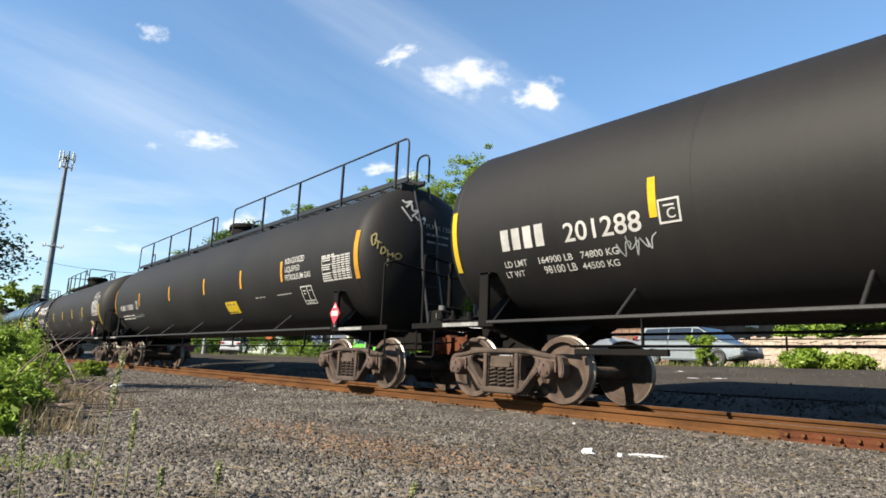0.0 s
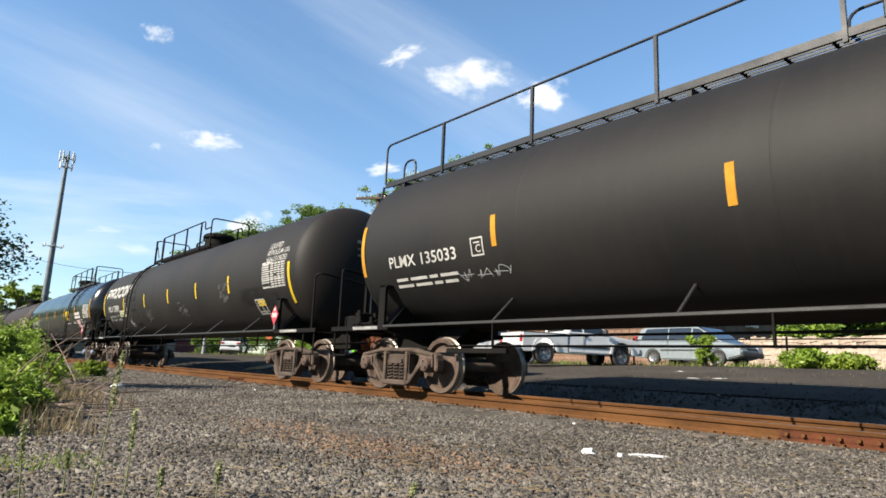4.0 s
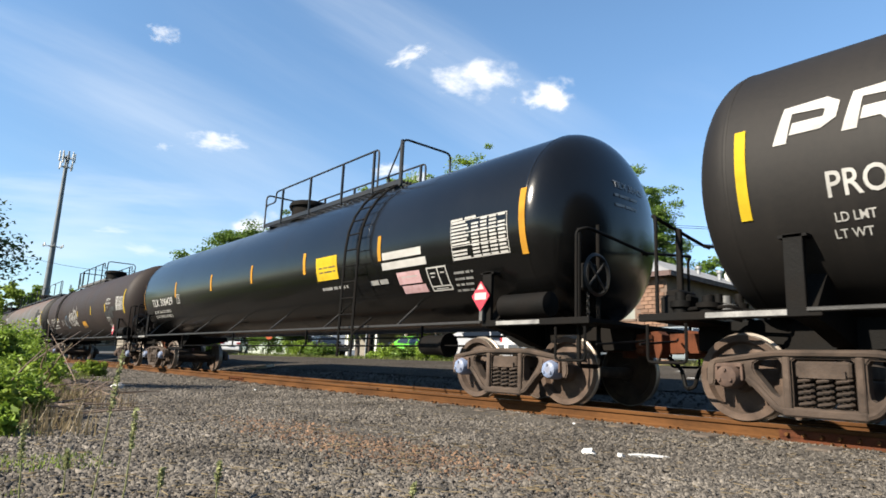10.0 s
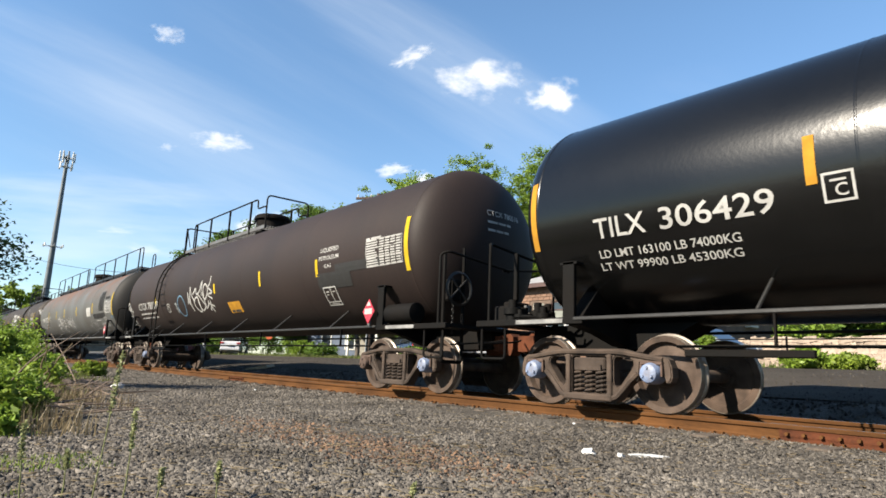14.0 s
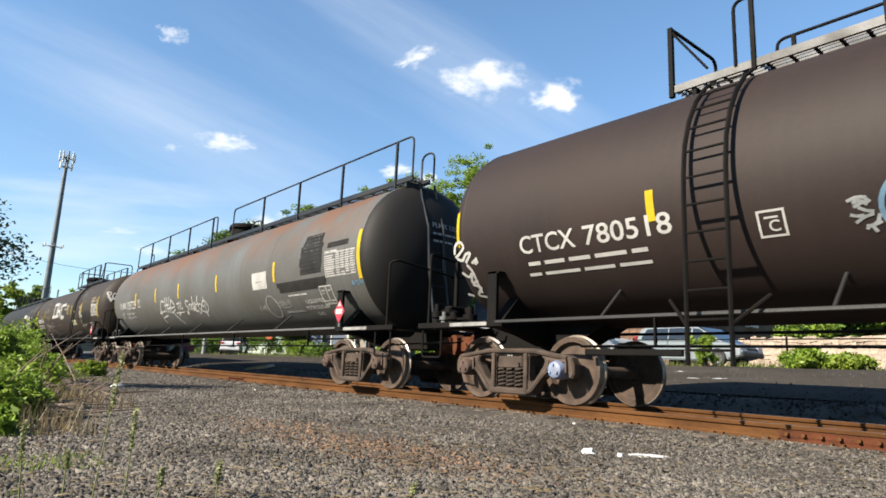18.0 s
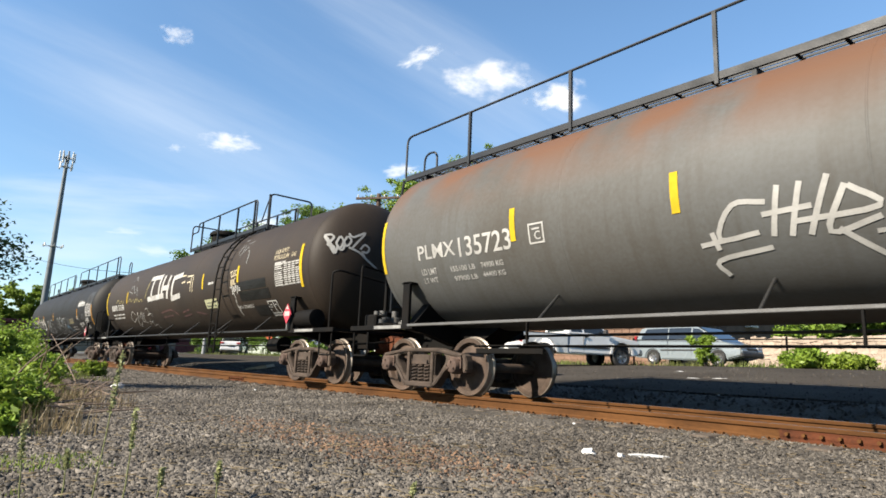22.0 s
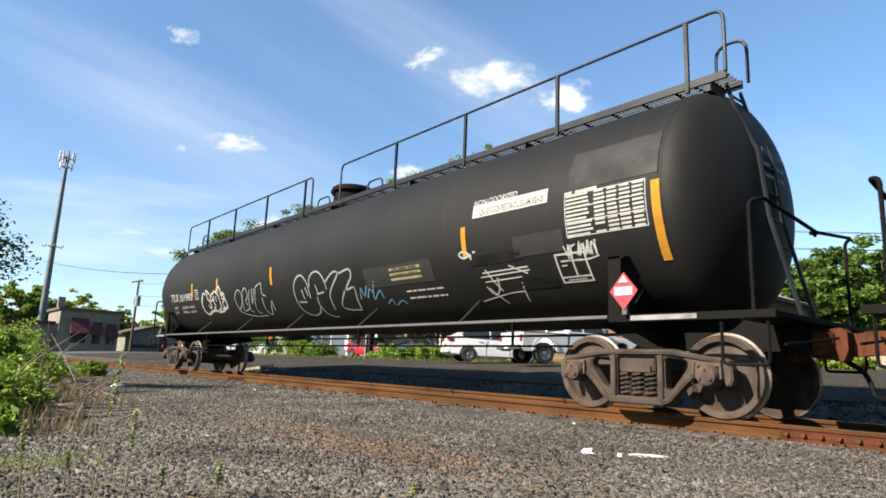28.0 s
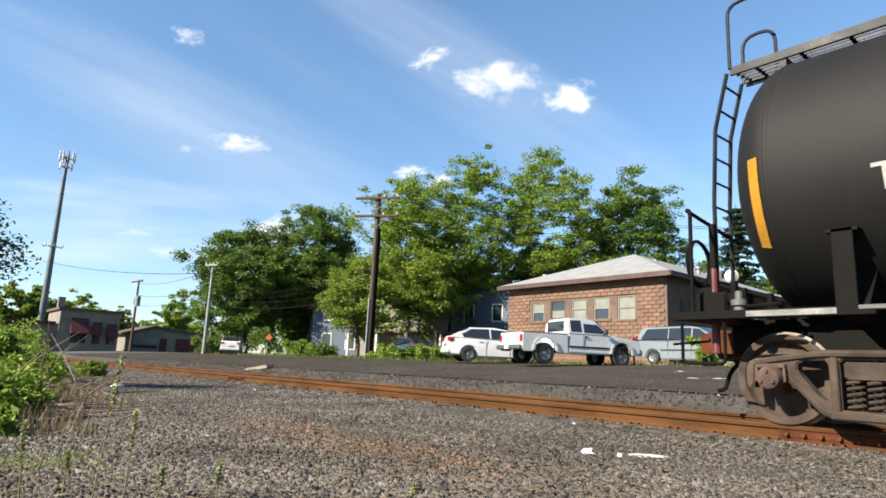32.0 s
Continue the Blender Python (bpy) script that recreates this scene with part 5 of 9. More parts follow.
part("air_tank", lathe([(half - 0.0, 0.04), (half + 0.03, 0.17), (half + 0.78, 0.17), (half + 0.81, 0.04)], "x", 20, (0, -1.25, 1.32)), BLACK_IRON, car, smooth=True)

car, tank, half = CARS["f"]
table_panel(tank, 7.86, 2.13, 1.15, 0.49, WHITE, 8)
overpaint(tank, 6.80, 2.26, 0.92, 0.62, 331, 7)
overpaint(tank, 6.88, 2.86, 0.80, 0.26, 332, 3)
overpaint(tank, 5.73, 1.95, 2.13, 0.24, 333, 2, 0)
mark(tank, "faded_patch", flat_rects([(0, 0, 0.79, 0.11)]), 7.94, 2.72, PATCH_GREY)
mark(tank, "paper_sign", flat_rects([(0, 0, 0.81, 0.41)]), 4.31, 2.1, WHITE, label="white paper notice")
mark(tank, "small_lettering", flat_rects(word_bars(6, 0.03, 0.067, 0.020, 63)), 4.48, 2.26, FADED)
ring_mark(tank, 5.08, 1.67, 0.30, FADED)
mark(tank, "graffiti", tag_strokes(0.54, 0.19, 65, 3, 0.02), 4.28, 1.6, FADED, label="spray-painted scrawl")
mark(tank, "graffiti", tag_strokes(0.70, 0.18, 66, 4, 0.02), 5.33, 1.66, FADED, label="spray-painted scrawl")
mark(tank, "lettering", flat_text("LIQUEFIED", 0.09, 0.006, 1.0, 0.81), 6.73, 1.68, WHITE)
mark(tank, "lettering", flat_text("PETROLEUM", 0.09, 0.006, 1.0, 0.97), 6.62, 1.56, WHITE)
mark(tank, "lettering", flat_text("GAS", 0.09, 0.006, 1.0, 0.27), 6.94, 1.44, WHITE)
plate_symbol(tank, 7.48, 1.62, 0.70, WHITE)
placard(car, 8.63, 1.4, -1.52)
mark(tank, "small_lettering", flat_rects(word_bars(16, 0.05, 0.044, 0.013, 67)), 6.05, 1.85, WHITE)
mark(tank, "small_lettering", flat_rects(word_bars(12, 0.07, 0.057, 0.017, 68)), 5.62, 1.52, FADED)
mark(tank, "graffiti", tag_strokes(0.37, 0.11, 70, 3, 0.02), 8.77, 1.91, BLUE_SPRAY, label="spray-painted scrawl")
reflectors(tank, (-6.12, -3.66, -1.26, 1.93, 5.52), 2.21, 0.47, YELLOW)
mark(tank, "lettering", flat_text("PLMX", 0.23, 0, 1.0, 0.92), -8.28, 2.16, WHITE)
mark(tank, "lettering", flat_text("135723", 0.29, 0.005, 1.0, 1.1), -7.27, 2.12, WHITE)
letter_square(tank, -5.83, 2.13, 0.40, WHITE)
mark(tank, "lettering", flat_text("LD LMT", 0.1, 0.006, 1.0, 0.39), -8.27, 1.92, WHITE)
mark(tank, "lettering", flat_text("155100 LB", 0.08, 0.006, 1.0, 0.55), -7.54, 1.92, WHITE)
mark(tank, "lettering", flat_text("LT WT", 0.09, 0.006, 1.0, 0.35), -8.27, 1.79, WHITE)
mark(tank, "lettering", flat_text("97900 LB", 0.08, 0.006, 1.0, 0.52), -7.52, 1.78, WHITE)
mark(tank, "lettering", flat_text("74900 KG", 0.08, 0.006, 1.0, 0.46), -6.86, 1.92, WHITE)
mark(tank, "lettering", flat_text("44400 KG", 0.08, 0.006, 1.0, 0.46), -6.87, 1.79, WHITE)
mark(tank, "graffiti", strokes((((0.4, 0.84), (0.22, 0.86), (0.12, 0.53), (0.34, 0.55)), ((0.47, 0.98), (0.41, 0.49)), ((0.37, 0.72), (0.62, 0.74)), ((0.58, 0.98), (0.5, 0.47)), ((0.71, 1.0), (0.59, 0.46)), ((0.78, 0.89), (0.68, 0.47), (0.91, 0.56)), ((0.79, 0.87), (0.91, 0.65), (0.52, 0.61)), ((0.72, 0.49), (1.0, 0.0)), ((0.08, 0.61), (0.1, 0.41)), ((0.0, 0.48), (0.15, 0.51)), ((0.11, 0.1), (0.08, 0.29), (0.39, 0.38))), 1.85, 1.02, 0.055), -3.46, 1.46, WHITE, label="white sprayed letters with soft edges")
mark(tank, "graffiti", strokes((((0.39, 0.87), (0.7, 0.91)), ((0.54, 0.89), (0.48, 0.45)), ((0.77, 1.0), (0.65, 0.42)), ((0.94, 0.96), (0.8, 0.5), (1.0, 0.57)), ((0.0, 0.23), (0.53, 0.25), (1.0, 0.25)), ((0.22, 0.0), (0.57, 0.25))), 0.79, 0.47, 0.045), -1.84, 1.70, WHITE, label="white sprayed letters with soft edges")
mark(tank, "graffiti", strokes((((0.32, 0.74), (0.14, 0.82), (0.11, 0.53), (0.21, 0.43), (0.11, 0.25)), ((0.31, 0.25), (0.31, 0.53), (0.42, 0.57), (0.39, 0.23)), ((0.46, 0.21), (0.48, 0.53), (0.59, 0.53), (0.53, 0.19)), ((0.59, 0.19), (0.62, 1.0)), ((0.63, 0.17), (0.72, 0.65), (0.78, 0.53), (0.67, 0.17), (0.8, 0.17)), ((1.0, 1.0), (0.89, 0.65)), ((0.82, 0.51), (0.96, 0.59)), ((0.0, 0.02), (0.17, 0.21)), ((0.01, 0.23), (0.11, 0.0))), 1.23, 0.56, 0.05), -0.83, 1.71, WHITE, label="white sprayed letters with soft edges")
mark(tank, "graffiti", strokes((((0.0, 0.41), (0.16, 0.24), (0.69, 0.82), (0.94, 0.7), (1.0, 0.45), (0.66, 0.24), (0.14, 0.52), (0.32, 0.7), (0.51, 0.63), (0.65, 0.5)), ((0.76, 1.0), (0.75, 0.56), (0.66, 0.0), (0.62, 0.32))), 0.88, 0.63, 0.04), 0.17, 1.60, WHITE, label="white sprayed loops")
head_marks(car, half, WHITE, 13, "PLMX 135723")

car, tank, half = CARS["g"]
mark(tank, "lettering", flat_text("LIQUEFIED", 0.1, 0.01, 1.0, 0.65), 7.22, 2.87, CREAM_PAINT)
mark(tank, "lettering", flat_text("PETROLEUM", 0.1, 0.01, 1.0, 0.73), 7.19, 2.72, CREAM_PAINT)
mark(tank, "lettering", flat_text("GAS", 0.1, 0.01, 1.0, 0.23), 8.05, 2.72, CREAM_PAINT)
table_panel(tank, 7.27, 2.11, 1.22, 0.51, WHITE, 9)
mark(tank, "dark_patch", flat_rects([(0, 0, 1.65, 0.22)]), 5.1, 2.15, PATCH, label="dark overpainted patch")
mark(tank, "dark_patch", flat_rects([(0, 0, 1.72, 0.25)]), 5.15, 1.89, PATCH)
mark(tank, "dark_patch", flat_rects([(0, 0, 0.87, 0.28)]), 5.76, 1.53, PATCH)
mark(tank, "lettering", flat_text("NON ODORIZED", 0.08, 0.006, 1.0, 0.96), 4.81, 1.72, WHITE)
reflectors(tank, (5.12, 2.58, -5.62), 2.36, 0.44, YELLOW)
plate_symbol(tank, 6.58, 1.49, 0.60, WHITE)
placard(car, 8.14, 1.44, -1.52)
mark(tank, "sticker", flat_rects([(0, 0, 0.91, 0.27)]), 2.63, 1.81, CREAM, label="cream emergency sticker with small print")
mark(tank, "small_lettering", flat_rects(word_bars(10, 0.04, 0.055, 0.017, 84)), 2.77, 1.94, INK)
mark(tank, "small_lettering", flat_rects(word_bars(9, 0.08, 0.062, 0.018, 71)), 2.72, 1.84, INK)
# block letters in thick white paint, with a half-painted shape beside them
mark(tank, "block_graffiti", strokes((((0.0, 1.0), (0.73, 0.97)), ((0.28, 0.98), (0.24, 0.0)), ((0.68, 0.97), (0.71, 0.02)), ((0.01, 0.0), (1.0, 0.04))), 1.84, 0.75, 0.17), -2.88, 2.36, WHITE, label="thick white block letters")
mark(tank, "block_graffiti", strokes((((0.08, 1.0), (0.0, 0.07)), ((0.88, 0.94), (0.78, 0.0)), ((0.16, 0.45), (1.0, 0.45))), 0.75, 0.83, 0.17), -1.27, 2.27, WHITE, label="thick white block letters")
mark(tank, "block_graffiti", strokes((((0.05, 0.93), (1.0, 1.0)), ((0.14, 0.96), (0.08, 0.0)), ((0.0, 0.02), (0.97, 0.1))), 0.91, 0.73, 0.17), -0.28, 2.23, WHITE, label="thick white block letters")
mark(tank, "graffiti", strokes((((0.06, 0.59), (0.35, 0.64)), ((0.0, 1.0), (0.33, 0.99)), ((0.47, 0.9), (0.96, 0.89)), ((0.54, 0.55), (0.8, 0.57)), ((0.84, 0.82), (0.82, 0.04)), ((1.0, 0.81), (0.98, 0.0))), 1.08, 0.56, 0.05), 0.66, 2.34, CREAM_PAINT, label="worn cream sprayed shape")
mark(tank, "graffiti", strokes((((0.0, 0.0), (0.86, 0.82)), ((1.0, 1.0), (1.0, 0.7))), 0.28, 0.6, 0.05), -3.18, 2.41, GOLD, label="gold sprayed edge")
mark(tank, "graffiti", strokes((((0.0, 0.38), (0.07, 0.67), (0.15, 0.3), (0.22, 0.58), (0.26, 0.25), (0.31, 0.58)), ((0.5, 0.32), (0.55, 0.59), (0.6, 0.27), (0.65, 0.43)), ((0.67, 0.52), (0.72, 0.16), (0.78, 0.49), (0.81, 0.06)), ((0.83, 0.46), (0.89, 0.15), (0.96, 0.34), (1.0, 0.0))), 3.7, 0.40, 0.035), -7.21, 2.28, GOLD, label="gold sprayed scrawl")
mark(tank, "graffiti", strokes((((0.25, 0.78), (0.14, 0.94), (0.0, 0.62), (0.07, 0.46), (0.25, 0.65)), ((0.31, 0.74), (0.41, 0.88), (0.22, 0.36), (0.25, 0.19), (0.38, 0.41)), ((0.38, 0.59), (0.57, 0.88), (0.49, 0.54), (0.67, 0.83), (0.57, 0.43)), ((0.47, 0.45), (0.65, 0.37)), ((0.77, 0.96), (0.87, 1.0), (0.9, 0.78), (0.81, 0.68), (0.98, 0.77), (0.99, 0.61)), ((0.81, 0.52), (0.74, 0.28), (0.9, 0.43), (0.85, 0.19), (0.98, 0.24), (1.0, 0.0))), 2.68, 0.87, 0.022), -5.43, 1.38, WHITE, label="thin white sprayed scrawl")
mark(tank, "graffiti", strokes((((0.17, 0.34), (0.33, 0.52), (0.69, 0.16), (0.81, 0.41), (1.0, 0.0)), ((0.0, 0.76), (0.07, 1.0), (0.47, 0.75)), ((0.02, 0.29), (0.41, 0.17))), 1.16, 0.87, 0.025), -5.41, 2.55, CHALK, label="thin pale scrawl")
mark(tank, "graffiti", strokes((((0.0, 0.98), (0.59, 1.0), (0.79, 0.81), (0.53, 0.51), (0.64, 0.2), (0.88, 0.0)), ((1.0, 0.44), (0.61, 0.12))), 0.19, 0.64, 0.03), 4.7, 1.56, WHITE, label="white sprayed tail")
mark(tank, "graffiti", strokes((((0.08, 0.43), (0.08, 0.64), (0.15, 0.82)), ((0.24, 0.3), (0.35, 0.5), (0.3, 0.76)), ((0.42, 0.46), (0.54, 0.56), (0.6, 0.65)), ((0.74, 0.45), (0.87, 0.45), (0.97, 0.24), (1.0, 0.0)), ((0.0, 0.98), (0.16, 1.0)), ((0.44, 0.79), (0.55, 0.86)), ((0.7, 0.72), (0.69, 0.91))), 0.86, 0.84, 0.022), 4.71, 2.8, CHALK, label="thin pale scrawl")
mark(tank, "graffiti", strokes((((0.0, 0.78), (0.29, 0.82)), ((0.37, 0.97), (0.17, 0.79), (0.25, 0.0), (0.45, 0.18)), ((0.53, 0.88), (0.49, 0.07)), ((0.57, 0.95), (0.72, 0.96)), ((0.57, 0.49), (0.69, 0.52)), ((0.53, 0.09), (0.73, 0.13)), ((0.8, 0.92), (0.77, 0.12)), ((0.84, 0.99), (1.0, 1.0)), ((0.81, 0.19), (1.0, 0.23))), 0.45, 0.16, 0.035), 4.61, 2.53, CREAM_PAINT, label="cream sprayed letters")
mark(tank, "graffiti", strokes((((0.0, 0.87), (0.01, 0.0)), ((0.06, 0.94), (0.28, 0.61), (0.1, 0.41), (0.31, 0.09), (0.01, 0.0)), ((0.41, 0.92), (0.43, 0.14)), ((0.47, 0.9), (0.63, 0.68), (0.45, 0.48), (0.65, 0.08)), ((0.75, 0.9), (0.71, 0.15)), ((0.75, 0.94), (0.98, 1.0)), ((0.71, 0.15), (1.0, 0.24))), 0.31, 0.17, 0.035), 4.68, 2.31, CREAM_PAINT, label="cream sprayed letters")
mark(tank, "graffiti", strokes((((0.0, 0.87), (0.15, 0.88)), ((0.18, 1.0), (0.17, 0.31), (0.29, 0.47), (0.27, 0.96)), ((0.38, 0.91), (0.35, 0.38), (0.46, 0.4), (0.47, 0.95)), ((0.66, 0.99), (0.55, 0.91), (0.61, 0.61), (0.49, 0.39)), ((0.68, 0.85), (0.74, 0.43)), ((0.8, 1.0), (0.73, 0.36), (0.62, 0.0)), ((0.86, 0.64), (0.99, 0.65)), ((0.84, 0.38), (1.0, 0.38))), 0.62, 0.21, 0.035), 4.63, 2.09, WHITE, label="white sprayed letters")
head_strokes(car, (((0.0, 0.82), (0.09, 0.85), (0.13, 0.77), (0.03, 0.56), (0.12, 0.53), (0.13, 0.34), (0.07, 0.63), (0.0, 0.82)), ((0.0, 0.78), (0.13, 0.34), (0.19, 0.54)), ((0.23, 0.81), (0.17, 0.62), (0.23, 0.5), (0.29, 0.69), (0.24, 0.83)), ((0.36, 0.84), (0.3, 0.67), (0.35, 0.57), (0.43, 0.72), (0.38, 0.86)), ((0.2, 0.48), (0.27, 0.45), (0.31, 0.58)), ((0.39, 0.93), (0.48, 0.84), (0.71, 1.0), (0.53, 0.68), (0.43, 0.5)), ((0.38, 0.54), (0.58, 0.43), (0.7, 0.29), (0.84, 0.15), (1.0, 0.0)), ((0.6, 0.52), (0.69, 0.66), (0.78, 0.57), (0.73, 0.45), (0.64, 0.45), (0.7, 0.29))), 1.16, 0.8, -1.29, 2.44, 0.045, WHITE, "white sprayed letters and a long tail")
mark(tank, "graffiti", strokes((((0.0, 0.76), (0.27, 1.0), (0.42, 0.26)), ((0.02, 0.18), (0.28, 0.3)), ((0.52, 0.51), (0.69, 0.8)), ((0.51, 0.0), (0.7, 0.22)), ((0.82, 0.39), (1.0, 0.0))), 4.03, 0.28, 0.06), -1.63, 1.67, RED_SPRAY, label="faded red smear")
mark(tank, "small_lettering", flat_rects(word_bars(7, 0.08, 0.045, 0.014, 77)), 3.04, 2.44, WHITE)
for k in range(4):
    mark(tank, "mark_block", flat_rects([(0, 0, 0.151, 0.22)]), -7.9 + 0.218 * k, 2.14, WHITE)
mark(tank, "lettering", flat_text("203086", 0.21, 0.01, 1.0, 0.87), -6.91, 2.14, WHITE)
mark(tank, "small_lettering", flat_rects(word_bars(13, 0.07, 0.100, 0.030, 78)), -7.86, 1.94, WHITE)
mark(tank, "small_lettering", flat_rects(word_bars(13, 0.07, 0.095, 0.029, 79)), -7.85, 1.82, WHITE)
part("air_tank", lathe([(half - 0.1, 0.04), (half - 0.07, 0.19), (half + 0.75, 0.19), (half + 0.78, 0.04)], "x", 20, (0, -1.25, 1.34)), BLACK_IRON, car, smooth=True)

car, tank, half = CARS["h"]
mark(tank, "white_panel", flat_rects([(0, 0, 1.46, 0.2)]), 5.96, 2.65, WHITE, label="white panel with worn letters")
mark(tank, "lettering", flat_text("LIQUEFIED PETROLEUM GAS", 0.09, 0.006, 1.0, 1.32), 6.03, 2.68, INK)
mark(tank, "lettering", flat_text("NON-ODORIZED", 0.09, 0.006, 1.0, 0.88), 5.97, 2.84, WHITE)
table_panel(tank, 7.71, 2.13, 1.18, 0.56, WHITE, 10)
placard(car, 8.59, 1.38, -1.52)
mark(tank, "grey_patch", flat_rects([(0, 0, 1.28, 0.56)]), 7.76, 2.73, LIGHT_PATCH, label="lighter repainted patch")
mark(tank, "grey_patch", flat_rects([(0, 0, 2.00, 0.38)]), 2.91, 1.82, LIGHT_PATCH, label="lighter repainted patch")
mark(tank, "notice_sign", flat_rects([(0, 0, 0.88, 0.27)]), 3.72, 1.9, GOLD, label="tarnished gold notice")
mark(tank, "small_lettering", flat_rects(word_bars(9, 0.06, 0.062, 0.018, 91)), 3.83, 2.05, INK)
mark(tank, "small_lettering", flat_rects(word_bars(9, 0.05, 0.062, 0.018, 92)), 3.81, 1.96, INK)
mark(tank, "dark_patch", flat_rects([(0, 0, 1.02, 0.15)]), 5.84, 1.95, PATCH)
mark(tank, "dark_patch", flat_rects([(0, 0, 0.67, 0.17)]), 6.67, 1.57, PATCH)
mark(tank, "grey_patch", flat_rects([(0, 0, 0.89, 0.29)]), 6.75, 1.99, LIGHT_PATCH, label="lighter repainted patch")
mark(tank, "small_lettering", flat_rects(word_bars(18, 0.04, 0.043, 0.013, 94)), 4.03, 1.69, WHITE)
mark(tank, "small_lettering", flat_rects(word_bars(18, 0.05, 0.044, 0.013, 95)), 4.03, 1.58, WHITE)
plate_symbol(tank, 7.43, 1.6, 0.60, WHITE)
mark(tank, "graffiti", tag_strokes(0.52, 0.21, 90, 5, 0.02), 7.61, 1.88, WHITE, label="spray-painted scrawl")
mark(tank, "graffiti", strokes((((0.08, 0.74), (0.0, 0.45), (0.02, 0.14), (0.12, 0.0), (0.25, 0.08), (0.36, 0.12), (0.49, 0.14), (0.6, 0.06), (0.75, 0.08), (0.89, 0.17), (0.98, 0.22), (1.0, 0.39), (0.98, 0.53), (0.93, 0.53), (0.98, 0.66), (0.94, 0.75), (0.87, 0.68), (0.86, 0.87), (0.8, 1.0), (0.74, 0.97), (0.68, 0.81)),), 1.78, 0.75, 0.075), -5.65, 1.66, WHITE, label="thick white outline of sprayed bubble letters")
mark(tank, "graffiti", strokes((((0.71, 0.82), (0.62, 0.9), (0.56, 0.79), (0.5, 0.81), (0.43, 0.64), (0.38, 0.81), (0.3, 0.92), (0.22, 1.0), (0.16, 0.81), (0.08, 0.89), (0.0, 0.72)), ((0.3, 0.92), (0.24, 0.65), (0.32, 0.47), (0.36, 0.24), (0.27, 0.1), (0.23, 0.31)), ((0.43, 0.64), (0.38, 0.49), (0.49, 0.49), (0.57, 0.67), (0.53, 0.42), (0.54, 0.16), (0.43, 0.09)), ((0.7, 0.82), (0.81, 0.62), (0.82, 0.31), (0.75, 0.03), (0.63, 0.0)), ((0.66, 0.65), (0.67, 0.4)), ((0.93, 0.55), (1.0, 0.39), (0.92, 0.29), (0.93, 0.06), (0.84, 0.04))), 1.51, 0.59, 0.05), -5.52, 1.76, WHITE, label="white strokes of the bubble letters")
mark(tank, "graffiti", strokes((((0.0, 0.37), (0.1, 0.81), (0.13, 0.49), (0.26, 0.87)), ((0.18, 0.39), (0.31, 0.73), (0.37, 0.54)), ((0.46, 1.0), (0.33, 0.32), (0.54, 0.64), (0.56, 0.33)), ((0.58, 0.08), (0.72, 0.25), (0.72, 0.01)), ((0.77, 0.0), (0.93, 0.17), (1.0, 0.01))), 1.32, 0.53, 0.035), 2.55, 1.51, BLUE_SPRAY, label="blue sprayed scrawl")
mark(tank, "graffiti", strokes((((0.23, 0.89), (0.99, 0.92)), ((0.18, 0.79), (1.0, 0.84)), ((0.22, 0.66), (0.85, 0.7)), ((0.21, 0.54), (0.29, 0.3), (0.41, 0.45), (0.45, 0.74)), ((0.29, 0.97), (0.45, 0.38)), ((0.0, 0.13), (0.52, 0.3), (0.79, 0.33)), ((0.24, 0.5), (0.43, 0.0)), ((0.7, 1.0), (0.96, 0.76)), ((0.81, 0.56), (0.77, 0.03))), 1.2, 0.64, 0.022), 5.74, 1.41, WHITE, label="thin white sprayed scrawl")
mark(tank, "graffiti", strokes((((0.75, 0.37), (0.32, 1.0), (0.0, 0.71), (0.24, 0.26), (0.61, 0.41), (0.7, 0.0)), ((0.85, 0.72), (1.0, 0.8))), 0.36, 0.14, 0.03), 5.61, 2.05, WHITE, label="white sprayed loop")
mark(tank, "graffiti", strokes((((0.0, 0.44), (0.04, 0.74), (0.17, 0.93), (0.34, 0.97), (0.47, 0.82), (0.48, 0.59), (0.45, 0.48)), ((0.07, 0.43), (0.3, 0.41)), ((0.28, 0.69), (0.27, 0.48)), ((0.4, 0.72), (0.41, 0.54)), ((0.0, 0.42), (0.05, 0.21), (0.25, 0.08), (0.48, 0.13), (0.63, 0.3)), ((0.52, 0.72), (0.6, 0.92), (0.78, 1.0), (0.93, 0.92), (1.0, 0.75), (1.0, 0.62)), ((0.68, 0.55), (0.91, 0.58)), ((0.71, 0.75), (0.73, 0.57)), ((0.66, 0.5), (0.62, 0.31), (0.68, 0.1), (0.82, 0.0), (0.92, 0.01))), 1.43, 1.08, 0.04), 0.02, 1.39, CHALK, label="outlined pale sprayed letters")
mark(tank, "graffiti", strokes((((0.01, 0.51), (0.02, 0.73), (0.15, 0.92), (0.23, 0.76), (0.17, 0.48), (0.03, 0.31), (0.01, 0.51)), ((0.28, 0.85), (0.37, 0.94), (0.4, 0.71), (0.31, 0.54), (0.32, 0.31), (0.16, 0.22)), ((0.28, 0.85), (0.15, 0.25)), ((0.48, 0.87), (0.34, 0.27), (0.4, 0.17)), ((0.56, 0.89), (0.47, 0.44), (0.63, 0.89)), ((0.66, 0.87), (0.51, 0.25), (0.59, 0.08)), ((0.66, 0.91), (0.82, 1.0), (0.81, 0.7), (0.89, 0.62)), ((0.78, 0.59), (0.74, 0.2), (0.83, 0.03), (0.92, 0.29)), ((0.0, 0.26), (0.19, 0.09), (0.45, 0.0), (0.7, 0.01)), ((0.92, 0.28), (1.0, 0.46), (0.97, 0.16))), 2.09, 0.85, 0.035), -3.26, 1.51, CHALK, label="outlined pale sprayed letters")
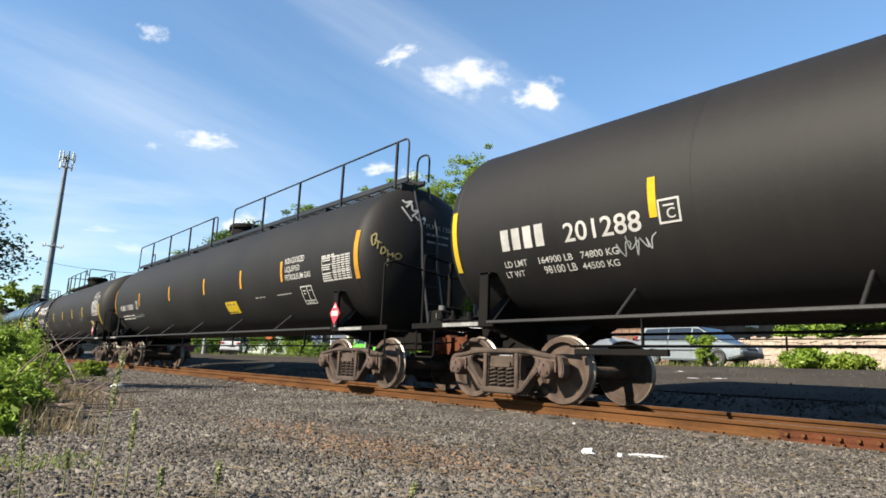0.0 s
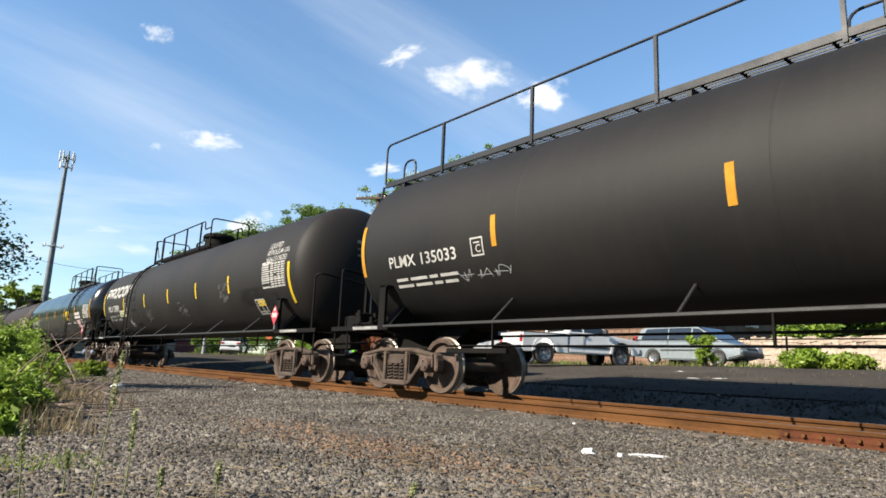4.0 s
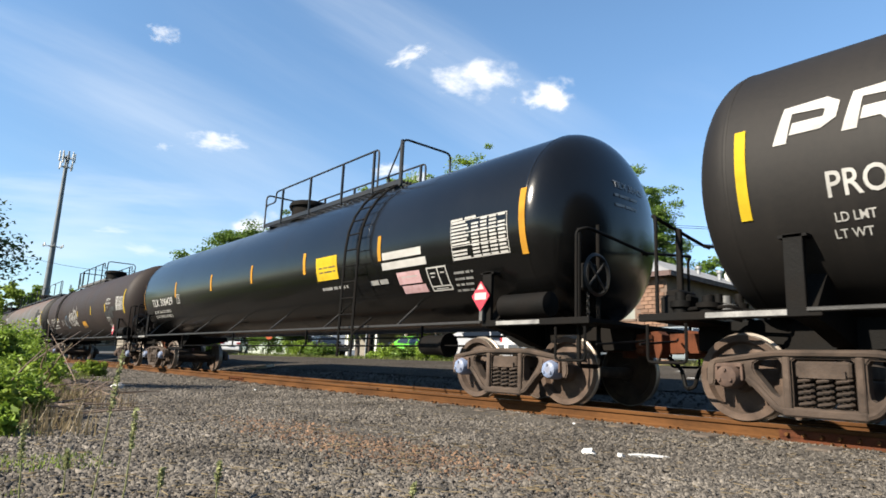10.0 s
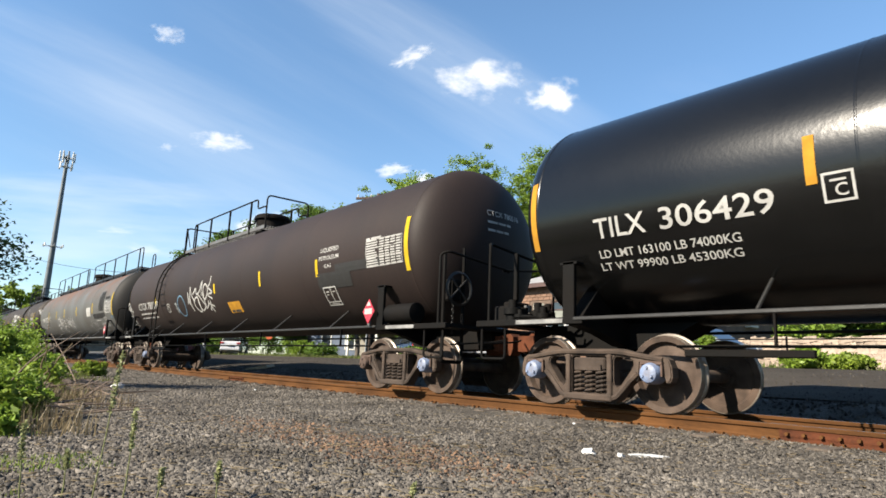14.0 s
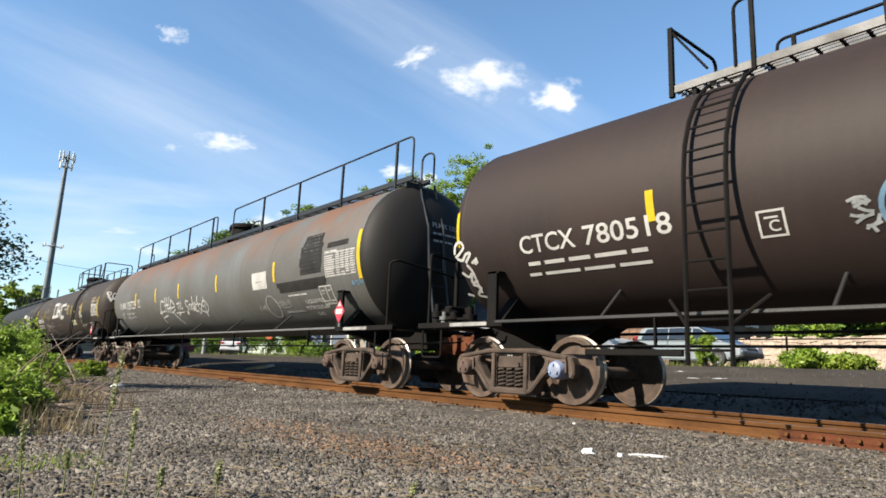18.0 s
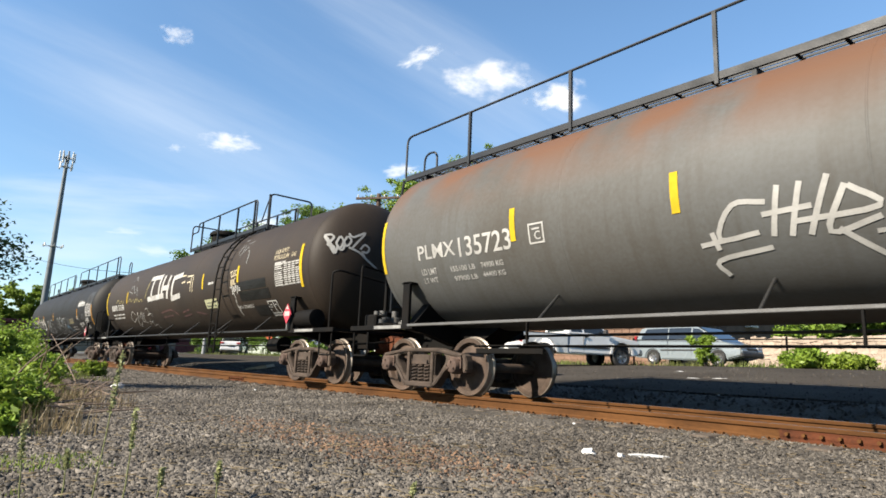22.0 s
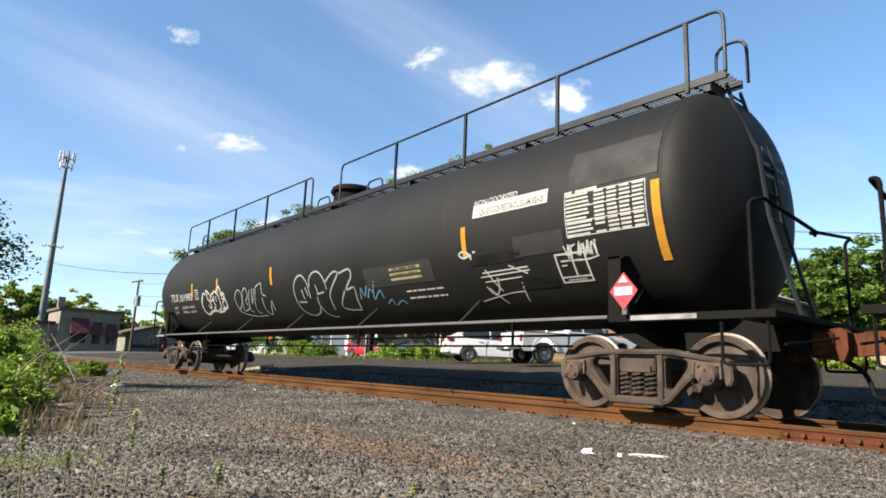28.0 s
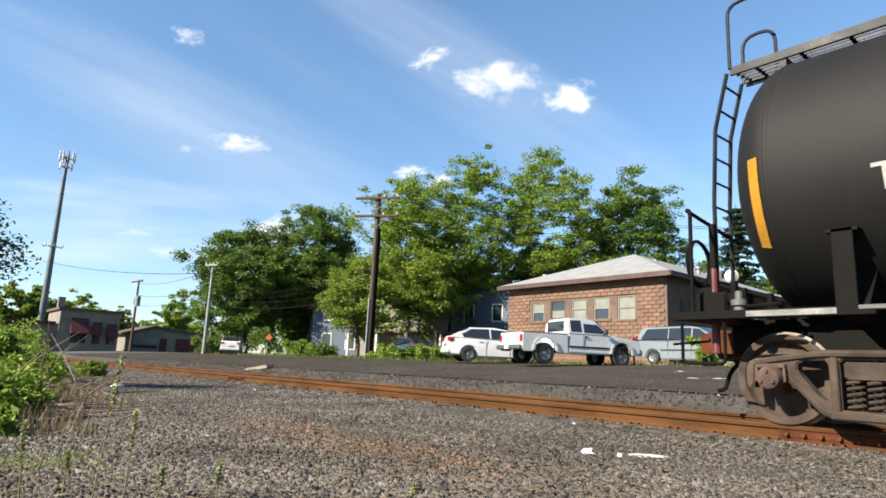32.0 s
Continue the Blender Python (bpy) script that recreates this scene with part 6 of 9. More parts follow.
mark(tank, "graffiti", strokes((((0.04, 0.78), (0.4, 0.99), (0.55, 0.92), (0.11, 0.49), (0.0, 0.06)), ((0.59, 0.94), (0.96, 1.0), (0.99, 0.82), (0.72, 0.55), (1.0, 0.58), (0.95, 0.31), (0.89, 0.03)), ((0.66, 0.53), (0.34, 0.17), (0.5, 0.03), (0.9, 0.0))), 1.07, 0.87, 0.04), 1.4, 1.48, CHALK, label="outlined pale sprayed letters")
reflectors(tank, (-6.31, -4.32, -0.96), 2.16, 0.42, ORANGE)
reflectors(tank, (5.75,), 2.10, 0.46, ORANGE)
mark(tank, "lettering", flat_text("TILX", 0.24, 0.005, 1.0, 0.71), -8.26, 2.12, WHITE)
mark(tank, "lettering", flat_text("301992", 0.21, 0.005, 1.0, 1.11), -7.46, 2.1, WHITE)
letter_square(tank, -6.09, 2.1, 0.35, WHITE)
mark(tank, "lettering", flat_text("LD LMT", 0.08, 0.006, 1.0, 0.4), -8.17, 1.9, WHITE)
mark(tank, "lettering", flat_text("162400LB", 0.08, 0.006, 1.0, 0.53), -7.42, 1.88, WHITE)
mark(tank, "lettering", flat_text("74100KG", 0.07, 0.006, 1.0, 0.45), -6.77, 1.88, WHITE)
mark(tank, "lettering", flat_text("LT WT", 0.08, 0.006, 1.0, 0.36), -8.21, 1.76, WHITE)
mark(tank, "lettering", flat_text("99900LB", 0.07, 0.006, 1.0, 0.52), -7.46, 1.76, WHITE)
mark(tank, "lettering", flat_text("45200KG", 0.07, 0.006, 1.0, 0.47), -6.81, 1.75, WHITE)
head_marks(car, half, FADED, 15, "TILX 301992")


# ---- beyond the track: street, vehicles, buildings, poles ----
BRICK = mat("brick", (0.132, 0.074, 0.046), 0.85, dark=(0.094, 0.052, 0.033), scale=2, fine=30, bump=0.3, by_object=0.22)
MORTAR = mat("mortar", (0.098, 0.066, 0.048), 0.9, dark=(0.070, 0.048, 0.036), scale=2, fine=40, bump=0.3)
ROOF_GREY = mat("pale_roof", (0.2, 0.2, 0.2), 0.8, dark=(0.152, 0.152, 0.152), scale=1.5, fine=20, bump=0.3)
ROOF_BROWN = mat("brown_roof", (0.0803, 0.0552, 0.0451), 0.85, dark=(0.0552, 0.0401, 0.0326), scale=1, fine=15, bump=0.3)
FASCIA = mat("brown_fascia", (0.0502, 0.0226, 0.0176), 0.6, scale=3, fine=40)
WINDOW = glass_mat("window_glass")
BOARD = mat("window_board", (0.145, 0.153, 0.133), 0.6, dark=(0.104, 0.112, 0.096), scale=2, fine=30, bump=0.1)
STUCCO = mat("beige_stucco", (0.161, 0.145, 0.124), 0.85, dark=(0.12, 0.108, 0.092), scale=1, fine=20)
MAROON = mat("maroon_awning", (0.0652, 0.00602, 0.00903), 0.7, scale=3, fine=30)
BLUE_SIDING = mat("blue_grey_siding", (0.0642, 0.084, 0.12), 0.7, dark=(0.0482, 0.0642, 0.096), scale=2, fine=20, stretch=(1, 1, 8))
CREAM_SIDING = mat("cream_siding", (0.169, 0.153, 0.124), 0.7, dark=(0.129, 0.116, 0.096), scale=2, fine=20, stretch=(1, 1, 8))
TRIM = mat("white_trim", (0.5, 0.5, 0.48), 0.6, scale=3, fine=30)
STONE_WALL = mat("pale_stone", (0.288, 0.232, 0.18), 0.9, dark=(0.176, 0.132, 0.1), scale=2.5, fine=14, amount=0.7, bump=0.6, by_object=0.2)
ASPHALT = mat("street_asphalt", (0.0502, 0.0492, 0.0477), 0.9, dark=(0.0351, 0.0341, 0.0331), scale=0.6, fine=30, bump=0.4)
TYRE = mat("tyre_rubber", (0.00903, 0.00903, 0.00903), 0.8, scale=6, fine=40, bump=0.2)
ALLOY = mat("alloy_rim", (0.226, 0.226, 0.231), 0.35, 0.8, scale=6, fine=60, bump=0.03)
CARGLASS = glass_mat("car_glass", (0.012, 0.014, 0.016), 0.04)
PLASTIC = mat("dark_plastic", (0.015, 0.015, 0.0155), 0.6, scale=5, fine=50, bump=0.1)
RED_LENS = mat("red_lens", (0.226, 0.01, 0.015), 0.2, scale=5, fine=50, bump=0)
CLEAR_LENS = mat("clear_lens", (0.301, 0.301, 0.301), 0.15, scale=5, fine=50, bump=0)


def car_paint(name, base):
    return mat(name, base, 0.3, dark=tuple(c * 0.88 for c in base), scale=1.5, fine=60, amount=0.5, bump=0.02, coat=0.6)


def street_strip():
    xs = np.arange(-130, 40, 2.5)
    ys = (24.0, 25.6, 27.1)
    verts = [(x, y, ground_z(x, y) + 0.03) for y in ys for x in xs]
    nx = len(xs)
    faces = [(j * nx + i, j * nx + i + 1, (j + 1) * nx + i + 1, (j + 1) * nx + i) for j in range(2) for i in range(nx - 1)]
    structure("road", raw_mesh("road", verts, faces, ASPHALT, True), "grey asphalt street behind the lot", "road")
    xs = np.arange(-84, -66, 2.0)
    ys = np.arange(-6, 24, 1.5)
    verts = [(x, y, ground_z(x, y) + (0.035 if abs(y - YC) > 2.6 else 0.06)) for y in ys for x in xs]
    nx = len(xs)
    faces = [(j * nx + i, j * nx + i + 1, (j + 1) * nx + i + 1, (j + 1) * nx + i) for j in range(len(ys) - 1) if not 6.0 < ys[j] < 9.0 for i in range(nx - 1)]
    structure("road", raw_mesh("crossing_road", verts, faces, ASPHALT, True), "road that crosses the track", "road")


street_strip()


def wheel_part(car, x, y, r, w, rim=ALLOY):
    s = -1 if y < 0 else 1
    t = part("wheel", lathe([(-w / 2, r * 0.62), (-w / 2, r * 0.92), (-w / 2 + 0.03, r), (w / 2 - 0.03, r), (w / 2, r * 0.92), (w / 2, r * 0.62)], "y", 24, (0, 0, 0), False), TYRE, car, smooth=True, at=pose(x, y, r))
    bm = lathe([(s * w * 0.30, r * 0.64), (s * w * 0.42, r * 0.62), (s * w * 0.36, r * 0.52), (s * w * 0.30, r * 0.2), (s * w * 0.40, r * 0.14), (s * w * 0.40, 0.01)], "y", 20)
    part("rim", bm, rim, t, smooth=True)
    for i in range(5):
        a = 2 * math.pi * i / 5
        part("spoke_gap", prism([(r * 0.5 * math.cos(a - 0.22), r * 0.5 * math.sin(a - 0.22)), (r * 0.5 * math.cos(a + 0.22), r * 0.5 * math.sin(a + 0.22)), (r * 0.24 * math.cos(a), r * 0.24 * math.sin(a))], s * w * 0.36, s * w * 0.415), PLASTIC, t)
    return t


def shell(outline, half_w, tuck, cuts=()):
    """A car body from its side outline: full width at the waist, tucked in towards roof and sill."""
    bm = prism(outline, -half_w, half_w)
    zs = [p[1] for p in outline]
    z0, z1 = min(zs), max(zs)
    for v in bm.verts:
        k = (v.co.z - z0) / (z1 - z0)
        v.co.y *= 1 - tuck(k, v.co)
    es = [e for e in bm.edges if abs(e.verts[0].co.y) > half_w * 0.5 and abs(e.verts[1].co.y) > half_w * 0.5 and e.verts[0].co.y * e.verts[1].co.y > 0 and e.is_boundary is False and len(e.link_faces) == 2 and e.calc_face_angle(0) > 0.8]
    bmesh.ops.bevel(bm, geom=es, offset=0.045, segments=2, affect="EDGES")
    return bm


def arch(x, r, z, n=7):
    return [(x + r * math.cos(a), z + r * math.sin(a)) for a in (math.pi * (1 - i / (n - 1)) for i in range(n))]


def side_glass(car, pts, half_w, tilt, m=CARGLASS):
    """A window pane on both sides, following the tumblehome."""
    for s in (-1, 1):
        z0 = min(p[1] for p in pts)
        bm = prism(pts, -0.006, 0.006)
        for v in bm.verts:
            v.co.y = s * (half_w - (v.co.z - z0) * tilt) + v.co.y
        part("side_window", bm, m, car)


def hatchback(label, paint, at, category="car"):
    """Compact five-door car; nose to +x, origin on the ground under its middle."""
    car = thing("hatchback_car", label, category, at)
    w = 0.87
    under = arch(-1.32, 0.36, 0.32)[::-1] + []
    body = [(2.2, 0.35), (2.22, 0.55), (2.05, 0.74), (1.25, 0.92), (-1.7, 1.0), (-2.12, 0.98), (-2.2, 0.6), (-2.12, 0.3)]
    body += [(-1.32 - 0.38, 0.25)] + arch(-1.32, 0.36, 0.3) + [(-1.32 + 0.38, 0.22), (1.31 - 0.38, 0.22)] + arch(1.31, 0.36, 0.3) + [(1.31 + 0.38, 0.25)]
    part("body", shell(body, w, lambda k, c: 0.05 * max(0, 0.4 - k) + 0.03 * k + (0.10 if abs(c.x) > 2.0 else 0)), paint, car, smooth=True)
    cabin = [(1.2, 0.90), (0.42, 1.38), (-0.2, 1.47), (-1.3, 1.44), (-2.0, 1.1), (-2.1, 0.97)]
    part("cabin", shell(cabin, w - 0.04, lambda k, c: 0.22 * k), paint, car, smooth=True)
    side_glass(car, [(1.0, 0.99), (0.42, 1.34), (-0.35, 1.40), (-0.35, 0.99)], w - 0.055, 0.36)
    side_glass(car, [(-0.42, 0.99), (-0.42, 1.40), (-1.2, 1.38), (-1.62, 1.16), (-1.55, 1.03)], w - 0.055, 0.36)
    part("windscreen", prism([(1.18, 0.935), (0.44, 1.395), (0.40, 1.385), (1.1, 0.935)], -w + 0.18, w - 0.18), CARGLASS, car)
    part("rear_window", prism([(-1.36, 1.435), (-2.02, 1.09), (-1.96, 1.08), (-1.32, 1.42)], -w + 0.2, w - 0.2), CARGLASS, car)
    for y in (-0.66, 0.66):
        part("tail_lamp", box(-2.19, -1.98, y - 0.16, y + 0.16, 0.84, 1.0, 0.03), RED_LENS, car)
        part("headlamp", box(1.85, 2.12, y - 0.17, y + 0.17, 0.62, 0.76, 0.03), CLEAR_LENS, car)
        part("mirror", box(0.72, 0.86, y * 1.42 - 0.07, y * 1.42 + 0.07, 0.98, 1.1, 0.03), paint, car)
    for x in (0.2, -0.85):
        for s in (-1, 1):
            part("door_handle", box(x - 0.09, x + 0.09, s * w - 0.012, s * w + 0.014, 0.86, 0.89), paint, car)
            part("door_seam", box(x + 0.28, x + 0.29, s * w * 0.985 - 0.012, s * w * 0.985 + 0.003, 0.3, 0.97), PLASTIC, car)
    part("rear_bumper", box(-2.25, -2.05, -0.78, 0.78, 0.34, 0.56, 0.04), paint, car)
    part("number_plate", box(-2.262, -2.25, -0.26, 0.26, 0.68, 0.80), TRIM, car)
    for x in (-1.32, 1.31):
        for y in (-0.78, 0.78):
            wheel_part(car, x, y, 0.315, 0.2)
    return car


def pickup(label, paint, at):
    """Extended-cab pickup with flared arches; nose to +x."""
    car = thing("pickup_truck", label, "pickup truck", at)
    w = 0.86
    body = [(2.45, 0.48), (2.5, 0.72), (2.42, 0.98), (1.35, 1.10), (0.62, 1.12), (-0.62, 1.12), (-0.62, 0.42)]
    low = [(-0.62, 0.42), (1.62 - 0.5, 0.42)] + arch(1.62, 0.45, 0.46) + [(1.62 + 0.48, 0.42)]
    part("body", shell(body[:-1] + low, w, lambda k, c: 0.04 * k), paint, car, smooth=True)
    cab = [(1.28, 1.08), (0.62, 1.60), (0.2, 1.68), (-0.48, 1.66), (-0.62, 1.5), (-0.62, 1.08)]
    part("cab", shell(cab, w - 0.03, lambda k, c: 0.17 * k), paint, car, smooth=True)
    side_glass(car, [(1.05, 1.16), (0.58, 1.55), (0.06, 1.60), (0.06, 1.16)], w - 0.05, 0.25)
    side_glass(car, [(-0.04, 1.18), (-0.04, 1.60), (-0.48, 1.58), (-0.48, 1.18)], w - 0.05, 0.25)
    part("windscreen", prism([(1.26, 1.11), (0.64, 1.60), (0.60, 1.58), (1.18, 1.11)], -w + 0.14, w - 0.14), CARGLASS, car)
    part("rear_window", box(-0.64, -0.61, -0.55, 0.55, 1.2, 1.56), CARGLASS, car)
    # load bed with walls
    bed = [(-0.66, 1.06), (-2.42, 1.06), (-2.46, 0.5), (-2.4, 0.42)] + [(-1.57 - 0.5, 0.42)] + arch(-1.57, 0.45, 0.46) + [(-1.57 + 0.5, 0.42), (-0.66, 0.42)]
    b = prism(bed, -w, -w + 0.09)
    bm_prism(b, bed, w - 0.09, w)
    bm_box(b, -2.46, -2.38, -w + 0.09, w - 0.09, 0.46, 1.06)
    bm_box(b, -0.74, -0.66, -w + 0.09, w - 0.09, 0.5, 1.06)
    bm_box(b, -2.38, -0.74, -w + 0.09, w - 0.09, 0.5, 0.58)
    part("load_bed", b, paint, car)
    part("bed_rail", box(-2.44, -0.68, -w - 0.005, -w + 0.095, 1.06, 1.085), PLASTIC, car)
    part("bed_rail", box(-2.44, -0.68, w - 0.095, w + 0.005, 1.06, 1.085), PLASTIC, car)
    part("rear_bumper", box(-2.62, -2.46, -0.84, 0.84, 0.46, 0.62, 0.03), ALLOY, car, "bright step bumper")
    part("front_bumper", box(2.42, 2.6, -0.84, 0.84, 0.45, 0.66, 0.04), ALLOY, car)
    part("number_plate", box(-2.632, -2.62, -0.15, 0.15, 0.48, 0.6), TRIM, car)
    for s in (-1, 1):
        part("tail_lamp", box(-2.475, -2.40, s * 0.74 - 0.09, s * 0.74 + 0.09, 0.72, 0.98, 0.02), RED_LENS, car)
        part("headlamp", box(2.34, 2.5, s * 0.62 - 0.17, s * 0.62 + 0.17, 0.72, 0.9, 0.03), CLEAR_LENS, car)
        part("mirror", box(0.78, 0.92, s * 0.98 - 0.09, s * 0.98 + 0.09, 1.12, 1.3, 0.03), PLASTIC, car)
        part("door_handle", box(0.05, 0.2, s * w - 0.012, s * w + 0.014, 1.0, 1.04), PLASTIC, car)
        part("door_seam", box(0.005, 0.015, s * w * 0.985 - 0.012, s * w * 0.985 + 0.003, 0.5, 1.1), PLASTIC, car)
        part("side_moulding", box(-0.6, 1.1, s * w - 0.01, s * w + 0.012, 0.62, 0.68), PLASTIC, car)
        for x in (-1.57, 1.62):
            fl = [(x + 0.52 * math.cos(a), 0.46 + 0.52 * math.sin(a)) for a in (math.pi * (1 - i / 8) for i in range(9))]
            fl += [(x + 0.43 * math.cos(a), 0.46 + 0.43 * math.sin(a)) for a in (math.pi * i / 8 for i in range(9))]
            part("wheel_flare", prism(fl, s * w - 0.02, s * (w + 0.05)), paint, car)
            wheel_part(car, x, s * 0.76, 0.37, 0.24)
    return car


def minivan(label, paint, at):
    """Seven-seat minivan; nose to +x."""
    car = thing("minivan", label, "van", at)
    w = 0.95
    body = [(2.5, 0.42), (2.54, 0.62), (2.42, 0.80), (1.75, 0.98), (-2.2, 1.08), (-2.46, 1.0), (-2.5, 0.5), (-2.42, 0.3)]
    body += [(-1.5 - 0.4, 0.26)] + arch(-1.5, 0.37, 0.3) + [(-1.5 + 0.4, 0.22), (1.55 - 0.4, 0.22)] + arch(1.55, 0.37, 0.3) + [(1.55 + 0.4, 0.26)]
    part("body", shell(body, w, lambda k, c: 0.04 * k + (0.08 if c.x > 2.2 else 0)), paint, car, smooth=True)
    cabin = [(1.75, 0.96), (0.72, 1.58), (0.3, 1.65), (-1.9, 1.65), (-2.2, 1.57), (-2.46, 1.0)]
    part("cabin", shell(cabin, w - 0.03, lambda k, c: 0.15 * k), paint, car, smooth=True)
    side_glass(car, [(1.35, 1.10), (0.72, 1.52), (0.42, 1.56), (0.42, 1.10)], w - 0.055, 0.2)
    side_glass(car, [(0.34, 1.10), (0.34, 1.58), (-0.72, 1.58), (-0.72, 1.10)], w - 0.055, 0.2)
    side_glass(car, [(-0.78, 1.10), (-0.78, 1.58), (-1.85, 1.56), (-2.12, 1.18), (-2.1, 1.10)], w - 0.055, 0.2)
    part("windscreen", prism([(1.72, 0.99), (0.76, 1.60), (0.70, 1.58), (1.62, 0.99)], -w + 0.17, w - 0.17), CARGLASS, car)
    part("rear_window", prism([(-2.22, 1.55), (-2.44, 1.1), (-2.40, 1.1), (-2.18, 1.55)], -w + 0.2, w - 0.2), CARGLASS, car)
    for s in (-1, 1):
        part("headlamp", box(2.2, 2.5, s * 0.68 - 0.2, s * 0.68 + 0.2, 0.66, 0.80, 0.03), CLEAR_LENS, car)
        part("tail_lamp", box(-2.50, -2.36, s * 0.86 - 0.07, s * 0.86 + 0.07, 0.8, 1.25, 0.02), RED_LENS, car)
        part("mirror", box(1.12, 1.28, s * 1.05 - 0.09, s * 1.05 + 0.09, 1.02, 1.16, 0.03), paint, car)
        part("roof_rail", box(-1.7, 0.2, s * 0.72 - 0.02, s * 0.72 + 0.02, 1.65, 1.68), PLASTIC, car)
        part("side_moulding", box(-1.1, 1.15, s * w - 0.01, s * w + 0.012, 0.60, 0.66), PLASTIC, car)
        for x in (0.38, -0.75):
            part("door_seam", box(x, x + 0.01, s * w * 0.98 - 0.012, s * w * 0.98 + 0.004, 0.32, 1.08), PLASTIC, car)
        for x in (-1.5, 1.55):
            wheel_part(car, x, s * 0.84, 0.33, 0.2)
    part("front_bumper", box(2.4, 2.58, -0.86, 0.86, 0.36, 0.56, 0.05), PLASTIC, car)
    part("grille", box(2.46, 2.53, -0.4, 0.4, 0.62, 0.74, 0.02), PLASTIC, car)
    return car


def on_ground(x, y, rz):
    return pose(x, y, ground_z(x, y) + 0.03, 0, 0, rz)


WHITE_PAINT, SILVER_PAINT = car_paint("white_car_paint", (0.46, 0.46, 0.46)), car_paint("silver_white_paint", (0.43, 0.435, 0.44))
hatchback("white five-door hatchback parked on the lot's edge", WHITE_PAINT, on_ground(-19.55, 19.55, 60))
pickup("white extended-cab pickup with silver sides parked on the lot", SILVER_PAINT, on_ground(-14.6, 18.55, 71))
minivan("pale blue-silver minivan parked behind the weeds", car_paint("pale_blue_paint", (0.125, 0.145, 0.155)), on_ground(-12.7, 24.1, -4) @ Matrix.Scale(0.92, 4))
hatchback("dark blue car parked under the trees", car_paint("dark_blue_paint", (0.015, 0.0251, 0.0502)), on_ground(-35.5, 26.8, 175))
hatchback("silver car parked by the crossing", SILVER_PAINT, on_ground(-53.5, 21.6, 150))
GREEN_CAR = hatchback("bright lime green car on the street", car_paint("lime_paint", (0.0803, 0.311, 0.01)), on_ground(-38, 24, 0))
BLACK_CAR = pickup("black pickup on the street", car_paint("black_paint", (0.00602, 0.00652, 0.00803)), on_ground(-60, 24, 0))
WHITE_CAR = minivan("white van driving along the street", WHITE_PAINT, on_ground(-60, 23.4, 0))
RED_CAR = hatchback("red car driving along the street", car_paint("red_paint", (0.226, 0.00752, 0.01)), on_ground(-60, 23.4, 0))


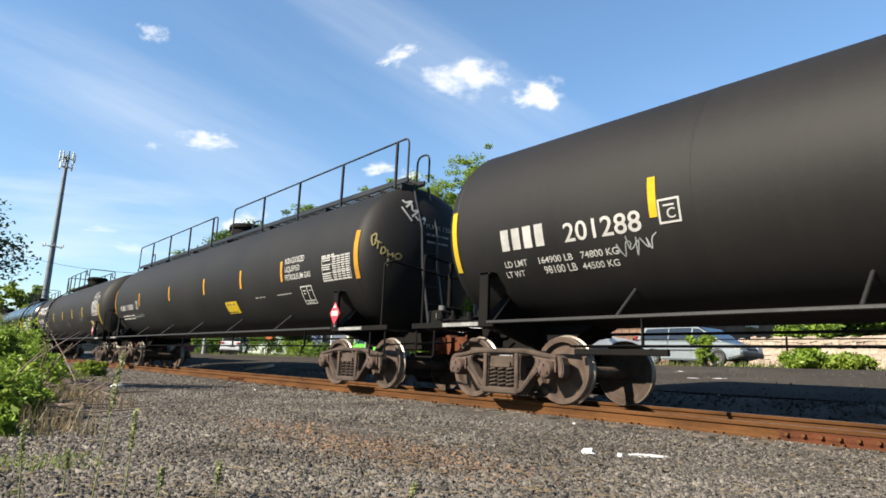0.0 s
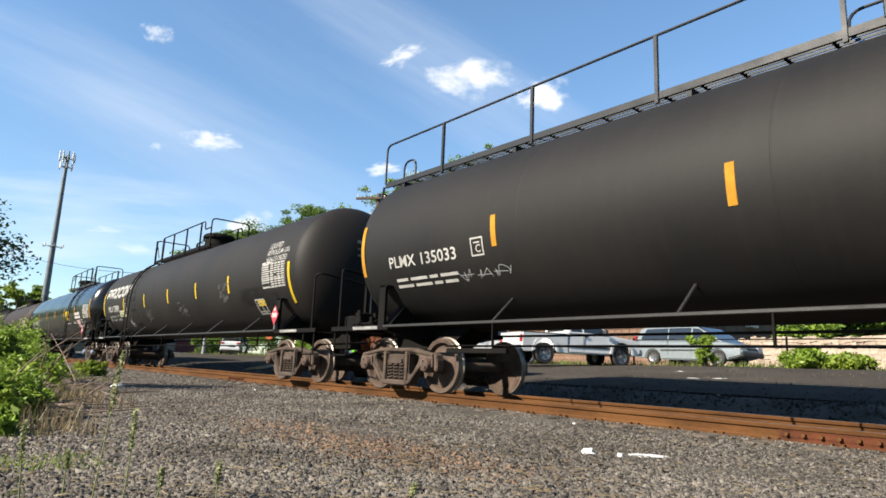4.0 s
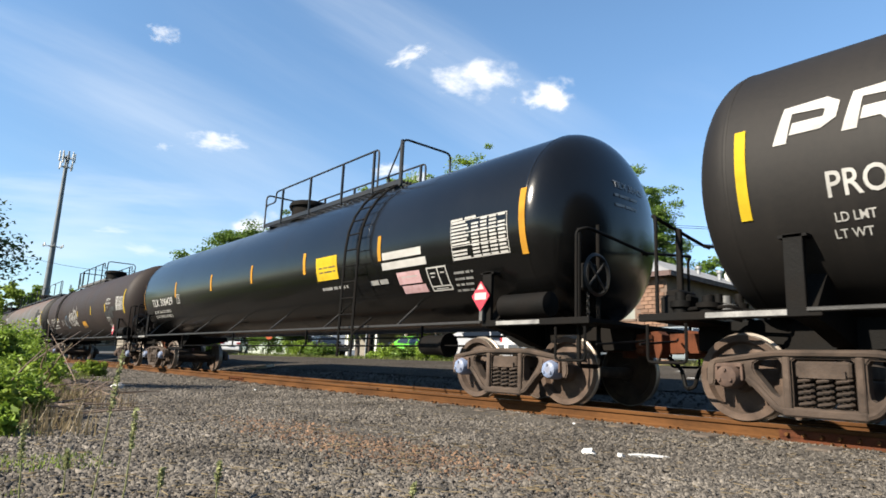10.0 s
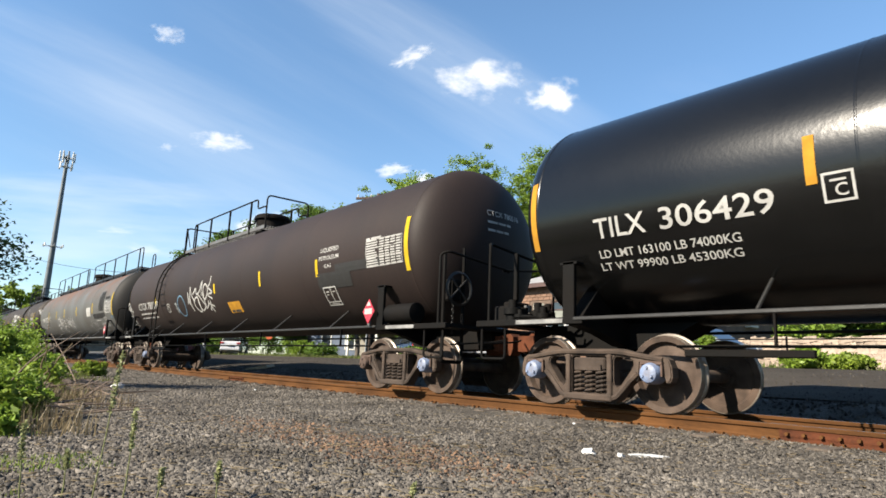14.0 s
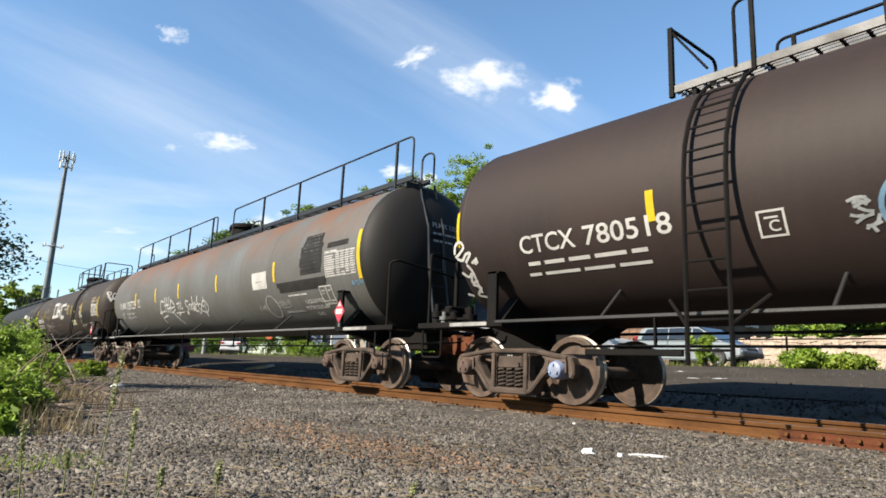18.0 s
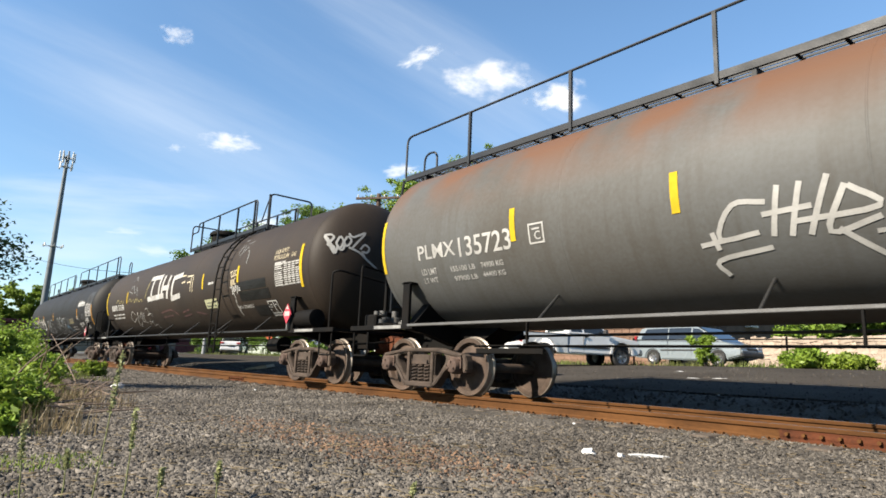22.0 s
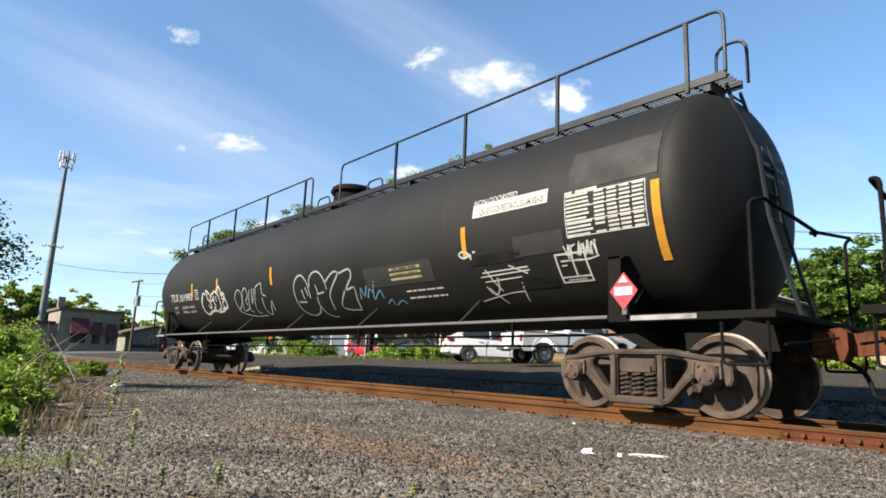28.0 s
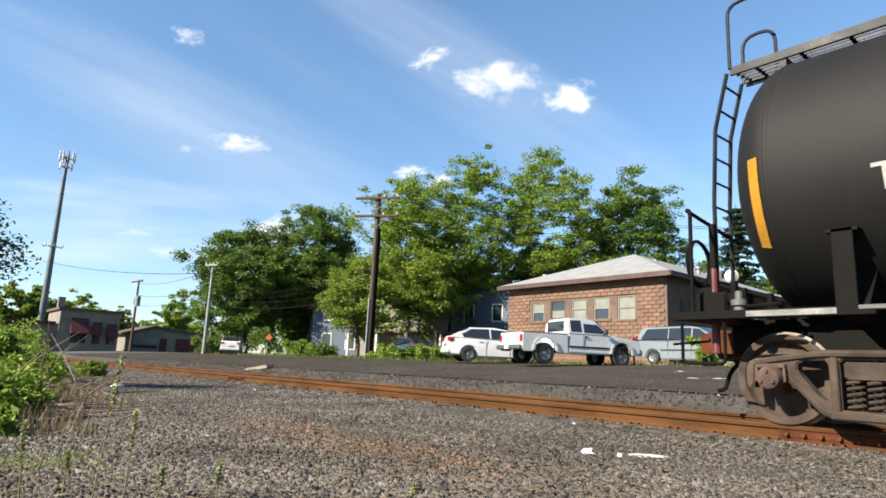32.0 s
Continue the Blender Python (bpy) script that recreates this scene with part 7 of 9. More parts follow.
# brick building with pale hipped roof
def brick_building():
    x0, x1, y0, y1 = -26.85, -16.15, 28.0, 46.0
    zb, ze = 0.6, 5.35
    b = thing("brick_building", "single-storey brick building with a pale hipped roof", "building")
    wins = [(-24.9, -24.0, 3.30, 4.40), (-23.5, -22.45, 3.45, 4.46), (-22.0, -21.0, 3.35, 4.50), (-20.5, -19.5, 3.30, 4.50), (-19.0, -17.95, 3.26, 4.52)]
    wall = part("front_wall", prism([(x0, zb), (x1, zb), (x1, ze), (x0, ze)], y0 + 0.05, y0 + 0.3, [[(a, c), (bb, c), (bb, d), (a, d)] for a, bb, c, d in wins]), MORTAR, b)
    side = part("side_wall", box(x1 - 0.25, x1, y0 + 0.3, y1, zb, ze), MORTAR, b, "brick end wall in shade")
    part("side_wall", box(x0, x0 + 0.25, y0 + 0.3, y1, zb, ze), MORTAR, b)
    part("back_wall", box(x0 + 0.25, x1 - 0.25, y1 - 0.25, y1, zb, ze), MORTAR, b)
    for i, (a, bb, c, d) in enumerate(wins):
        w = part("window", box(a, bb, y0 + 0.14, y0 + 0.16, c, d), BOARD if i in (2, 4) else WINDOW, b, "boarded window" if i in (2, 4) else "window with dark glass")
        fr = box(a, a + 0.07, y0 + 0.09, y0 + 0.17, c, d)
        bm_box(fr, bb - 0.07, bb, y0 + 0.09, y0 + 0.17, c, d)
        bm_box(fr, a + 0.07, bb - 0.07, y0 + 0.09, y0 + 0.17, d - 0.07, d)
        bm_box(fr, a + 0.07, bb - 0.07, y0 + 0.09, y0 + 0.17, (c + d) / 2 - 0.03, (c + d) / 2 + 0.03)
        part("window_frame", fr, FASCIA if i == 1 else CREAM_SIDING, w)
        part("window_sill", box(a - 0.08, bb + 0.08, y0 - 0.04, y0 + 0.12, c - 0.1, c), MORTAR, w)
        if i not in (2, 4):
            part("shade", box(a + 0.07, bb - 0.07, y0 + 0.125, y0 + 0.139, (c + d) / 2 + 0.03 if i != 1 else c + 0.04, d - 0.07 if i != 1 else (c + d) / 2), BOARD, w)
    # blocks of the front wall
    bw, bh = 0.44, 0.20
    g = 0.009
    me = to_mesh("brick", box(-bw / 2 + g, bw / 2 - g, -0.05, 0.0, -bh / 2 + g, bh / 2 - g, 0.008), BRICK)
    rest = bmesh.new()
    count = 0
    for r in range(int((ze - 0.9) / bh)):
        z = ze - bh * (r + 0.5)
        x = x0 + (bw / 2 if r % 2 else 0)
        while x + bw <= x1 + 0.01:
            if not any(x < wb + 0.02 and x + bw > wa - 0.02 and wc - 0.05 < z < wd + 0.05 for wa, wb, wc, wd in wins):
                count += 1
                if count <= 300:
                    part("brick", me, None, wall, at=pose(x + bw / 2, y0 + 0.05, z))
                else:
                    bm_box(rest, x + g, x + bw - g, y0, y0 + 0.05, z - bh / 2 + g, z + bh / 2 - g)
            x += bw
    tagged(part("brick_course", rest, BRICK, wall), kind="stuff")
    # door and openings of the end wall
    for y in (29.3, 33.0):
        part("door", box(x1, x1 + 0.05, y, y + 1.0, 2.4, 4.3), FASCIA, b, "dark red-brown door")
    part("air_conditioner", box(x1, x1 + 0.4, 36.4, 37.3, 3.4, 3.95, 0.03), TRIM, b)
    # hipped roof with brown fascia
    o = 0.5
    zr = ze + 2.5
    bm = bmesh.new()
    c = [bm.verts.new(p) for p in ((x0 - o, y0 - o, ze + 0.16), (x1 + o, y0 - o, ze + 0.16), (x1 + o, y1 + o, ze + 0.16), (x0 - o, y1 + o, ze + 0.16))]
    r0, r1 = bm.verts.new(((x0 + x1) / 2, y0 + 5.6, zr)), bm.verts.new(((x0 + x1) / 2, y1 - 5.6, zr))
    for f in ((c[0], c[1], r0), (c[1], c[2], r1, r0), (c[2], c[3], r1), (c[3], c[0], r0, r1), (c[3], c[2], c[1], c[0])):
        bm.faces.new(f)
    roof = part("roof", bm, ROOF_GREY, b)
    fa = box(x0 - o, x1 + o, y0 - o - 0.04, y0 - o, ze - 0.08, ze + 0.17)
    bm_box(fa, x1 + o, x1 + o + 0.04, y0 - o, y1 + o, ze - 0.08, ze + 0.17)
    bm_box(fa, x0 - o, x1 + o, y0 - o, y1 + o, ze, ze + 0.04)
    part("fascia", fa, FASCIA, roof)
    for x, y, h in ((-25.6, 30.0, -0.1), (-24.9, 30.6, -0.2), (-20.4, 34.2, 0.9), (-18.4, 35.6, 0.5), (-17.6, 36.6, 0.3)):
        v = part("roof_vent", lathe([(ze + 0.3, 0.12), (zr - 1.45 + h, 0.12), (zr - 1.45 + h, 0.2), (zr - 1.3 + h, 0.2)], "z", 12, (x, y, 0)), GALV, roof)
    d = part("satellite_dish", lathe([(0, 0.02), (0.03, 0.2), (0.1, 0.38)], "y", 20, (0, 0, 0), False), TRIM, roof, at=pose(-15.9, 34.5, ze + 0.75, 20, 0, 30))


brick_building()


def stone_wall():
    """Low retaining wall of pale irregular stones right of the minivan."""
    w = tagged(new("wall_retaining", to_mesh("wall_retaining", box(-14.1, 12, 27.3, 27.7, 0.5, 2.06), MORTAR)), "low retaining wall of pale stained stone", "wall", "", "structure")
    rng = random.Random(5)
    metas = []
    for k in range(6):
        bm = box(-0.5, 0.5, -0.09, 0.0, -0.5, 0.5, 0.06)
        for v in bm.verts:
            v.co += Vector((rng.uniform(-0.17, 0.17), rng.uniform(-0.03, 0.02), rng.uniform(-0.17, 0.17)))
        metas.append(to_mesh("stone", bm, STONE_WALL))
    z = 0.75
    while z < 2.0:
        h = rng.uniform(0.16, 0.26)
        x = -14.0 + rng.uniform(0, 0.2)
        while x < 2.5:
            l = rng.uniform(0.2, 0.52)
            ob = part("stone", metas[rng.randrange(6)], None, w)
            ob.matrix_basis = Matrix.LocRotScale((x + l / 2, 27.3 + rng.uniform(-0.02, 0.03), z + h / 2 + rng.uniform(-0.05, 0.05)), Quaternion((0, 1, 0), rng.uniform(-0.25, 0.25)), (l * 1.05, 1, h * rng.uniform(0.9, 1.35)))
            x += l
        z += h
    cap = part("wall_cap", box(-14.1, 12, 27.22, 27.75, 2.06, 2.12), STONE_WALL, w)


stone_wall()


def pipe_fence():
    """Thin dark posts with two rails at the lot's edge."""
    f = thing("fence", "thin dark iron post-and-rail fence at the lot's edge", "fence")
    xs = np.arange(-13.2, 8, 2.65)
    for x in xs:
        y = 20.6 + 0.02 * (x + 8)
        part("post", tube([(x, y, ground_z(x, y) - 0.05), (x, y, 1.80)], 0.035, 8), BLACK_IRON, f)
    part("rail", tube([(-13.2, 20.5, 1.72), (8, 20.9, 1.72)], 0.02, 6), BLACK_IRON, f)


pipe_fence()


def utility_pole(x, y, z0, z1, lean, arms, label, r=0.17, m=POLEWOOD, conduit=False, transformer=False):
    p = thing("utility_pole", label, "utility pole", pose(x, y, z0, 0, lean, 0))
    h = z1 - z0
    part("pole", tube([(0, 0, -0.3), (0, 0, h * 0.5), (0, 0, h)], r, 12, r * 0.62), m, p, smooth=True)
    for k, (dz, l, turn) in enumerate(arms):
        a = part("crossarm", box(-l / 2, l / 2, -0.16 - r * 0.6, -r * 0.6, -0.07, 0.07, 0.01), m, p, at=pose(0, 0, h - dz, 0, 0, turn))
        for t in np.linspace(-0.46, 0.46, 4):
            part("insulator", lathe([(0.07, 0.03), (0.12, 0.06), (0.16, 0.03), (0.24, 0.06), (0.27, 0.02)], "z", 10, (t * l, -0.18, 0)), TRIM, a)
        part("brace", tube([(-l * 0.3, -0.2, -0.05), (0, -0.14, -0.75)], 0.02, 6), GALV, a)
        part("brace", tube([(l * 0.3, -0.2, -0.05), (0, -0.14, -0.75)], 0.02, 6), GALV, a)
    if conduit:
        part("conduit", tube([(0.1, -r - 0.06, 0), (0.06, -r * 0.85 - 0.05, h * 0.35)], 0.05, 8), GALV, p, "grey cable conduit")
        part("cable_guard", box(-0.02, 0.30, -0.12, 0.16, 0, h * 0.78, 0.03), BLACK_IRON, p, "dark cable guard")
    if transformer:
        part("transformer", lathe([(h - 3.1, 0.05), (h - 3.1, 0.3), (h - 2.0, 0.3), (h - 1.9, 0.1)], "z", 16, (0.55, 0, 0)), GALV, p)
        part("transformer", lathe([(h - 2.9, 0.05), (h - 2.9, 0.22), (h - 2.1, 0.22), (h - 2.0, 0.1)], "z", 16, (-0.5, 0, 0)), GALV, p)
    return p


utility_pole(-33.3, 22.15, 0.8, 11.5, 0.6, ((0.35, 3.0, 35), (1.55, 3.0, 35)), "brown wooden utility pole with two crossarms by the lot", 0.24, conduit=True)
utility_pole(-56.5, 20.1, 0.8, 8.9, 0.5, ((0.2, 1.6, 20),), "pale grey wooden utility pole beside the crossing", 0.17, GALV)
utility_pole(-77.6, 19.3, 0.8, 9.0, 0, ((0.25, 2.6, 10),), "utility pole with transformers beyond the crossing", 0.16, POLEWOOD, transformer=True)
utility_pole(-66.0, 24.0, 0.9, 6.6, 0, ((0.2, 1.2, 70),), "grey street pole beside the crossing", 0.1, GALV)


def wire(a, b, sag, r=0.018):
    a, b = Vector(a), Vector(b)
    pts = [a.lerp(b, i / 16) - Vector((0, 0, sag * 4 * (i / 16) * (1 - i / 16))) for i in range(17)]
    w = part("overhead_wire", tube(pts, r, 4), BLACK_IRON)
    tagged(w, "thin dark overhead wire between poles", "wire", "overhead wires")


for dz, off in ((11.0, -1.1), (11.0, 1.0), (9.8, -1.0), (9.8, 1.0)):
    wire((-33.3 + off * 0.8, 22.1 + off * 0.6, dz), (-5.0 + off * 0.8, 60 + off * 0.6, dz + 0.5), 0.8)
for z0, z1 in ((6.3, 6.4), (5.5, 5.6), (4.9, 5.2), (5.9, 6.0)):
    wire((-33.4, 22.0, z0), (-56.4, 20.0, z1), 0.7, 0.03 if z0 < 5 else 0.018)
wire((-56.4, 20.0, 8.4), (-77.6, 19.3, 8.6), 0.6)
wire((-56.4, 20.0, 7.0), (-77.6, 19.3, 7.2), 0.6)
wire((-56.4, 20.0, 6.2), (-77.6, 19.3, 6.0), 0.5)
wire((-56.5, 20.1, 8.0), (-110, 6, 15.5), 1.5, 0.03)


MAST = mat("blue_grey_mast", (0.0853, 0.1, 0.11), 0.6, 0.2, dark=(0.0602, 0.0752, 0.0853), scale=1, fine=20, bump=0.05)


def cell_tower():
    t = thing("cell_tower", "tall grey steel monopole with phone antennas at its top", "tower", pose(-119, 15.8, 0.5))
    part("mast", tube([(0, 0, 0), (0, 0, 16), (0, 0, 32.6)], 0.58, 16, 0.28), MAST, t, smooth=True)
    for z, n, l, s in ((32.2, 9, 1.15, 1.6), (30.6, 6, 1.0, 1.2), (16.9, 6, 1.5, 0.5)):
        part("ring", lathe([(z - 0.1, 0.45), (z, 0.6), (z + 0.1, 0.45)], "z", 16), GALV, t)
        for i in range(n):
            a = 2 * math.pi * i / n
            c, si = math.cos(a), math.sin(a)
            arm = part("antenna_arm", tube([(0.3 * c, 0.3 * si, z), (l * c, l * si, z)], 0.05, 6), GALV, t)
            part("antenna", box(-0.13, 0.13, -0.08, 0.08, -s / 2, s / 2, 0.03), TRIM if i % 2 else GALV, arm, at=pose(l * c, l * si, z + 0.15, 0, 0, math.degrees(a) + 90))


cell_tower()


def left_buildings():
    b = thing("low_shop", "low beige shop with maroon awnings and a dark parapet", "building")
    w = part("wall", box(-101, -92, 14.2, 21.2, 0.5, 5.7), STUCCO, b)
    part("wing_wall", box(-104, -92.6, 5.0, 14.2, 0.5, 3.7), STUCCO, b)
    part("parapet", box(-101.3, -91.7, 13.9, 21.5, 5.7, 6.0), ROOF_BROWN, b)
    part("wing_parapet", box(-104.2, -92.3, 4.7, 13.9, 3.7, 4.15), MAROON, b)
    part("chimney", box(-97, -96.2, 14.4, 15.2, 5.9, 7.6), STUCCO, b)
    for y0, y1, z0, z1 in ((15.6, 17.4, 2.9, 4.8), (18.1, 19.0, 2.9, 4.4), (19.8, 20.8, 2.6, 4.3), (6, 7.4, 2.8, 3.7), (8.4, 10.6, 2.6, 3.7)):
        wd = part("window", box(-92.0 if y0 > 12 else -92.6, -91.95 if y0 > 12 else -92.55, y0, y1, 1.6, z0 + 0.4), WINDOW, b)
        x = -92.0 if y0 > 12 else -92.6
        part("awning", prism([(x, z1), (x + 0.9, z0), (x + 0.9, z0 - 0.15), (x, z0 - 0.15)], y0 - 0.1, y1 + 0.1), MAROON, wd, "maroon cloth awning")
    g = thing("gabled_shed", "long pale shed with a low brown gable roof", "building")
    part("wall", prism([(24.2, 0.5), (42.0, 0.5), (42.0, 2.9), (36.0, 3.5), (27.4, 4.5), (24.2, 3.6)], -108, -98, plane="yz"), STUCCO, g)
    bm = prism([(23.6, 3.55), (27.4, 4.75), (36.2, 3.75), (42.8, 3.1), (42.8, 2.85), (36.2, 3.5), (27.4, 4.45), (23.6, 3.3)], -108.5, -97.6, plane="yz")
    part("roof", bm, ROOF_BROWN, g)
    part("garage_door", box(-98, -97.93, 30.6, 33.8, 0.9, 3.0), MAROON, g, "dark red garage door")
    part("door", box(-98, -97.93, 28.3, 29.3, 0.9, 2.9), MAROON, g)
    part("trim_band", box(-98, -97.95, 24.3, 28.0, 1.4, 1.9), MAROON, g)
    part("window", box(-98, -97.94, 36.5, 39.5, 1.4, 2.5), WINDOW, g)


left_buildings()


def house(name, label, x, y, w, d, h, roof_h, wall, rz, seed):
    b = thing(name, label, "house", pose(x, y, 0.6, 0, 0, rz))
    part("wall", prism([(-w / 2, 0), (w / 2, 0), (w / 2, h), (0, h + roof_h), (-w / 2, h)], -d / 2, d / 2), wall, b)
    o = 0.35
    rf = [(-w / 2 - o, h - o * roof_h / (w / 2)), (0, h + roof_h + 0.02), (w / 2 + o, h - o * roof_h / (w / 2)), (w / 2 + o, h - o * roof_h / (w / 2) + 0.2), (0, h + roof_h + 0.24), (-w / 2 - o, h - o * roof_h / (w / 2) + 0.2)]
    part("roof", prism(rf, -d / 2 - o, d / 2 + o), ROOF_BROWN, b)
    for z in (1.2, 3.9):
        if z + 1.4 < h + 1:
            for k in (-0.3, 0.0, 0.3):
                wd = part("window", box(k * w - 0.42, k * w + 0.42, -d / 2 - 0.03, -d / 2 + 0.02, z, z + 1.35), WINDOW, b)
                fr = box(k * w - 0.52, k * w - 0.42, -d / 2 - 0.06, -d / 2, z - 0.1, z + 1.45)
                bm_box(fr, k * w + 0.42, k * w + 0.52, -d / 2 - 0.06, -d / 2, z - 0.1, z + 1.45)
                bm_box(fr, k * w - 0.42, k * w + 0.42, -d / 2 - 0.06, -d / 2, z + 1.35, z + 1.45)
                bm_box(fr, k * w - 0.42, k * w + 0.42, -d / 2 - 0.06, -d / 2, z - 0.1, z)
                part("window_frame", fr, TRIM, wd)
    return b


house("blue_house", "two-storey blue-grey sided house behind the trees", -54.0, 35.5, 8.0, 9.0, 5.0, 2.2, BLUE_SIDING, 38, 1)
hs = house("porch_house", "cream house with a shaded front porch behind the trees", -48.0, 37.5, 9.0, 8.0, 4.6, 2.4, CREAM_SIDING, 30, 2)
part("porch_roof", box(-4.4, 4.4, -6.4, -4.0, 2.6, 2.8), ROOF_BROWN, hs)
for k in (-4.2, -1.4, 1.4, 4.2):
    part("porch_post", box(k - 0.09, k + 0.09, -6.3, -6.12, 0, 2.6), TRIM, hs)
hs = house("grey_house", "grey house with white porch posts beside the brick building", -38.8, 41.5, 9.0, 8.0, 5.0, 2.4, BLUE_SIDING, 20, 3)
part("porch_roof", box(-4.4, 4.4, -6.4, -4.0, 2.6, 2.8), ROOF_BROWN, hs)
for k in (-4.2, -2.1, 0, 2.1, 4.2):
    part("porch_post", box(k - 0.09, k + 0.09, -6.3, -6.12, 0, 2.6), TRIM, hs)


def road_sign():
    s = thing("warning_sign", "orange diamond road sign on a dark post", "road sign", pose(-50.5, 23.4, 0.75, 0, 0, 50))
    part("post", tube([(0, 0, 0), (0, 0, 1.5)], 0.04, 6), BLACK_IRON, s)
    part("panel", prism([(-0.3, 1.6), (0, 1.3), (0.3, 1.6), (0, 1.9)], -0.06, -0.03), mat("orange_sign", (0.376, 0.0702, 0.015), 0.5), s)


road_sign()


# ---- plants ----
def leaf_cloud(centres, radii, per, size, rng, flat=0.75, droop=0.0, level=1.0):
    """Many small leaf quads scattered round clump centres; returns vertices and faces. level under 1 lays the leaves flatter."""
    c = np.repeat(np.asarray(centres), per, axis=0)
    r = np.repeat(np.asarray(radii), per)[:, None]
    n = len(c)
    d = rng.normal(size=(n, 3))
    d /= np.linalg.norm(d, axis=1)[:, None]
    p = c + d * r * rng.uniform(0.1, 1.0, (n, 1)) ** 0.6 * np.array([1, 1, flat])
    a = rng.normal(size=(n, 3))
    a[:, 2] = a[:, 2] * 0.6 * level - droop
    a /= np.linalg.norm(a, axis=1)[:, None]
    q = rng.normal(size=(n, 3)) * np.array([level, level, 1.0])
    b = np.cross(a, q)
    b /= np.linalg.norm(b, axis=1)[:, None]
    s = size * rng.uniform(0.6, 1.3, (n, 1))
    v = np.stack([p - a * s, p + b * s * 0.5, p + a * s, p - b * s * 0.5], axis=1).reshape(-1, 3)
    return v, np.arange(n * 4).reshape(-1, 4)


def limb(rng, start, direction, length, n=5, up=0.15, wob=0.2):
    pts, d, p = [Vector(start)], Vector(direction).normalized(), Vector(start)
    for i in range(n):
        d = (d + Vector((rng.normal() * wob, rng.normal() * wob, rng.normal() * wob * 0.5 + up))).normalized()
        p = p + d * length / n
        pts.append(p.copy())
    return pts


def tree(x, y, top, spread, leaf, label, seed, clear=0.3, clumps=90, per=110, size=0.2, name="tree", squash=0.85, base=None, skirt=0.0, slim=1.0, gap=-0.18):
    """Broadleaf tree: tapered trunk, forking limbs, and a crown of clumps at the limbs' ends with gaps between."""
    rng = np.random.default_rng(seed)
    z0 = ground_z(x, y) if base is None else base
    h = top - z0
    t = thing(name, label, "tree", pose(x, y, z0 - 0.05))
    bm = bmesh.new()
    trunk_top = Vector((rng.normal() * 0.3, rng.normal() * 0.3, h * (clear + 0.25)))
    r0 = (0.018 * h + 0.05) * slim
    bm_tube(bm, [(0, 0, 0), (rng.normal() * 0.08, rng.normal() * 0.08, h * clear * 0.6), trunk_top * 0.8, trunk_top], r0, 10, r0 * 0.55)
    tips = []
    k = 9
    for i in range(k):
        a = 2 * math.pi * i / k + rng.normal() * 0.25
        s = trunk_top * rng.uniform(0.62, 1.0)
        el = rng.uniform(0.15, 1.1)
        ln = spread * rng.uniform(0.65, 1.0) if el < 0.7 else h * (1 - clear) * rng.uniform(0.45, 0.68)
        pts = limb(rng, s, (math.cos(a) * math.cos(el), math.sin(a) * math.cos(el), math.sin(el)), ln, 5, 0.06)
        bm_tube(bm, pts, r0 * 0.42, 6, r0 * 0.1)
        tips += pts[2:]
        for j in range(2):
            q = pts[2 + j]
            sub = limb(rng, q, (rng.normal(), rng.normal(), rng.uniform(0, 0.8)), ln * 0.5, 4, 0.05)
            bm_tube(bm, sub, r0 * 0.18, 5, r0 * 0.06)
            tips += sub[1:]
    part("trunk", bm, BARK, t, "grey-brown trunk and limbs", smooth=True)
    # crown: flat sprays of leaves on the limbs and over an uneven shell, with gaps between
    cz, rz = h * (clear + (1 - clear) * 0.5), h * (1 - clear) * 0.5
    cs, rs = [], []
    spray = 0.55 + 0.085 * spread
    for p in tips:
        cs.append(tuple(p))
        rs.append(spray * rng.uniform(0.6, 1.1))
    while len(cs) < clumps + len(tips):
        d = rng.normal(size=3)
        d /= np.linalg.norm(d)
        rad = rng.uniform(0.22, 1.0) ** 0.45
        lump = 0.90 + 0.30 * noise.noise(Vector(d * 1.8) + Vector((seed, 0, 0))) + 0.26 * noise.noise(Vector(d * 4.5) + Vector((0, seed, 0)))
        p = np.array([d[0] * spread * 1.08 * rad * lump, d[1] * spread * 1.08 * rad * lump, cz + d[2] * rz * rad * lump * (1.0 + (skirt if d[2] < 0 else 0))])
        if noise.noise(Vector((p[0] * 0.55, p[1] * 0.55, p[2] * 0.9)) + Vector((seed * 3.1, 0, 0))) < gap:
            continue
        cs.append(tuple(p))
        rs.append(spray * rng.uniform(0.5, 1.15))
    v, f = leaf_cloud(cs, rs, per, size, rng, 0.62 * squash, 0.05, 0.9)
    part("crown", quick_mesh("crown", v, f, leaf), None, t, "leafy crown with gaps")
    return t


def conifer(x, y, top, spread, seed):
    rng = np.random.default_rng(seed)
    z0 = ground_z(x, y)
    h = top - z0
    t = thing("spruce_tree", "dark green spruce with drooping tiers behind the building", "tree", pose(x, y, z0))
    part("trunk", tube([(0, 0, 0), (0, 0, h * 0.98)], 0.25, 8, 0.03), BARK, t)
    cs, rs = [], []
    for i in range(26):
        z = h * (0.08 + 0.9 * i / 26)
        r = spread * (1 - i / 27) ** 0.8 * rng.uniform(0.8, 1.1)
        for j in range(9):
            a = rng.uniform(0, 6.3)
            for k in (0.3, 0.6, 0.9):
                cs.append((r * k * math.cos(a), r * k * math.sin(a), z - 0.25 * r * k))
                rs.append(0.42)
    v, f = leaf_cloud(cs, rs, 22, 0.16, rng, 0.35, 0.3)
    part("crown", quick_mesh("crown", v, f, LEAF_C), None, t)


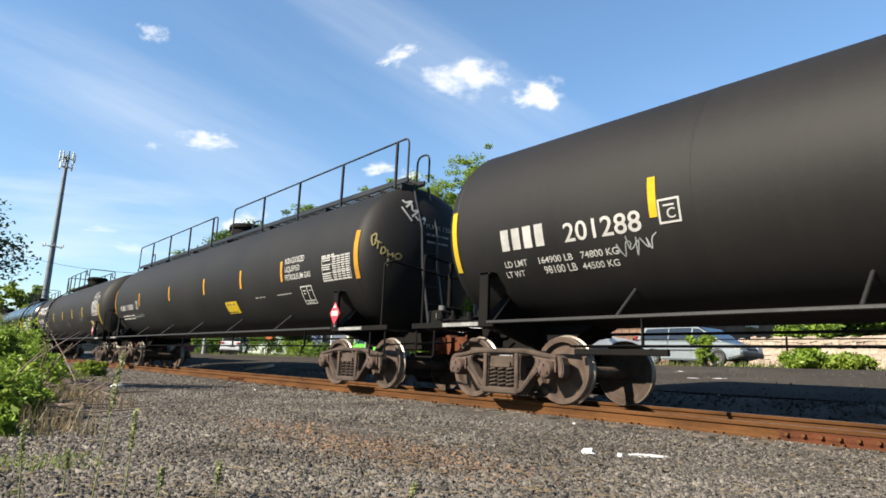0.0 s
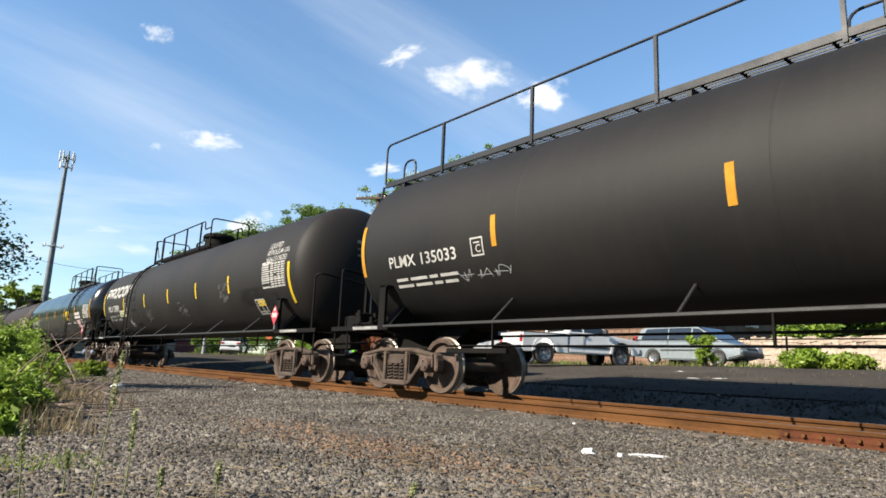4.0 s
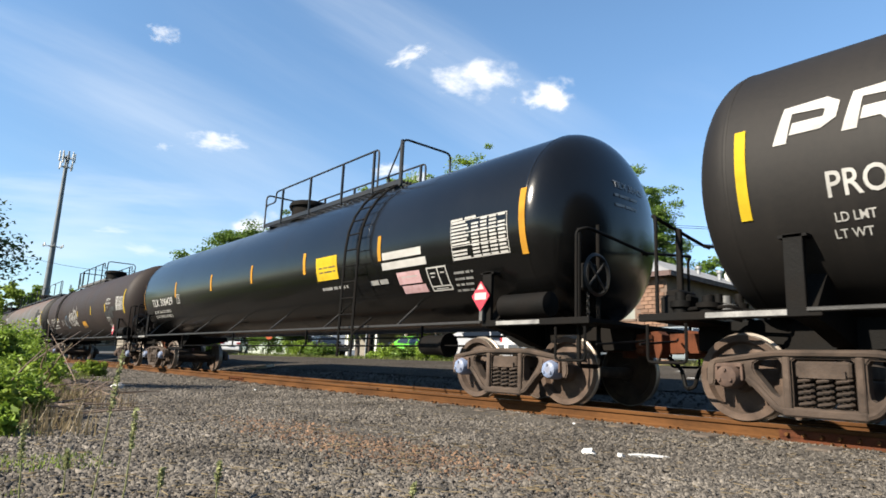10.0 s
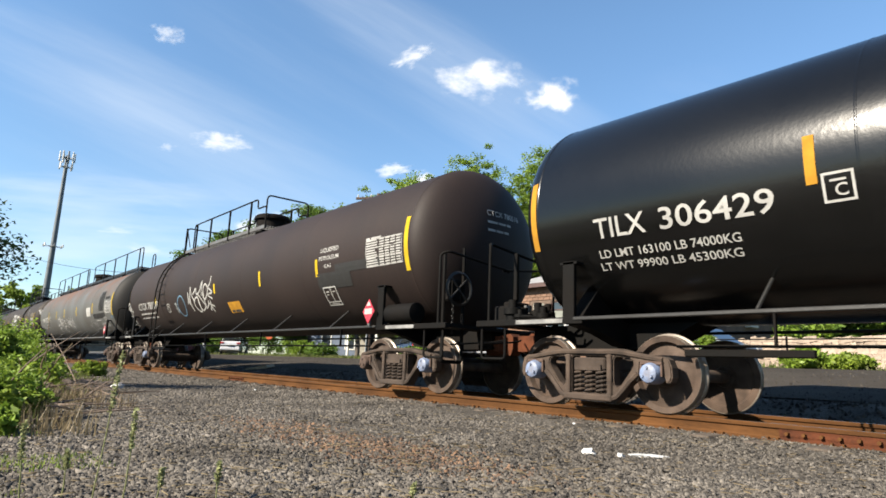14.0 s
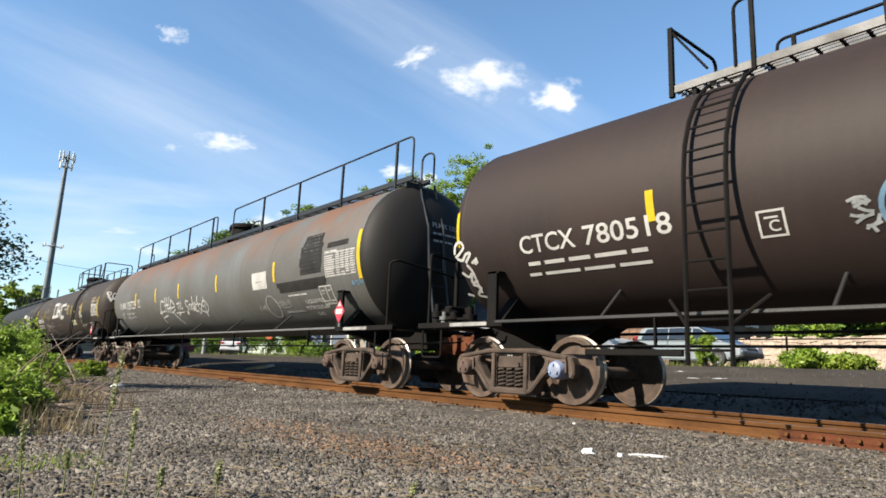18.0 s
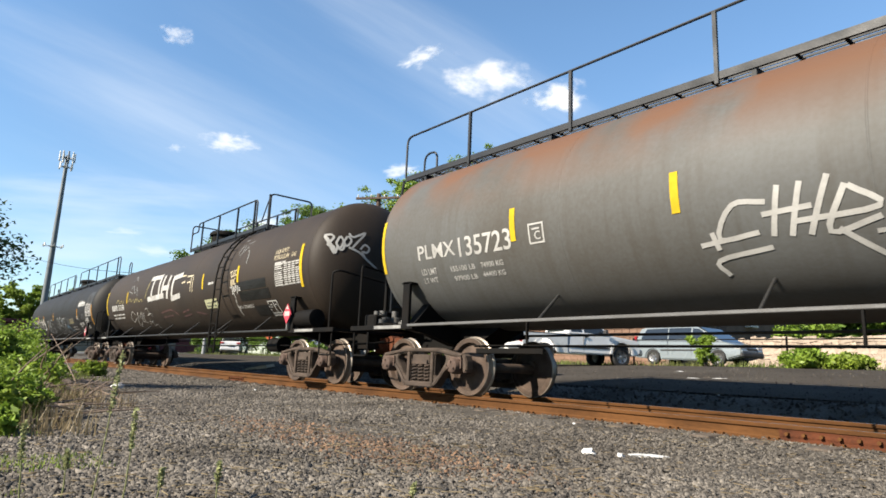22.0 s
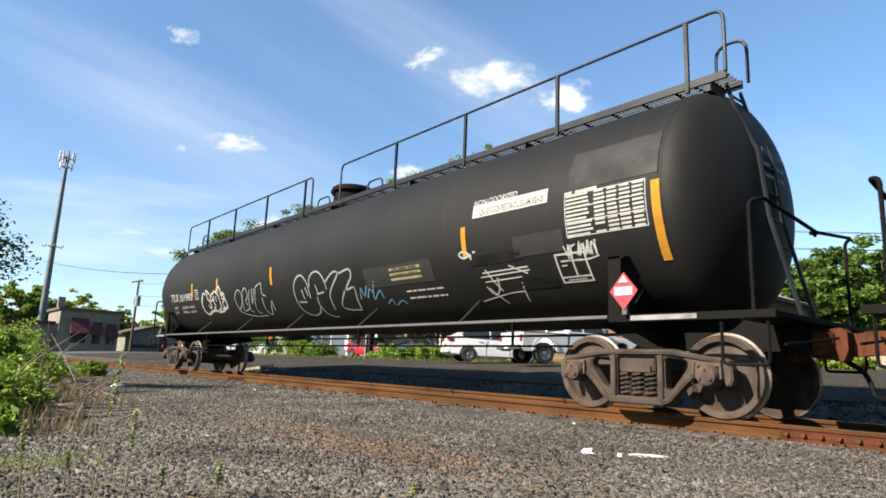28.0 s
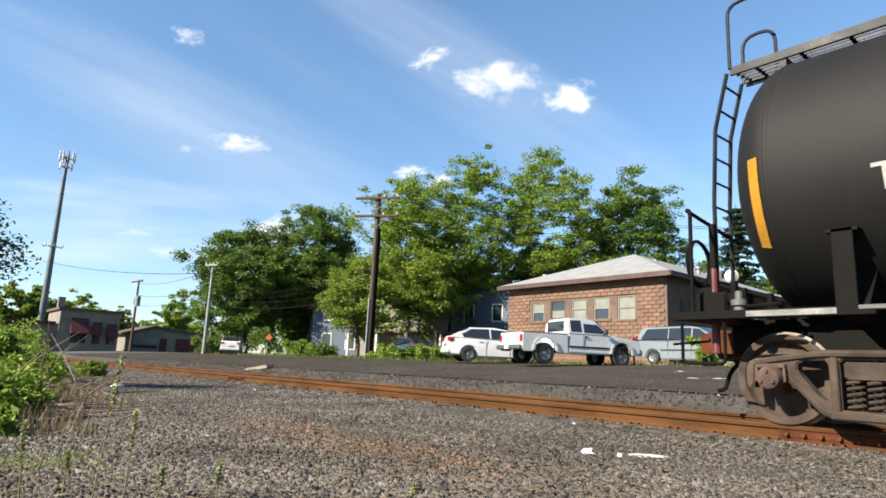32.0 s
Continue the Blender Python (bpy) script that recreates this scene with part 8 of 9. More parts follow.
tree(-59.9, 25.0, 14.2, 5.6, LEAF_B, "large dark green maple beside the street", 11, 0.12, 598, 114, 0.132, "maple_tree", skirt=0.3, gap=-0.45)
tree(-56.5, 30.5, 17.0, 4.6, LEAF_B, "large dark green maple in front of the blue house", 12, 0.2, 482, 108, 0.132, "maple_tree")
tree(-62.0, 33.0, 13.5, 4.5, LEAF_B, "dark green maple behind the street trees", 10, 0.1, 345, 108, 0.145, "maple_tree", skirt=0.3, gap=-0.45)
tree(-40.0, 25.6, 8.6, 2.6, LEAF_D, "small bright green tree at the street's edge", 13, 0.22, 218, 101, 0.099, gap=-0.12)
tree(-41.9, 31.9, 17.9, 4.1, LEAF_A, "tall bright green tree with open crown", 14, 0.12, 459, 101, 0.112, slim=0.5, skirt=0.2, gap=-0.3)
tree(-39.0, 30.5, 10.5, 3.0, LEAF_D, "bright green young tree before the porch house", 24, 0.3, 195, 101, 0.106, slim=0.5, gap=-0.12)
tree(-39.5, 36.5, 20.8, 3.2, LEAF_A, "tall slender green tree with open crown", 15, 0.15, 299, 94, 0.112, slim=0.45, gap=-0.25)
tree(-36.3, 42.6, 22.2, 4.6, LEAF_A, "tall yellow-green tree behind the building", 16, 0.15, 379, 101, 0.119, slim=0.5, gap=-0.25)
tree(-31.6, 49.0, 20.0, 4.3, LEAF_B, "dark green tree behind the building", 17, 0.15, 482, 101, 0.132, gap=-0.45)
tree(-38.5, 47.0, 14.5, 6.0, LEAF_B, "dark green tree behind the houses", 18, 0.1, 436, 94, 0.158, gap=-0.4)
tree(-47.0, 41.0, 12.5, 5.0, LEAF_B, "dark green tree between the houses", 19, 0.1, 368, 94, 0.158, gap=-0.4)
tree(-56.0, 42.0, 12.5, 5.0, LEAF_B, "dark green tree behind the blue house", 20, 0.1, 368, 94, 0.158, gap=-0.4)
conifer(-24.6, 54.7, 16.2, 3.9, 21)
for i, (px, py, top, sp) in enumerate(((-24, 71, 14.5, 6), (-17, 74, 16.5, 7), (-8, 74, 17.5, 7.5), (3, 72, 16, 7), (14, 74, 18, 8), (-33, 72, 14, 6), (28, 60, 16, 8))):
    tree(px, py, top, sp, LEAF_B, "green tree on the wooded rise behind the houses", 30 + i, 0.02, 300, 75, 0.30, gap=-0.9)
for i, (px, py, top, sp) in enumerate(((-125, 11.4, 12.6, 3.0), (-125, 15.6, 12.3, 1.7), (-125, 22.0, 11.4, 4.2), (-125, 18.4, 9.6, 3.0), (-125, 28.8, 8.8, 2.0), (-124, 38.8, 12.9, 2.6), (-128, 34.0, 7.2, 5.0), (-132, 44.0, 8.4, 6.0), (-126, 52.0, 11.0, 6.0),
                                        (-120, 60, 13, 7), (-110, 0, 10, 5), (-100, -6, 11, 6))):
    tree(px, py, top, sp, (LEAF_D, LEAF_A)[i % 2], "pale green tree beyond the crossing", 50 + i, 0.1, 120, 55, 0.24, gap=-0.5)
# the thorny branches that hang in at the picture's edge
tree(-14.6, 0.35, 3.45, 1.05, LEAF_C, "dark overhanging tree beside the track", 71, 0.5, 60, 26, 0.05, slim=0.6, gap=0.0)


def shrub(x, y, h, r, leaf, label, seed, n=26, per=120, size=0.07, base=None):
    rng = np.random.default_rng(seed)
    t = thing("shrub", label, "shrub", pose(x, y, ground_z(x, y) if base is None else base))
    cs = [(rng.normal() * r * 0.45, rng.normal() * r * 0.45, h * rng.uniform(0.15, 0.85)) for _ in range(n)]
    bm = bmesh.new()
    for c in cs[:10]:
        bm_tube(bm, [(c[0] * 0.15, c[1] * 0.15, 0), (c[0] * 0.6, c[1] * 0.6, c[2] * 0.6), c], 0.012, 5, 0.004)
    part("stem", bm, BARK, t)
    v, f = leaf_cloud(cs, [r * 0.35] * n, per, size, rng, 0.9)
    part("foliage", quick_mesh("foliage", v, f, leaf), None, t)


shrub(-13.2, 1.05, 1.0, 0.5, LEAF_A, "bright green bush at the track's edge", 81, 34, 130, 0.045)
shrub(-11.8, 0.5, 0.85, 0.42, LEAF_D, "yellow-green bush at the track's edge", 82, 30, 130, 0.04)
shrub(-7.2, 0.62, 0.42, 0.36, LEAF_A, "low green clump of weeds on the gravel's edge", 92, 30, 130, 0.03)
shrub(-8.6, 0.75, 0.45, 0.42, LEAF_D, "low green clump of weeds on the gravel's edge", 93, 26, 130, 0.032)
shrub(-14.8, 1.7, 0.6, 0.7, LEAF_A, "green weeds at the track's edge", 83, 26, 120, 0.05)
shrub(-17.5, 0.9, 1.25, 1.0, LEAF_B, "green bush at the track's edge", 84, 34, 130, 0.06)
shrub(-21.0, 1.6, 1.2, 1.1, LEAF_A, "green bush at the track's edge", 85, 34, 130, 0.06)
shrub(-27.0, 1.2, 1.7, 1.8, LEAF_A, "green bush beside the track", 86, 40, 130, 0.08)
shrub(-19.8, 4.0, 0.42, 0.42, LEAF_D, "green weeds beside the rail", 88, 18, 110, 0.05)
shrub(-10.35, 20.3, 1.15, 0.45, LEAF_A, "tall green weeds in front of the minivan", 89, 22, 110, 0.06)
shrub(-7.4, 20.7, 0.6, 0.7, LEAF_A, "low green bush at the lot's edge", 90, 22, 110, 0.07)
shrub(-6.2, 20.6, 0.45, 0.6, LEAF_D, "low green bush at the lot's edge", 91, 20, 110, 0.07)
for i, (px, py, h, r) in enumerate(((-41, 23.0, 0.9, 1.2), (-44.5, 23.3, 1.2, 1.2), (-52.5, 24.2, 2.6, 1.6), (-31.0, 21.9, 0.8, 1.0), (-29.0, 22.0, 0.7, 0.9), (-27.0, 22.1, 0.7, 1.1), (-59, 21.5, 1.6, 1.4), (-10, 28.2, 2.0, 1.2), (-5, 28.4, 2.2, 1.6), (0, 28.3, 2.0, 1.6))):
    shrub(px, py, h, r, (LEAF_B, LEAF_A)[i % 2], "green shrub along the street", 95 + i, 26, 100, 0.1)


def grass_stuff(name, label, areas, seed, leaf, height, width):
    """Blades as thin bent triangles over rectangles (x0, x1, y0, y1, count)."""
    rng = np.random.default_rng(seed)
    vs, fs, k = [], [], 0
    for x0, x1, y0, y1, n in areas:
        px, py = rng.uniform(x0, x1, n), rng.uniform(y0, y1, n)
        keep = np.array([noise.noise((a * 0.9, b * 0.9, seed)) > -0.25 for a, b in zip(px, py)])
        px, py = px[keep], py[keep]
        n = len(px)
        pz = np.array([ground_z(a, b) for a, b in zip(px, py)])
        a = rng.uniform(0, 6.3, n)
        h = height * rng.uniform(0.4, 1.3, n)
        lean = rng.uniform(0, 0.7, n) * h
        bx, by = np.cos(a) * width, np.sin(a) * width
        lx, ly = -np.sin(a) * lean, np.cos(a) * lean
        v = np.stack([np.stack([px - bx, py - by, pz - 0.01], 1), np.stack([px + bx, py + by, pz - 0.01], 1), np.stack([px + lx, py + ly, pz + h], 1)], 1).reshape(-1, 3)
        vs.append(v)
        fs.append(np.arange(n * 3).reshape(-1, 3) + k)
        k += n * 3
    tagged(new(name, quick_mesh(name, np.concatenate(vs), np.concatenate(fs), leaf)), label, "grass", "", "stuff")


grass_stuff("grass", "green verge grass between lot and street", [(-62, 10, 20.25, 22.6, 9000), (-62, -20, 25.5, 34, 14000), (-13.5, 12, 27.8, 34, 12000)], 3, GRASS, 0.2, 0.02)
grass_stuff("weeds", "green and yellow weeds at the gravel's edge", [(-16, -6.0, -0.6, 0.95, 3600), (-16, -9.8, 0.95, 2.0, 1500), (-26, -16, 0.0, 3.8, 5000), (-6.5, -3.6, -0.2, 0.35, 700)], 4, GRASS, 0.15, 0.009)
grass_stuff("dry_grass", "dead straw stalks among the weeds", [(-13.5, -8.0, 0.5, 2.2, 1500), (-11.2, -9.0, 0.7, 1.9, 900), (-9, -5.5, 0.75, 1.25, 500)], 5, STRAW, 0.22, 0.006)


grass_stuff("low_grass", "short yellow-green grass strip in the gravel", [(-4.6, -4.0, 0.42, 1.0, 420), (-3.62, -3.4, 0.38, 0.5, 130), (-6.6, -5.6, 0.4, 0.9, 400)], 6, LEAF_D, 0.035, 0.005)


def sticks():
    rng = random.Random(9)
    for i in range(120):
        k = rng.random()
        x, y = (rng.uniform(-13.0, -8.6), rng.uniform(0.5, 2.2)) if k < 0.75 else (rng.uniform(-9.0, -6.2), rng.uniform(0.7, 1.25))
        a, l = rng.gauss(0.6, 0.9) + (math.pi if rng.random() < 0.5 else 0), rng.uniform(0.25, 1.1)
        z = ground_z(x, y) + rng.uniform(0.0, 0.14)
        up = rng.uniform(0.02, 0.25) if rng.random() < 0.8 else rng.uniform(0.4, 1.0)
        pts = [(x, y, z), (x + 0.5 * l * math.cos(a), y + 0.5 * l * math.sin(a), z + up * l * 0.6), (x + l * math.cos(a) * 0.9, y + l * math.sin(a) * 0.9, z + up * l)]
        tagged(part("dead_branch", tube(pts, rng.uniform(0.007, 0.020), 6, 0.004), DEADWOOD), "bare broken branch lying in the weeds", "branch", "dead branches")


sticks()


def soil_mound(x, y, sx, sy, h, seed):
    """A low uneven heap of earth and rotten wood."""
    n = 18
    verts, faces = [], []
    for j in range(n + 1):
        for i in range(n + 1):
            u, v = i / n * 2 - 1, j / n * 2 - 1
            k = max(0.0, 1 - u * u - v * v)
            q = 0.6 + 0.8 * noise.noise((u * 2.2 + seed, v * 2.2, 0)) + 0.25 * noise.noise((u * 7, v * 7, seed))
            verts.append((x + u * sx, y + v * sy, ground_z(x + u * sx, y + v * sy) - 0.03 + h * k * max(0.2, q)))
    faces = [(j * (n + 1) + i, j * (n + 1) + i + 1, (j + 1) * (n + 1) + i + 1, (j + 1) * (n + 1) + i) for j in range(n) for i in range(n)]
    tagged(new("soil_mound", raw_mesh("soil_mound", verts, faces, SOIL, True)), "low heap of brown earth and rotten wood", "soil", "", "stuff")


soil_mound(-11.6, 1.75, 1.7, 0.8, 0.26, 1)
soil_mound(-13.5, 2.5, 1.6, 0.7, 0.22, 2)
soil_mound(-8.6, 1.05, 1.3, 0.35, 0.10, 3)
for i, (wx, wy, wh, wr) in enumerate(((-10.4, 1.25, 0.45, 0.4), (-12.2, 1.35, 0.55, 0.5), (-9.6, 0.85, 0.5, 0.4), (-13.4, 1.7, 0.6, 0.5), (-6.9, 0.72, 0.30, 0.28), (-6.0, 0.62, 0.2, 0.2), (-15.5, 2.3, 0.6, 0.6), (-7.7, 0.95, 0.22, 0.24))):
    shrub(wx, wy, wh, wr, (LEAF_D, LEAF_A)[i % 2], "broad-leaved green weed on the gravel's edge", 320 + i, 16, 60, 0.05)


def stalk(x, y, h, seed, lean=(0.1, 0.02)):
    rng = np.random.default_rng(seed)
    t = thing("weed_stalk", "tall thin seeding weed on the gravel", "plant", pose(x, y, ground_z(x, y)), "weed stalks")
    pts = limb(rng, (0, 0, 0), (lean[0], lean[1], 1), h, 8, 0.25, 0.05)
    part("stem", tube(pts, 0.0042, 6, 0.002), SEED, t)
    cs = [tuple(pts[-1].lerp(pts[-4], k / 12)) for k in range(13)]
    v, f = leaf_cloud(cs, [0.013] * 13, 9, 0.011, rng, 1.6, -0.6)
    tagged(part("seed_head", quick_mesh("seed_head", v, f, SEED), None, t), kind="stuff")


for i, (x, y, h, lean) in enumerate(((-2.95, 0.78, 0.40, (0.05, 0.07)), (-3.06, 0.69, 0.64, (0.03, 0.05)), (-3.12, 0.44, 0.34, (-0.05, -0.06)), (-2.75, 1.10, 0.19, (0.0, 0.06)), (-2.36, 1.86, 0.10, (0, 0)), (-2.9, 0.9, 0.16, (0.1, 0.0)), (-3.3, 0.62, 0.2, (0, 0.1)))):
    stalk(x, y, h, 200 + i, lean)


def dead_stump():
    """Gnarled grey branches that rise from one root."""
    rng = np.random.default_rng(77)
    t = thing("dead_shrub", "bare gnarled grey branches of a dead shrub", "shrub", pose(-9.4, 1.15, ground_z(-9.4, 1.15)))
    for i in range(11):
        a = rng.uniform(0, 6.3)
        pts = limb(rng, (0.12 * math.cos(a), 0.12 * math.sin(a), 0), (math.cos(a) * 0.7, math.sin(a) * 0.7, 0.9), rng.uniform(0.45, 0.9), 5, 0.1, 0.35)
        part("branch", tube(pts, rng.uniform(0.014, 0.026), 6, 0.006), STRAW, t, smooth=True)


dead_stump()


def debris():
    """Dry chips and bits of straw strewn over the gravel."""
    rng = np.random.default_rng(41)
    n = 1500
    az = rng.uniform(radians(5), radians(80), n)
    r = np.exp(rng.uniform(math.log(2.7), math.log(11), n))
    x, y = -np.cos(az) * r, np.sin(az) * r
    keep = (y < 6.7) & (y > 0.2)
    x, y, r = x[keep], y[keep], r[keep]
    n = len(x)
    z = np.interp(y, (4.6, 6.2, 6.8), (-0.21, -0.19, -0.165)) + 0.022
    a, l, w = rng.uniform(0, 6.3, n), rng.uniform(0.012, 0.045, n), rng.uniform(0.002, 0.005, n)
    d = np.stack([np.cos(a) * l, np.sin(a) * l, rng.uniform(-0.15, 0.15, n) * l], 1)
    q = np.stack([-np.sin(a) * w, np.cos(a) * w, 0 * a], 1)
    p = np.stack([x, y, z], 1)
    u = np.array([0, 0, 0.004])
    v = np.stack([p - d - q, p + d - q, p + d + q, p - d + q, p - d + u, p + d + u], 1).reshape(-1, 3)
    f = np.array([(0, 1, 5), (0, 5, 4), (3, 4, 5), (3, 5, 2), (0, 4, 3), (1, 2, 5)])
    tagged(new("dry_chips", quick_mesh("dry_chips", v, (f[None] + (np.arange(n) * 6)[:, None, None]).reshape(-1, 3), STRAW)), "dry wood chips and straw on the gravel", "debris", "", "stuff")


debris()


# ---- gravel stones, track fittings and litter ----
def stones():
    rng = np.random.default_rng(17)
    n = 150000
    az = rng.uniform(radians(3), radians(84), n)
    r = np.exp(rng.uniform(math.log(2.6), math.log(30), n))
    x, y = -np.cos(az) * r, np.sin(az) * r
    # and thinner all round
    m = 34000
    x = np.concatenate([x, rng.uniform(-12, 9, m)])
    y = np.concatenate([y, rng.uniform(-5, 6.9, m)])
    r = np.hypot(x, y)
    n += m
    keep = (y < 6.95) & (r > 1.0)
    weedy = (x < -9.0) & (y < 2.6) & (rng.uniform(size=n) < 0.7)
    keep &= ~weedy
    x, y, r = x[keep], y[keep], r[keep]
    n = len(x)
    z = np.interp(y, (4.6, 6.2, 6.8, 8.7), (-0.21, -0.19, -0.165, -0.165))
    s = rng.uniform(0.0065, 0.0135, n) * (1 + 0.035 * r) * np.where(rng.uniform(size=n) < 0.18, 1.45, 1.0)
    base = np.array([(1, 0, -0.35), (-1, 0, -0.35), (0, 1, -0.35), (0, -1, -0.35), (0, 0, 1)], float)
    v = base[None] * rng.uniform(0.55, 1.25, (n, 5, 1)) * s[:, None, None] + rng.normal(size=(n, 5, 3)) * 0.22 * s[:, None, None]
    v = v * np.stack([rng.uniform(0.75, 1.55, n), rng.uniform(0.6, 1.05, n), rng.uniform(0.6, 1.1, n)], 1)[:, None, :]
    a = rng.uniform(0, 6.3, n)
    c, si = np.cos(a)[:, None], np.sin(a)[:, None]
    t = rng.uniform(-0.7, 0.7, n)
    ct, st = np.cos(t)[:, None], np.sin(t)[:, None]
    vx, vy, vz = v[..., 0] * c - v[..., 1] * si, v[..., 0] * si + v[..., 1] * c, v[..., 2]
    vy, vz = vy * ct - vz * st, vy * st + vz * ct
    v = np.stack([vx + x[:, None], vy + y[:, None], vz * 0.85 + z[:, None] + 0.35 * s[:, None]], -1)
    tri = np.array([(0, 2, 4), (2, 1, 4), (1, 3, 4), (3, 0, 4)])
    brown = (((x + 4.7) / 2.1) ** 2 + ((y - 2.9) / 0.55) ** 2 + rng.normal(size=n) * 0.45 < 0.8) & (rng.uniform(size=n) < 0.55)
    for name, sel, m, label in (("gravel_stones", ~brown, STONE, "grey crushed-stone ballast"), ("dirty_stones", brown, DIRT_STONE, "brown dirt-stained ballast and chips")):
        vv = v[sel]
        k = len(vv)
        tagged(new(name, quick_mesh(name, vv.reshape(-1, 3), (tri[None] + (np.arange(k) * 5)[:, None, None]).reshape(-1, 3), m)), label, "gravel", "", "stuff")


DIRT_STONE = mat("dirty_stone", (0.135, 0.078, 0.043), 0.9, dark=(0.06, 0.034, 0.021), scale=1.5, fine=30, amount=0.7, bump=0.2, grow=0.4)
stones()


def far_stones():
    """Coarse stones on the bank beyond the track, coloured darker to deepen the train's shadow."""
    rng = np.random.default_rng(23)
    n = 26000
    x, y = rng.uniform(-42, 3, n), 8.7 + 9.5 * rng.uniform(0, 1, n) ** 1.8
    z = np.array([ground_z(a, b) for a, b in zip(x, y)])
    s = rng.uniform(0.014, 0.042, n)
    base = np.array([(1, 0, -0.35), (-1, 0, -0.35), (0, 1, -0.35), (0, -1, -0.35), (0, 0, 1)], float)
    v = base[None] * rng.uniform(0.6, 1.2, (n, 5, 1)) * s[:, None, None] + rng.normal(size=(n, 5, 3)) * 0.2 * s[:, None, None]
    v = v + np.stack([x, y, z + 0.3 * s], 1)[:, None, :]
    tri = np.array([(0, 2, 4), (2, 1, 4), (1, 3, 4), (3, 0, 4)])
    tagged(new("bank_stones", quick_mesh("bank_stones", v.reshape(-1, 3), (tri[None] + (np.arange(n) * 5)[:, None, None]).reshape(-1, 3), SHADED_BANK_STONE)), "grey stones on the bank beyond the track", "gravel", "", "stuff")


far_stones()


def track_fittings():
    # joint bars with bolts on the near rail's outer face
    y = YC - 0.755
    for x in (-2.3, -16.8, -28.8, -40.5):
        j = thing("joint_bar", "rusty bolted joint bar on the rail", "rail joint", pose(x, y, 0), "rail joints")
        part("bar", prism([(-0.034, -0.05), (-0.022, -0.05), (-0.020, -0.13), (-0.062, -0.150), (-0.062, -0.158), (-0.02, -0.145), (-0.03, -0.11), (-0.03, -0.07)], -0.48, 0.48, plane="yz"), RED_RUST, j)
        for k in range(6):
            bx = -0.40 + 0.16 * k
            part("bolt", lathe([(-0.075, 0.018), (-0.055, 0.022), (-0.03, 0.022)], "y", 6, (bx, 0, -0.092)), RUST, j)
    # ties showing between the stones
    me = to_mesh("tie", box(-0.11, 0.11, -1.3, 1.3, -0.31, -0.155, 0.015), TIE)
    for i in range(110):
        x = 6.0 - 0.55 * i
        ob = tagged(part("tie", me, None, at=pose(x + 0.04 * math.sin(i * 7.3), YC, -0.004 + 0.006 * math.sin(i * 3.1), 0, 0, 1.2 * math.sin(i * 5.7))), "old weathered wooden tie half buried in ballast", "railway tie", "ties of the track", "structure")
    spike = bmesh.new()
    bm_box(spike, -0.012, 0.012, -0.02, 0.03, -0.16, -0.13, 0.004)
    sm = to_mesh("spike", spike, RUST)
    plate = to_mesh("tie_plate", box(-0.09, 0.09, -0.14, 0.12, -0.172, -0.152, 0.004), RUST)
    for i in range(44):
        x = 6.0 - 0.55 * i + 0.04 * math.sin(i * 7.3)
        p = tagged(part("tie_plate", plate, None, at=pose(x, YC - 0.755, -0.002)), "rusty tie plate under the rail", "tie plate", "tie plates", "structure")
        part("spike", sm, None, p, at=pose(0.05, -0.095, 0))
        part("spike", sm, None, p, at=pose(-0.05, -0.095, 0))


track_fittings()


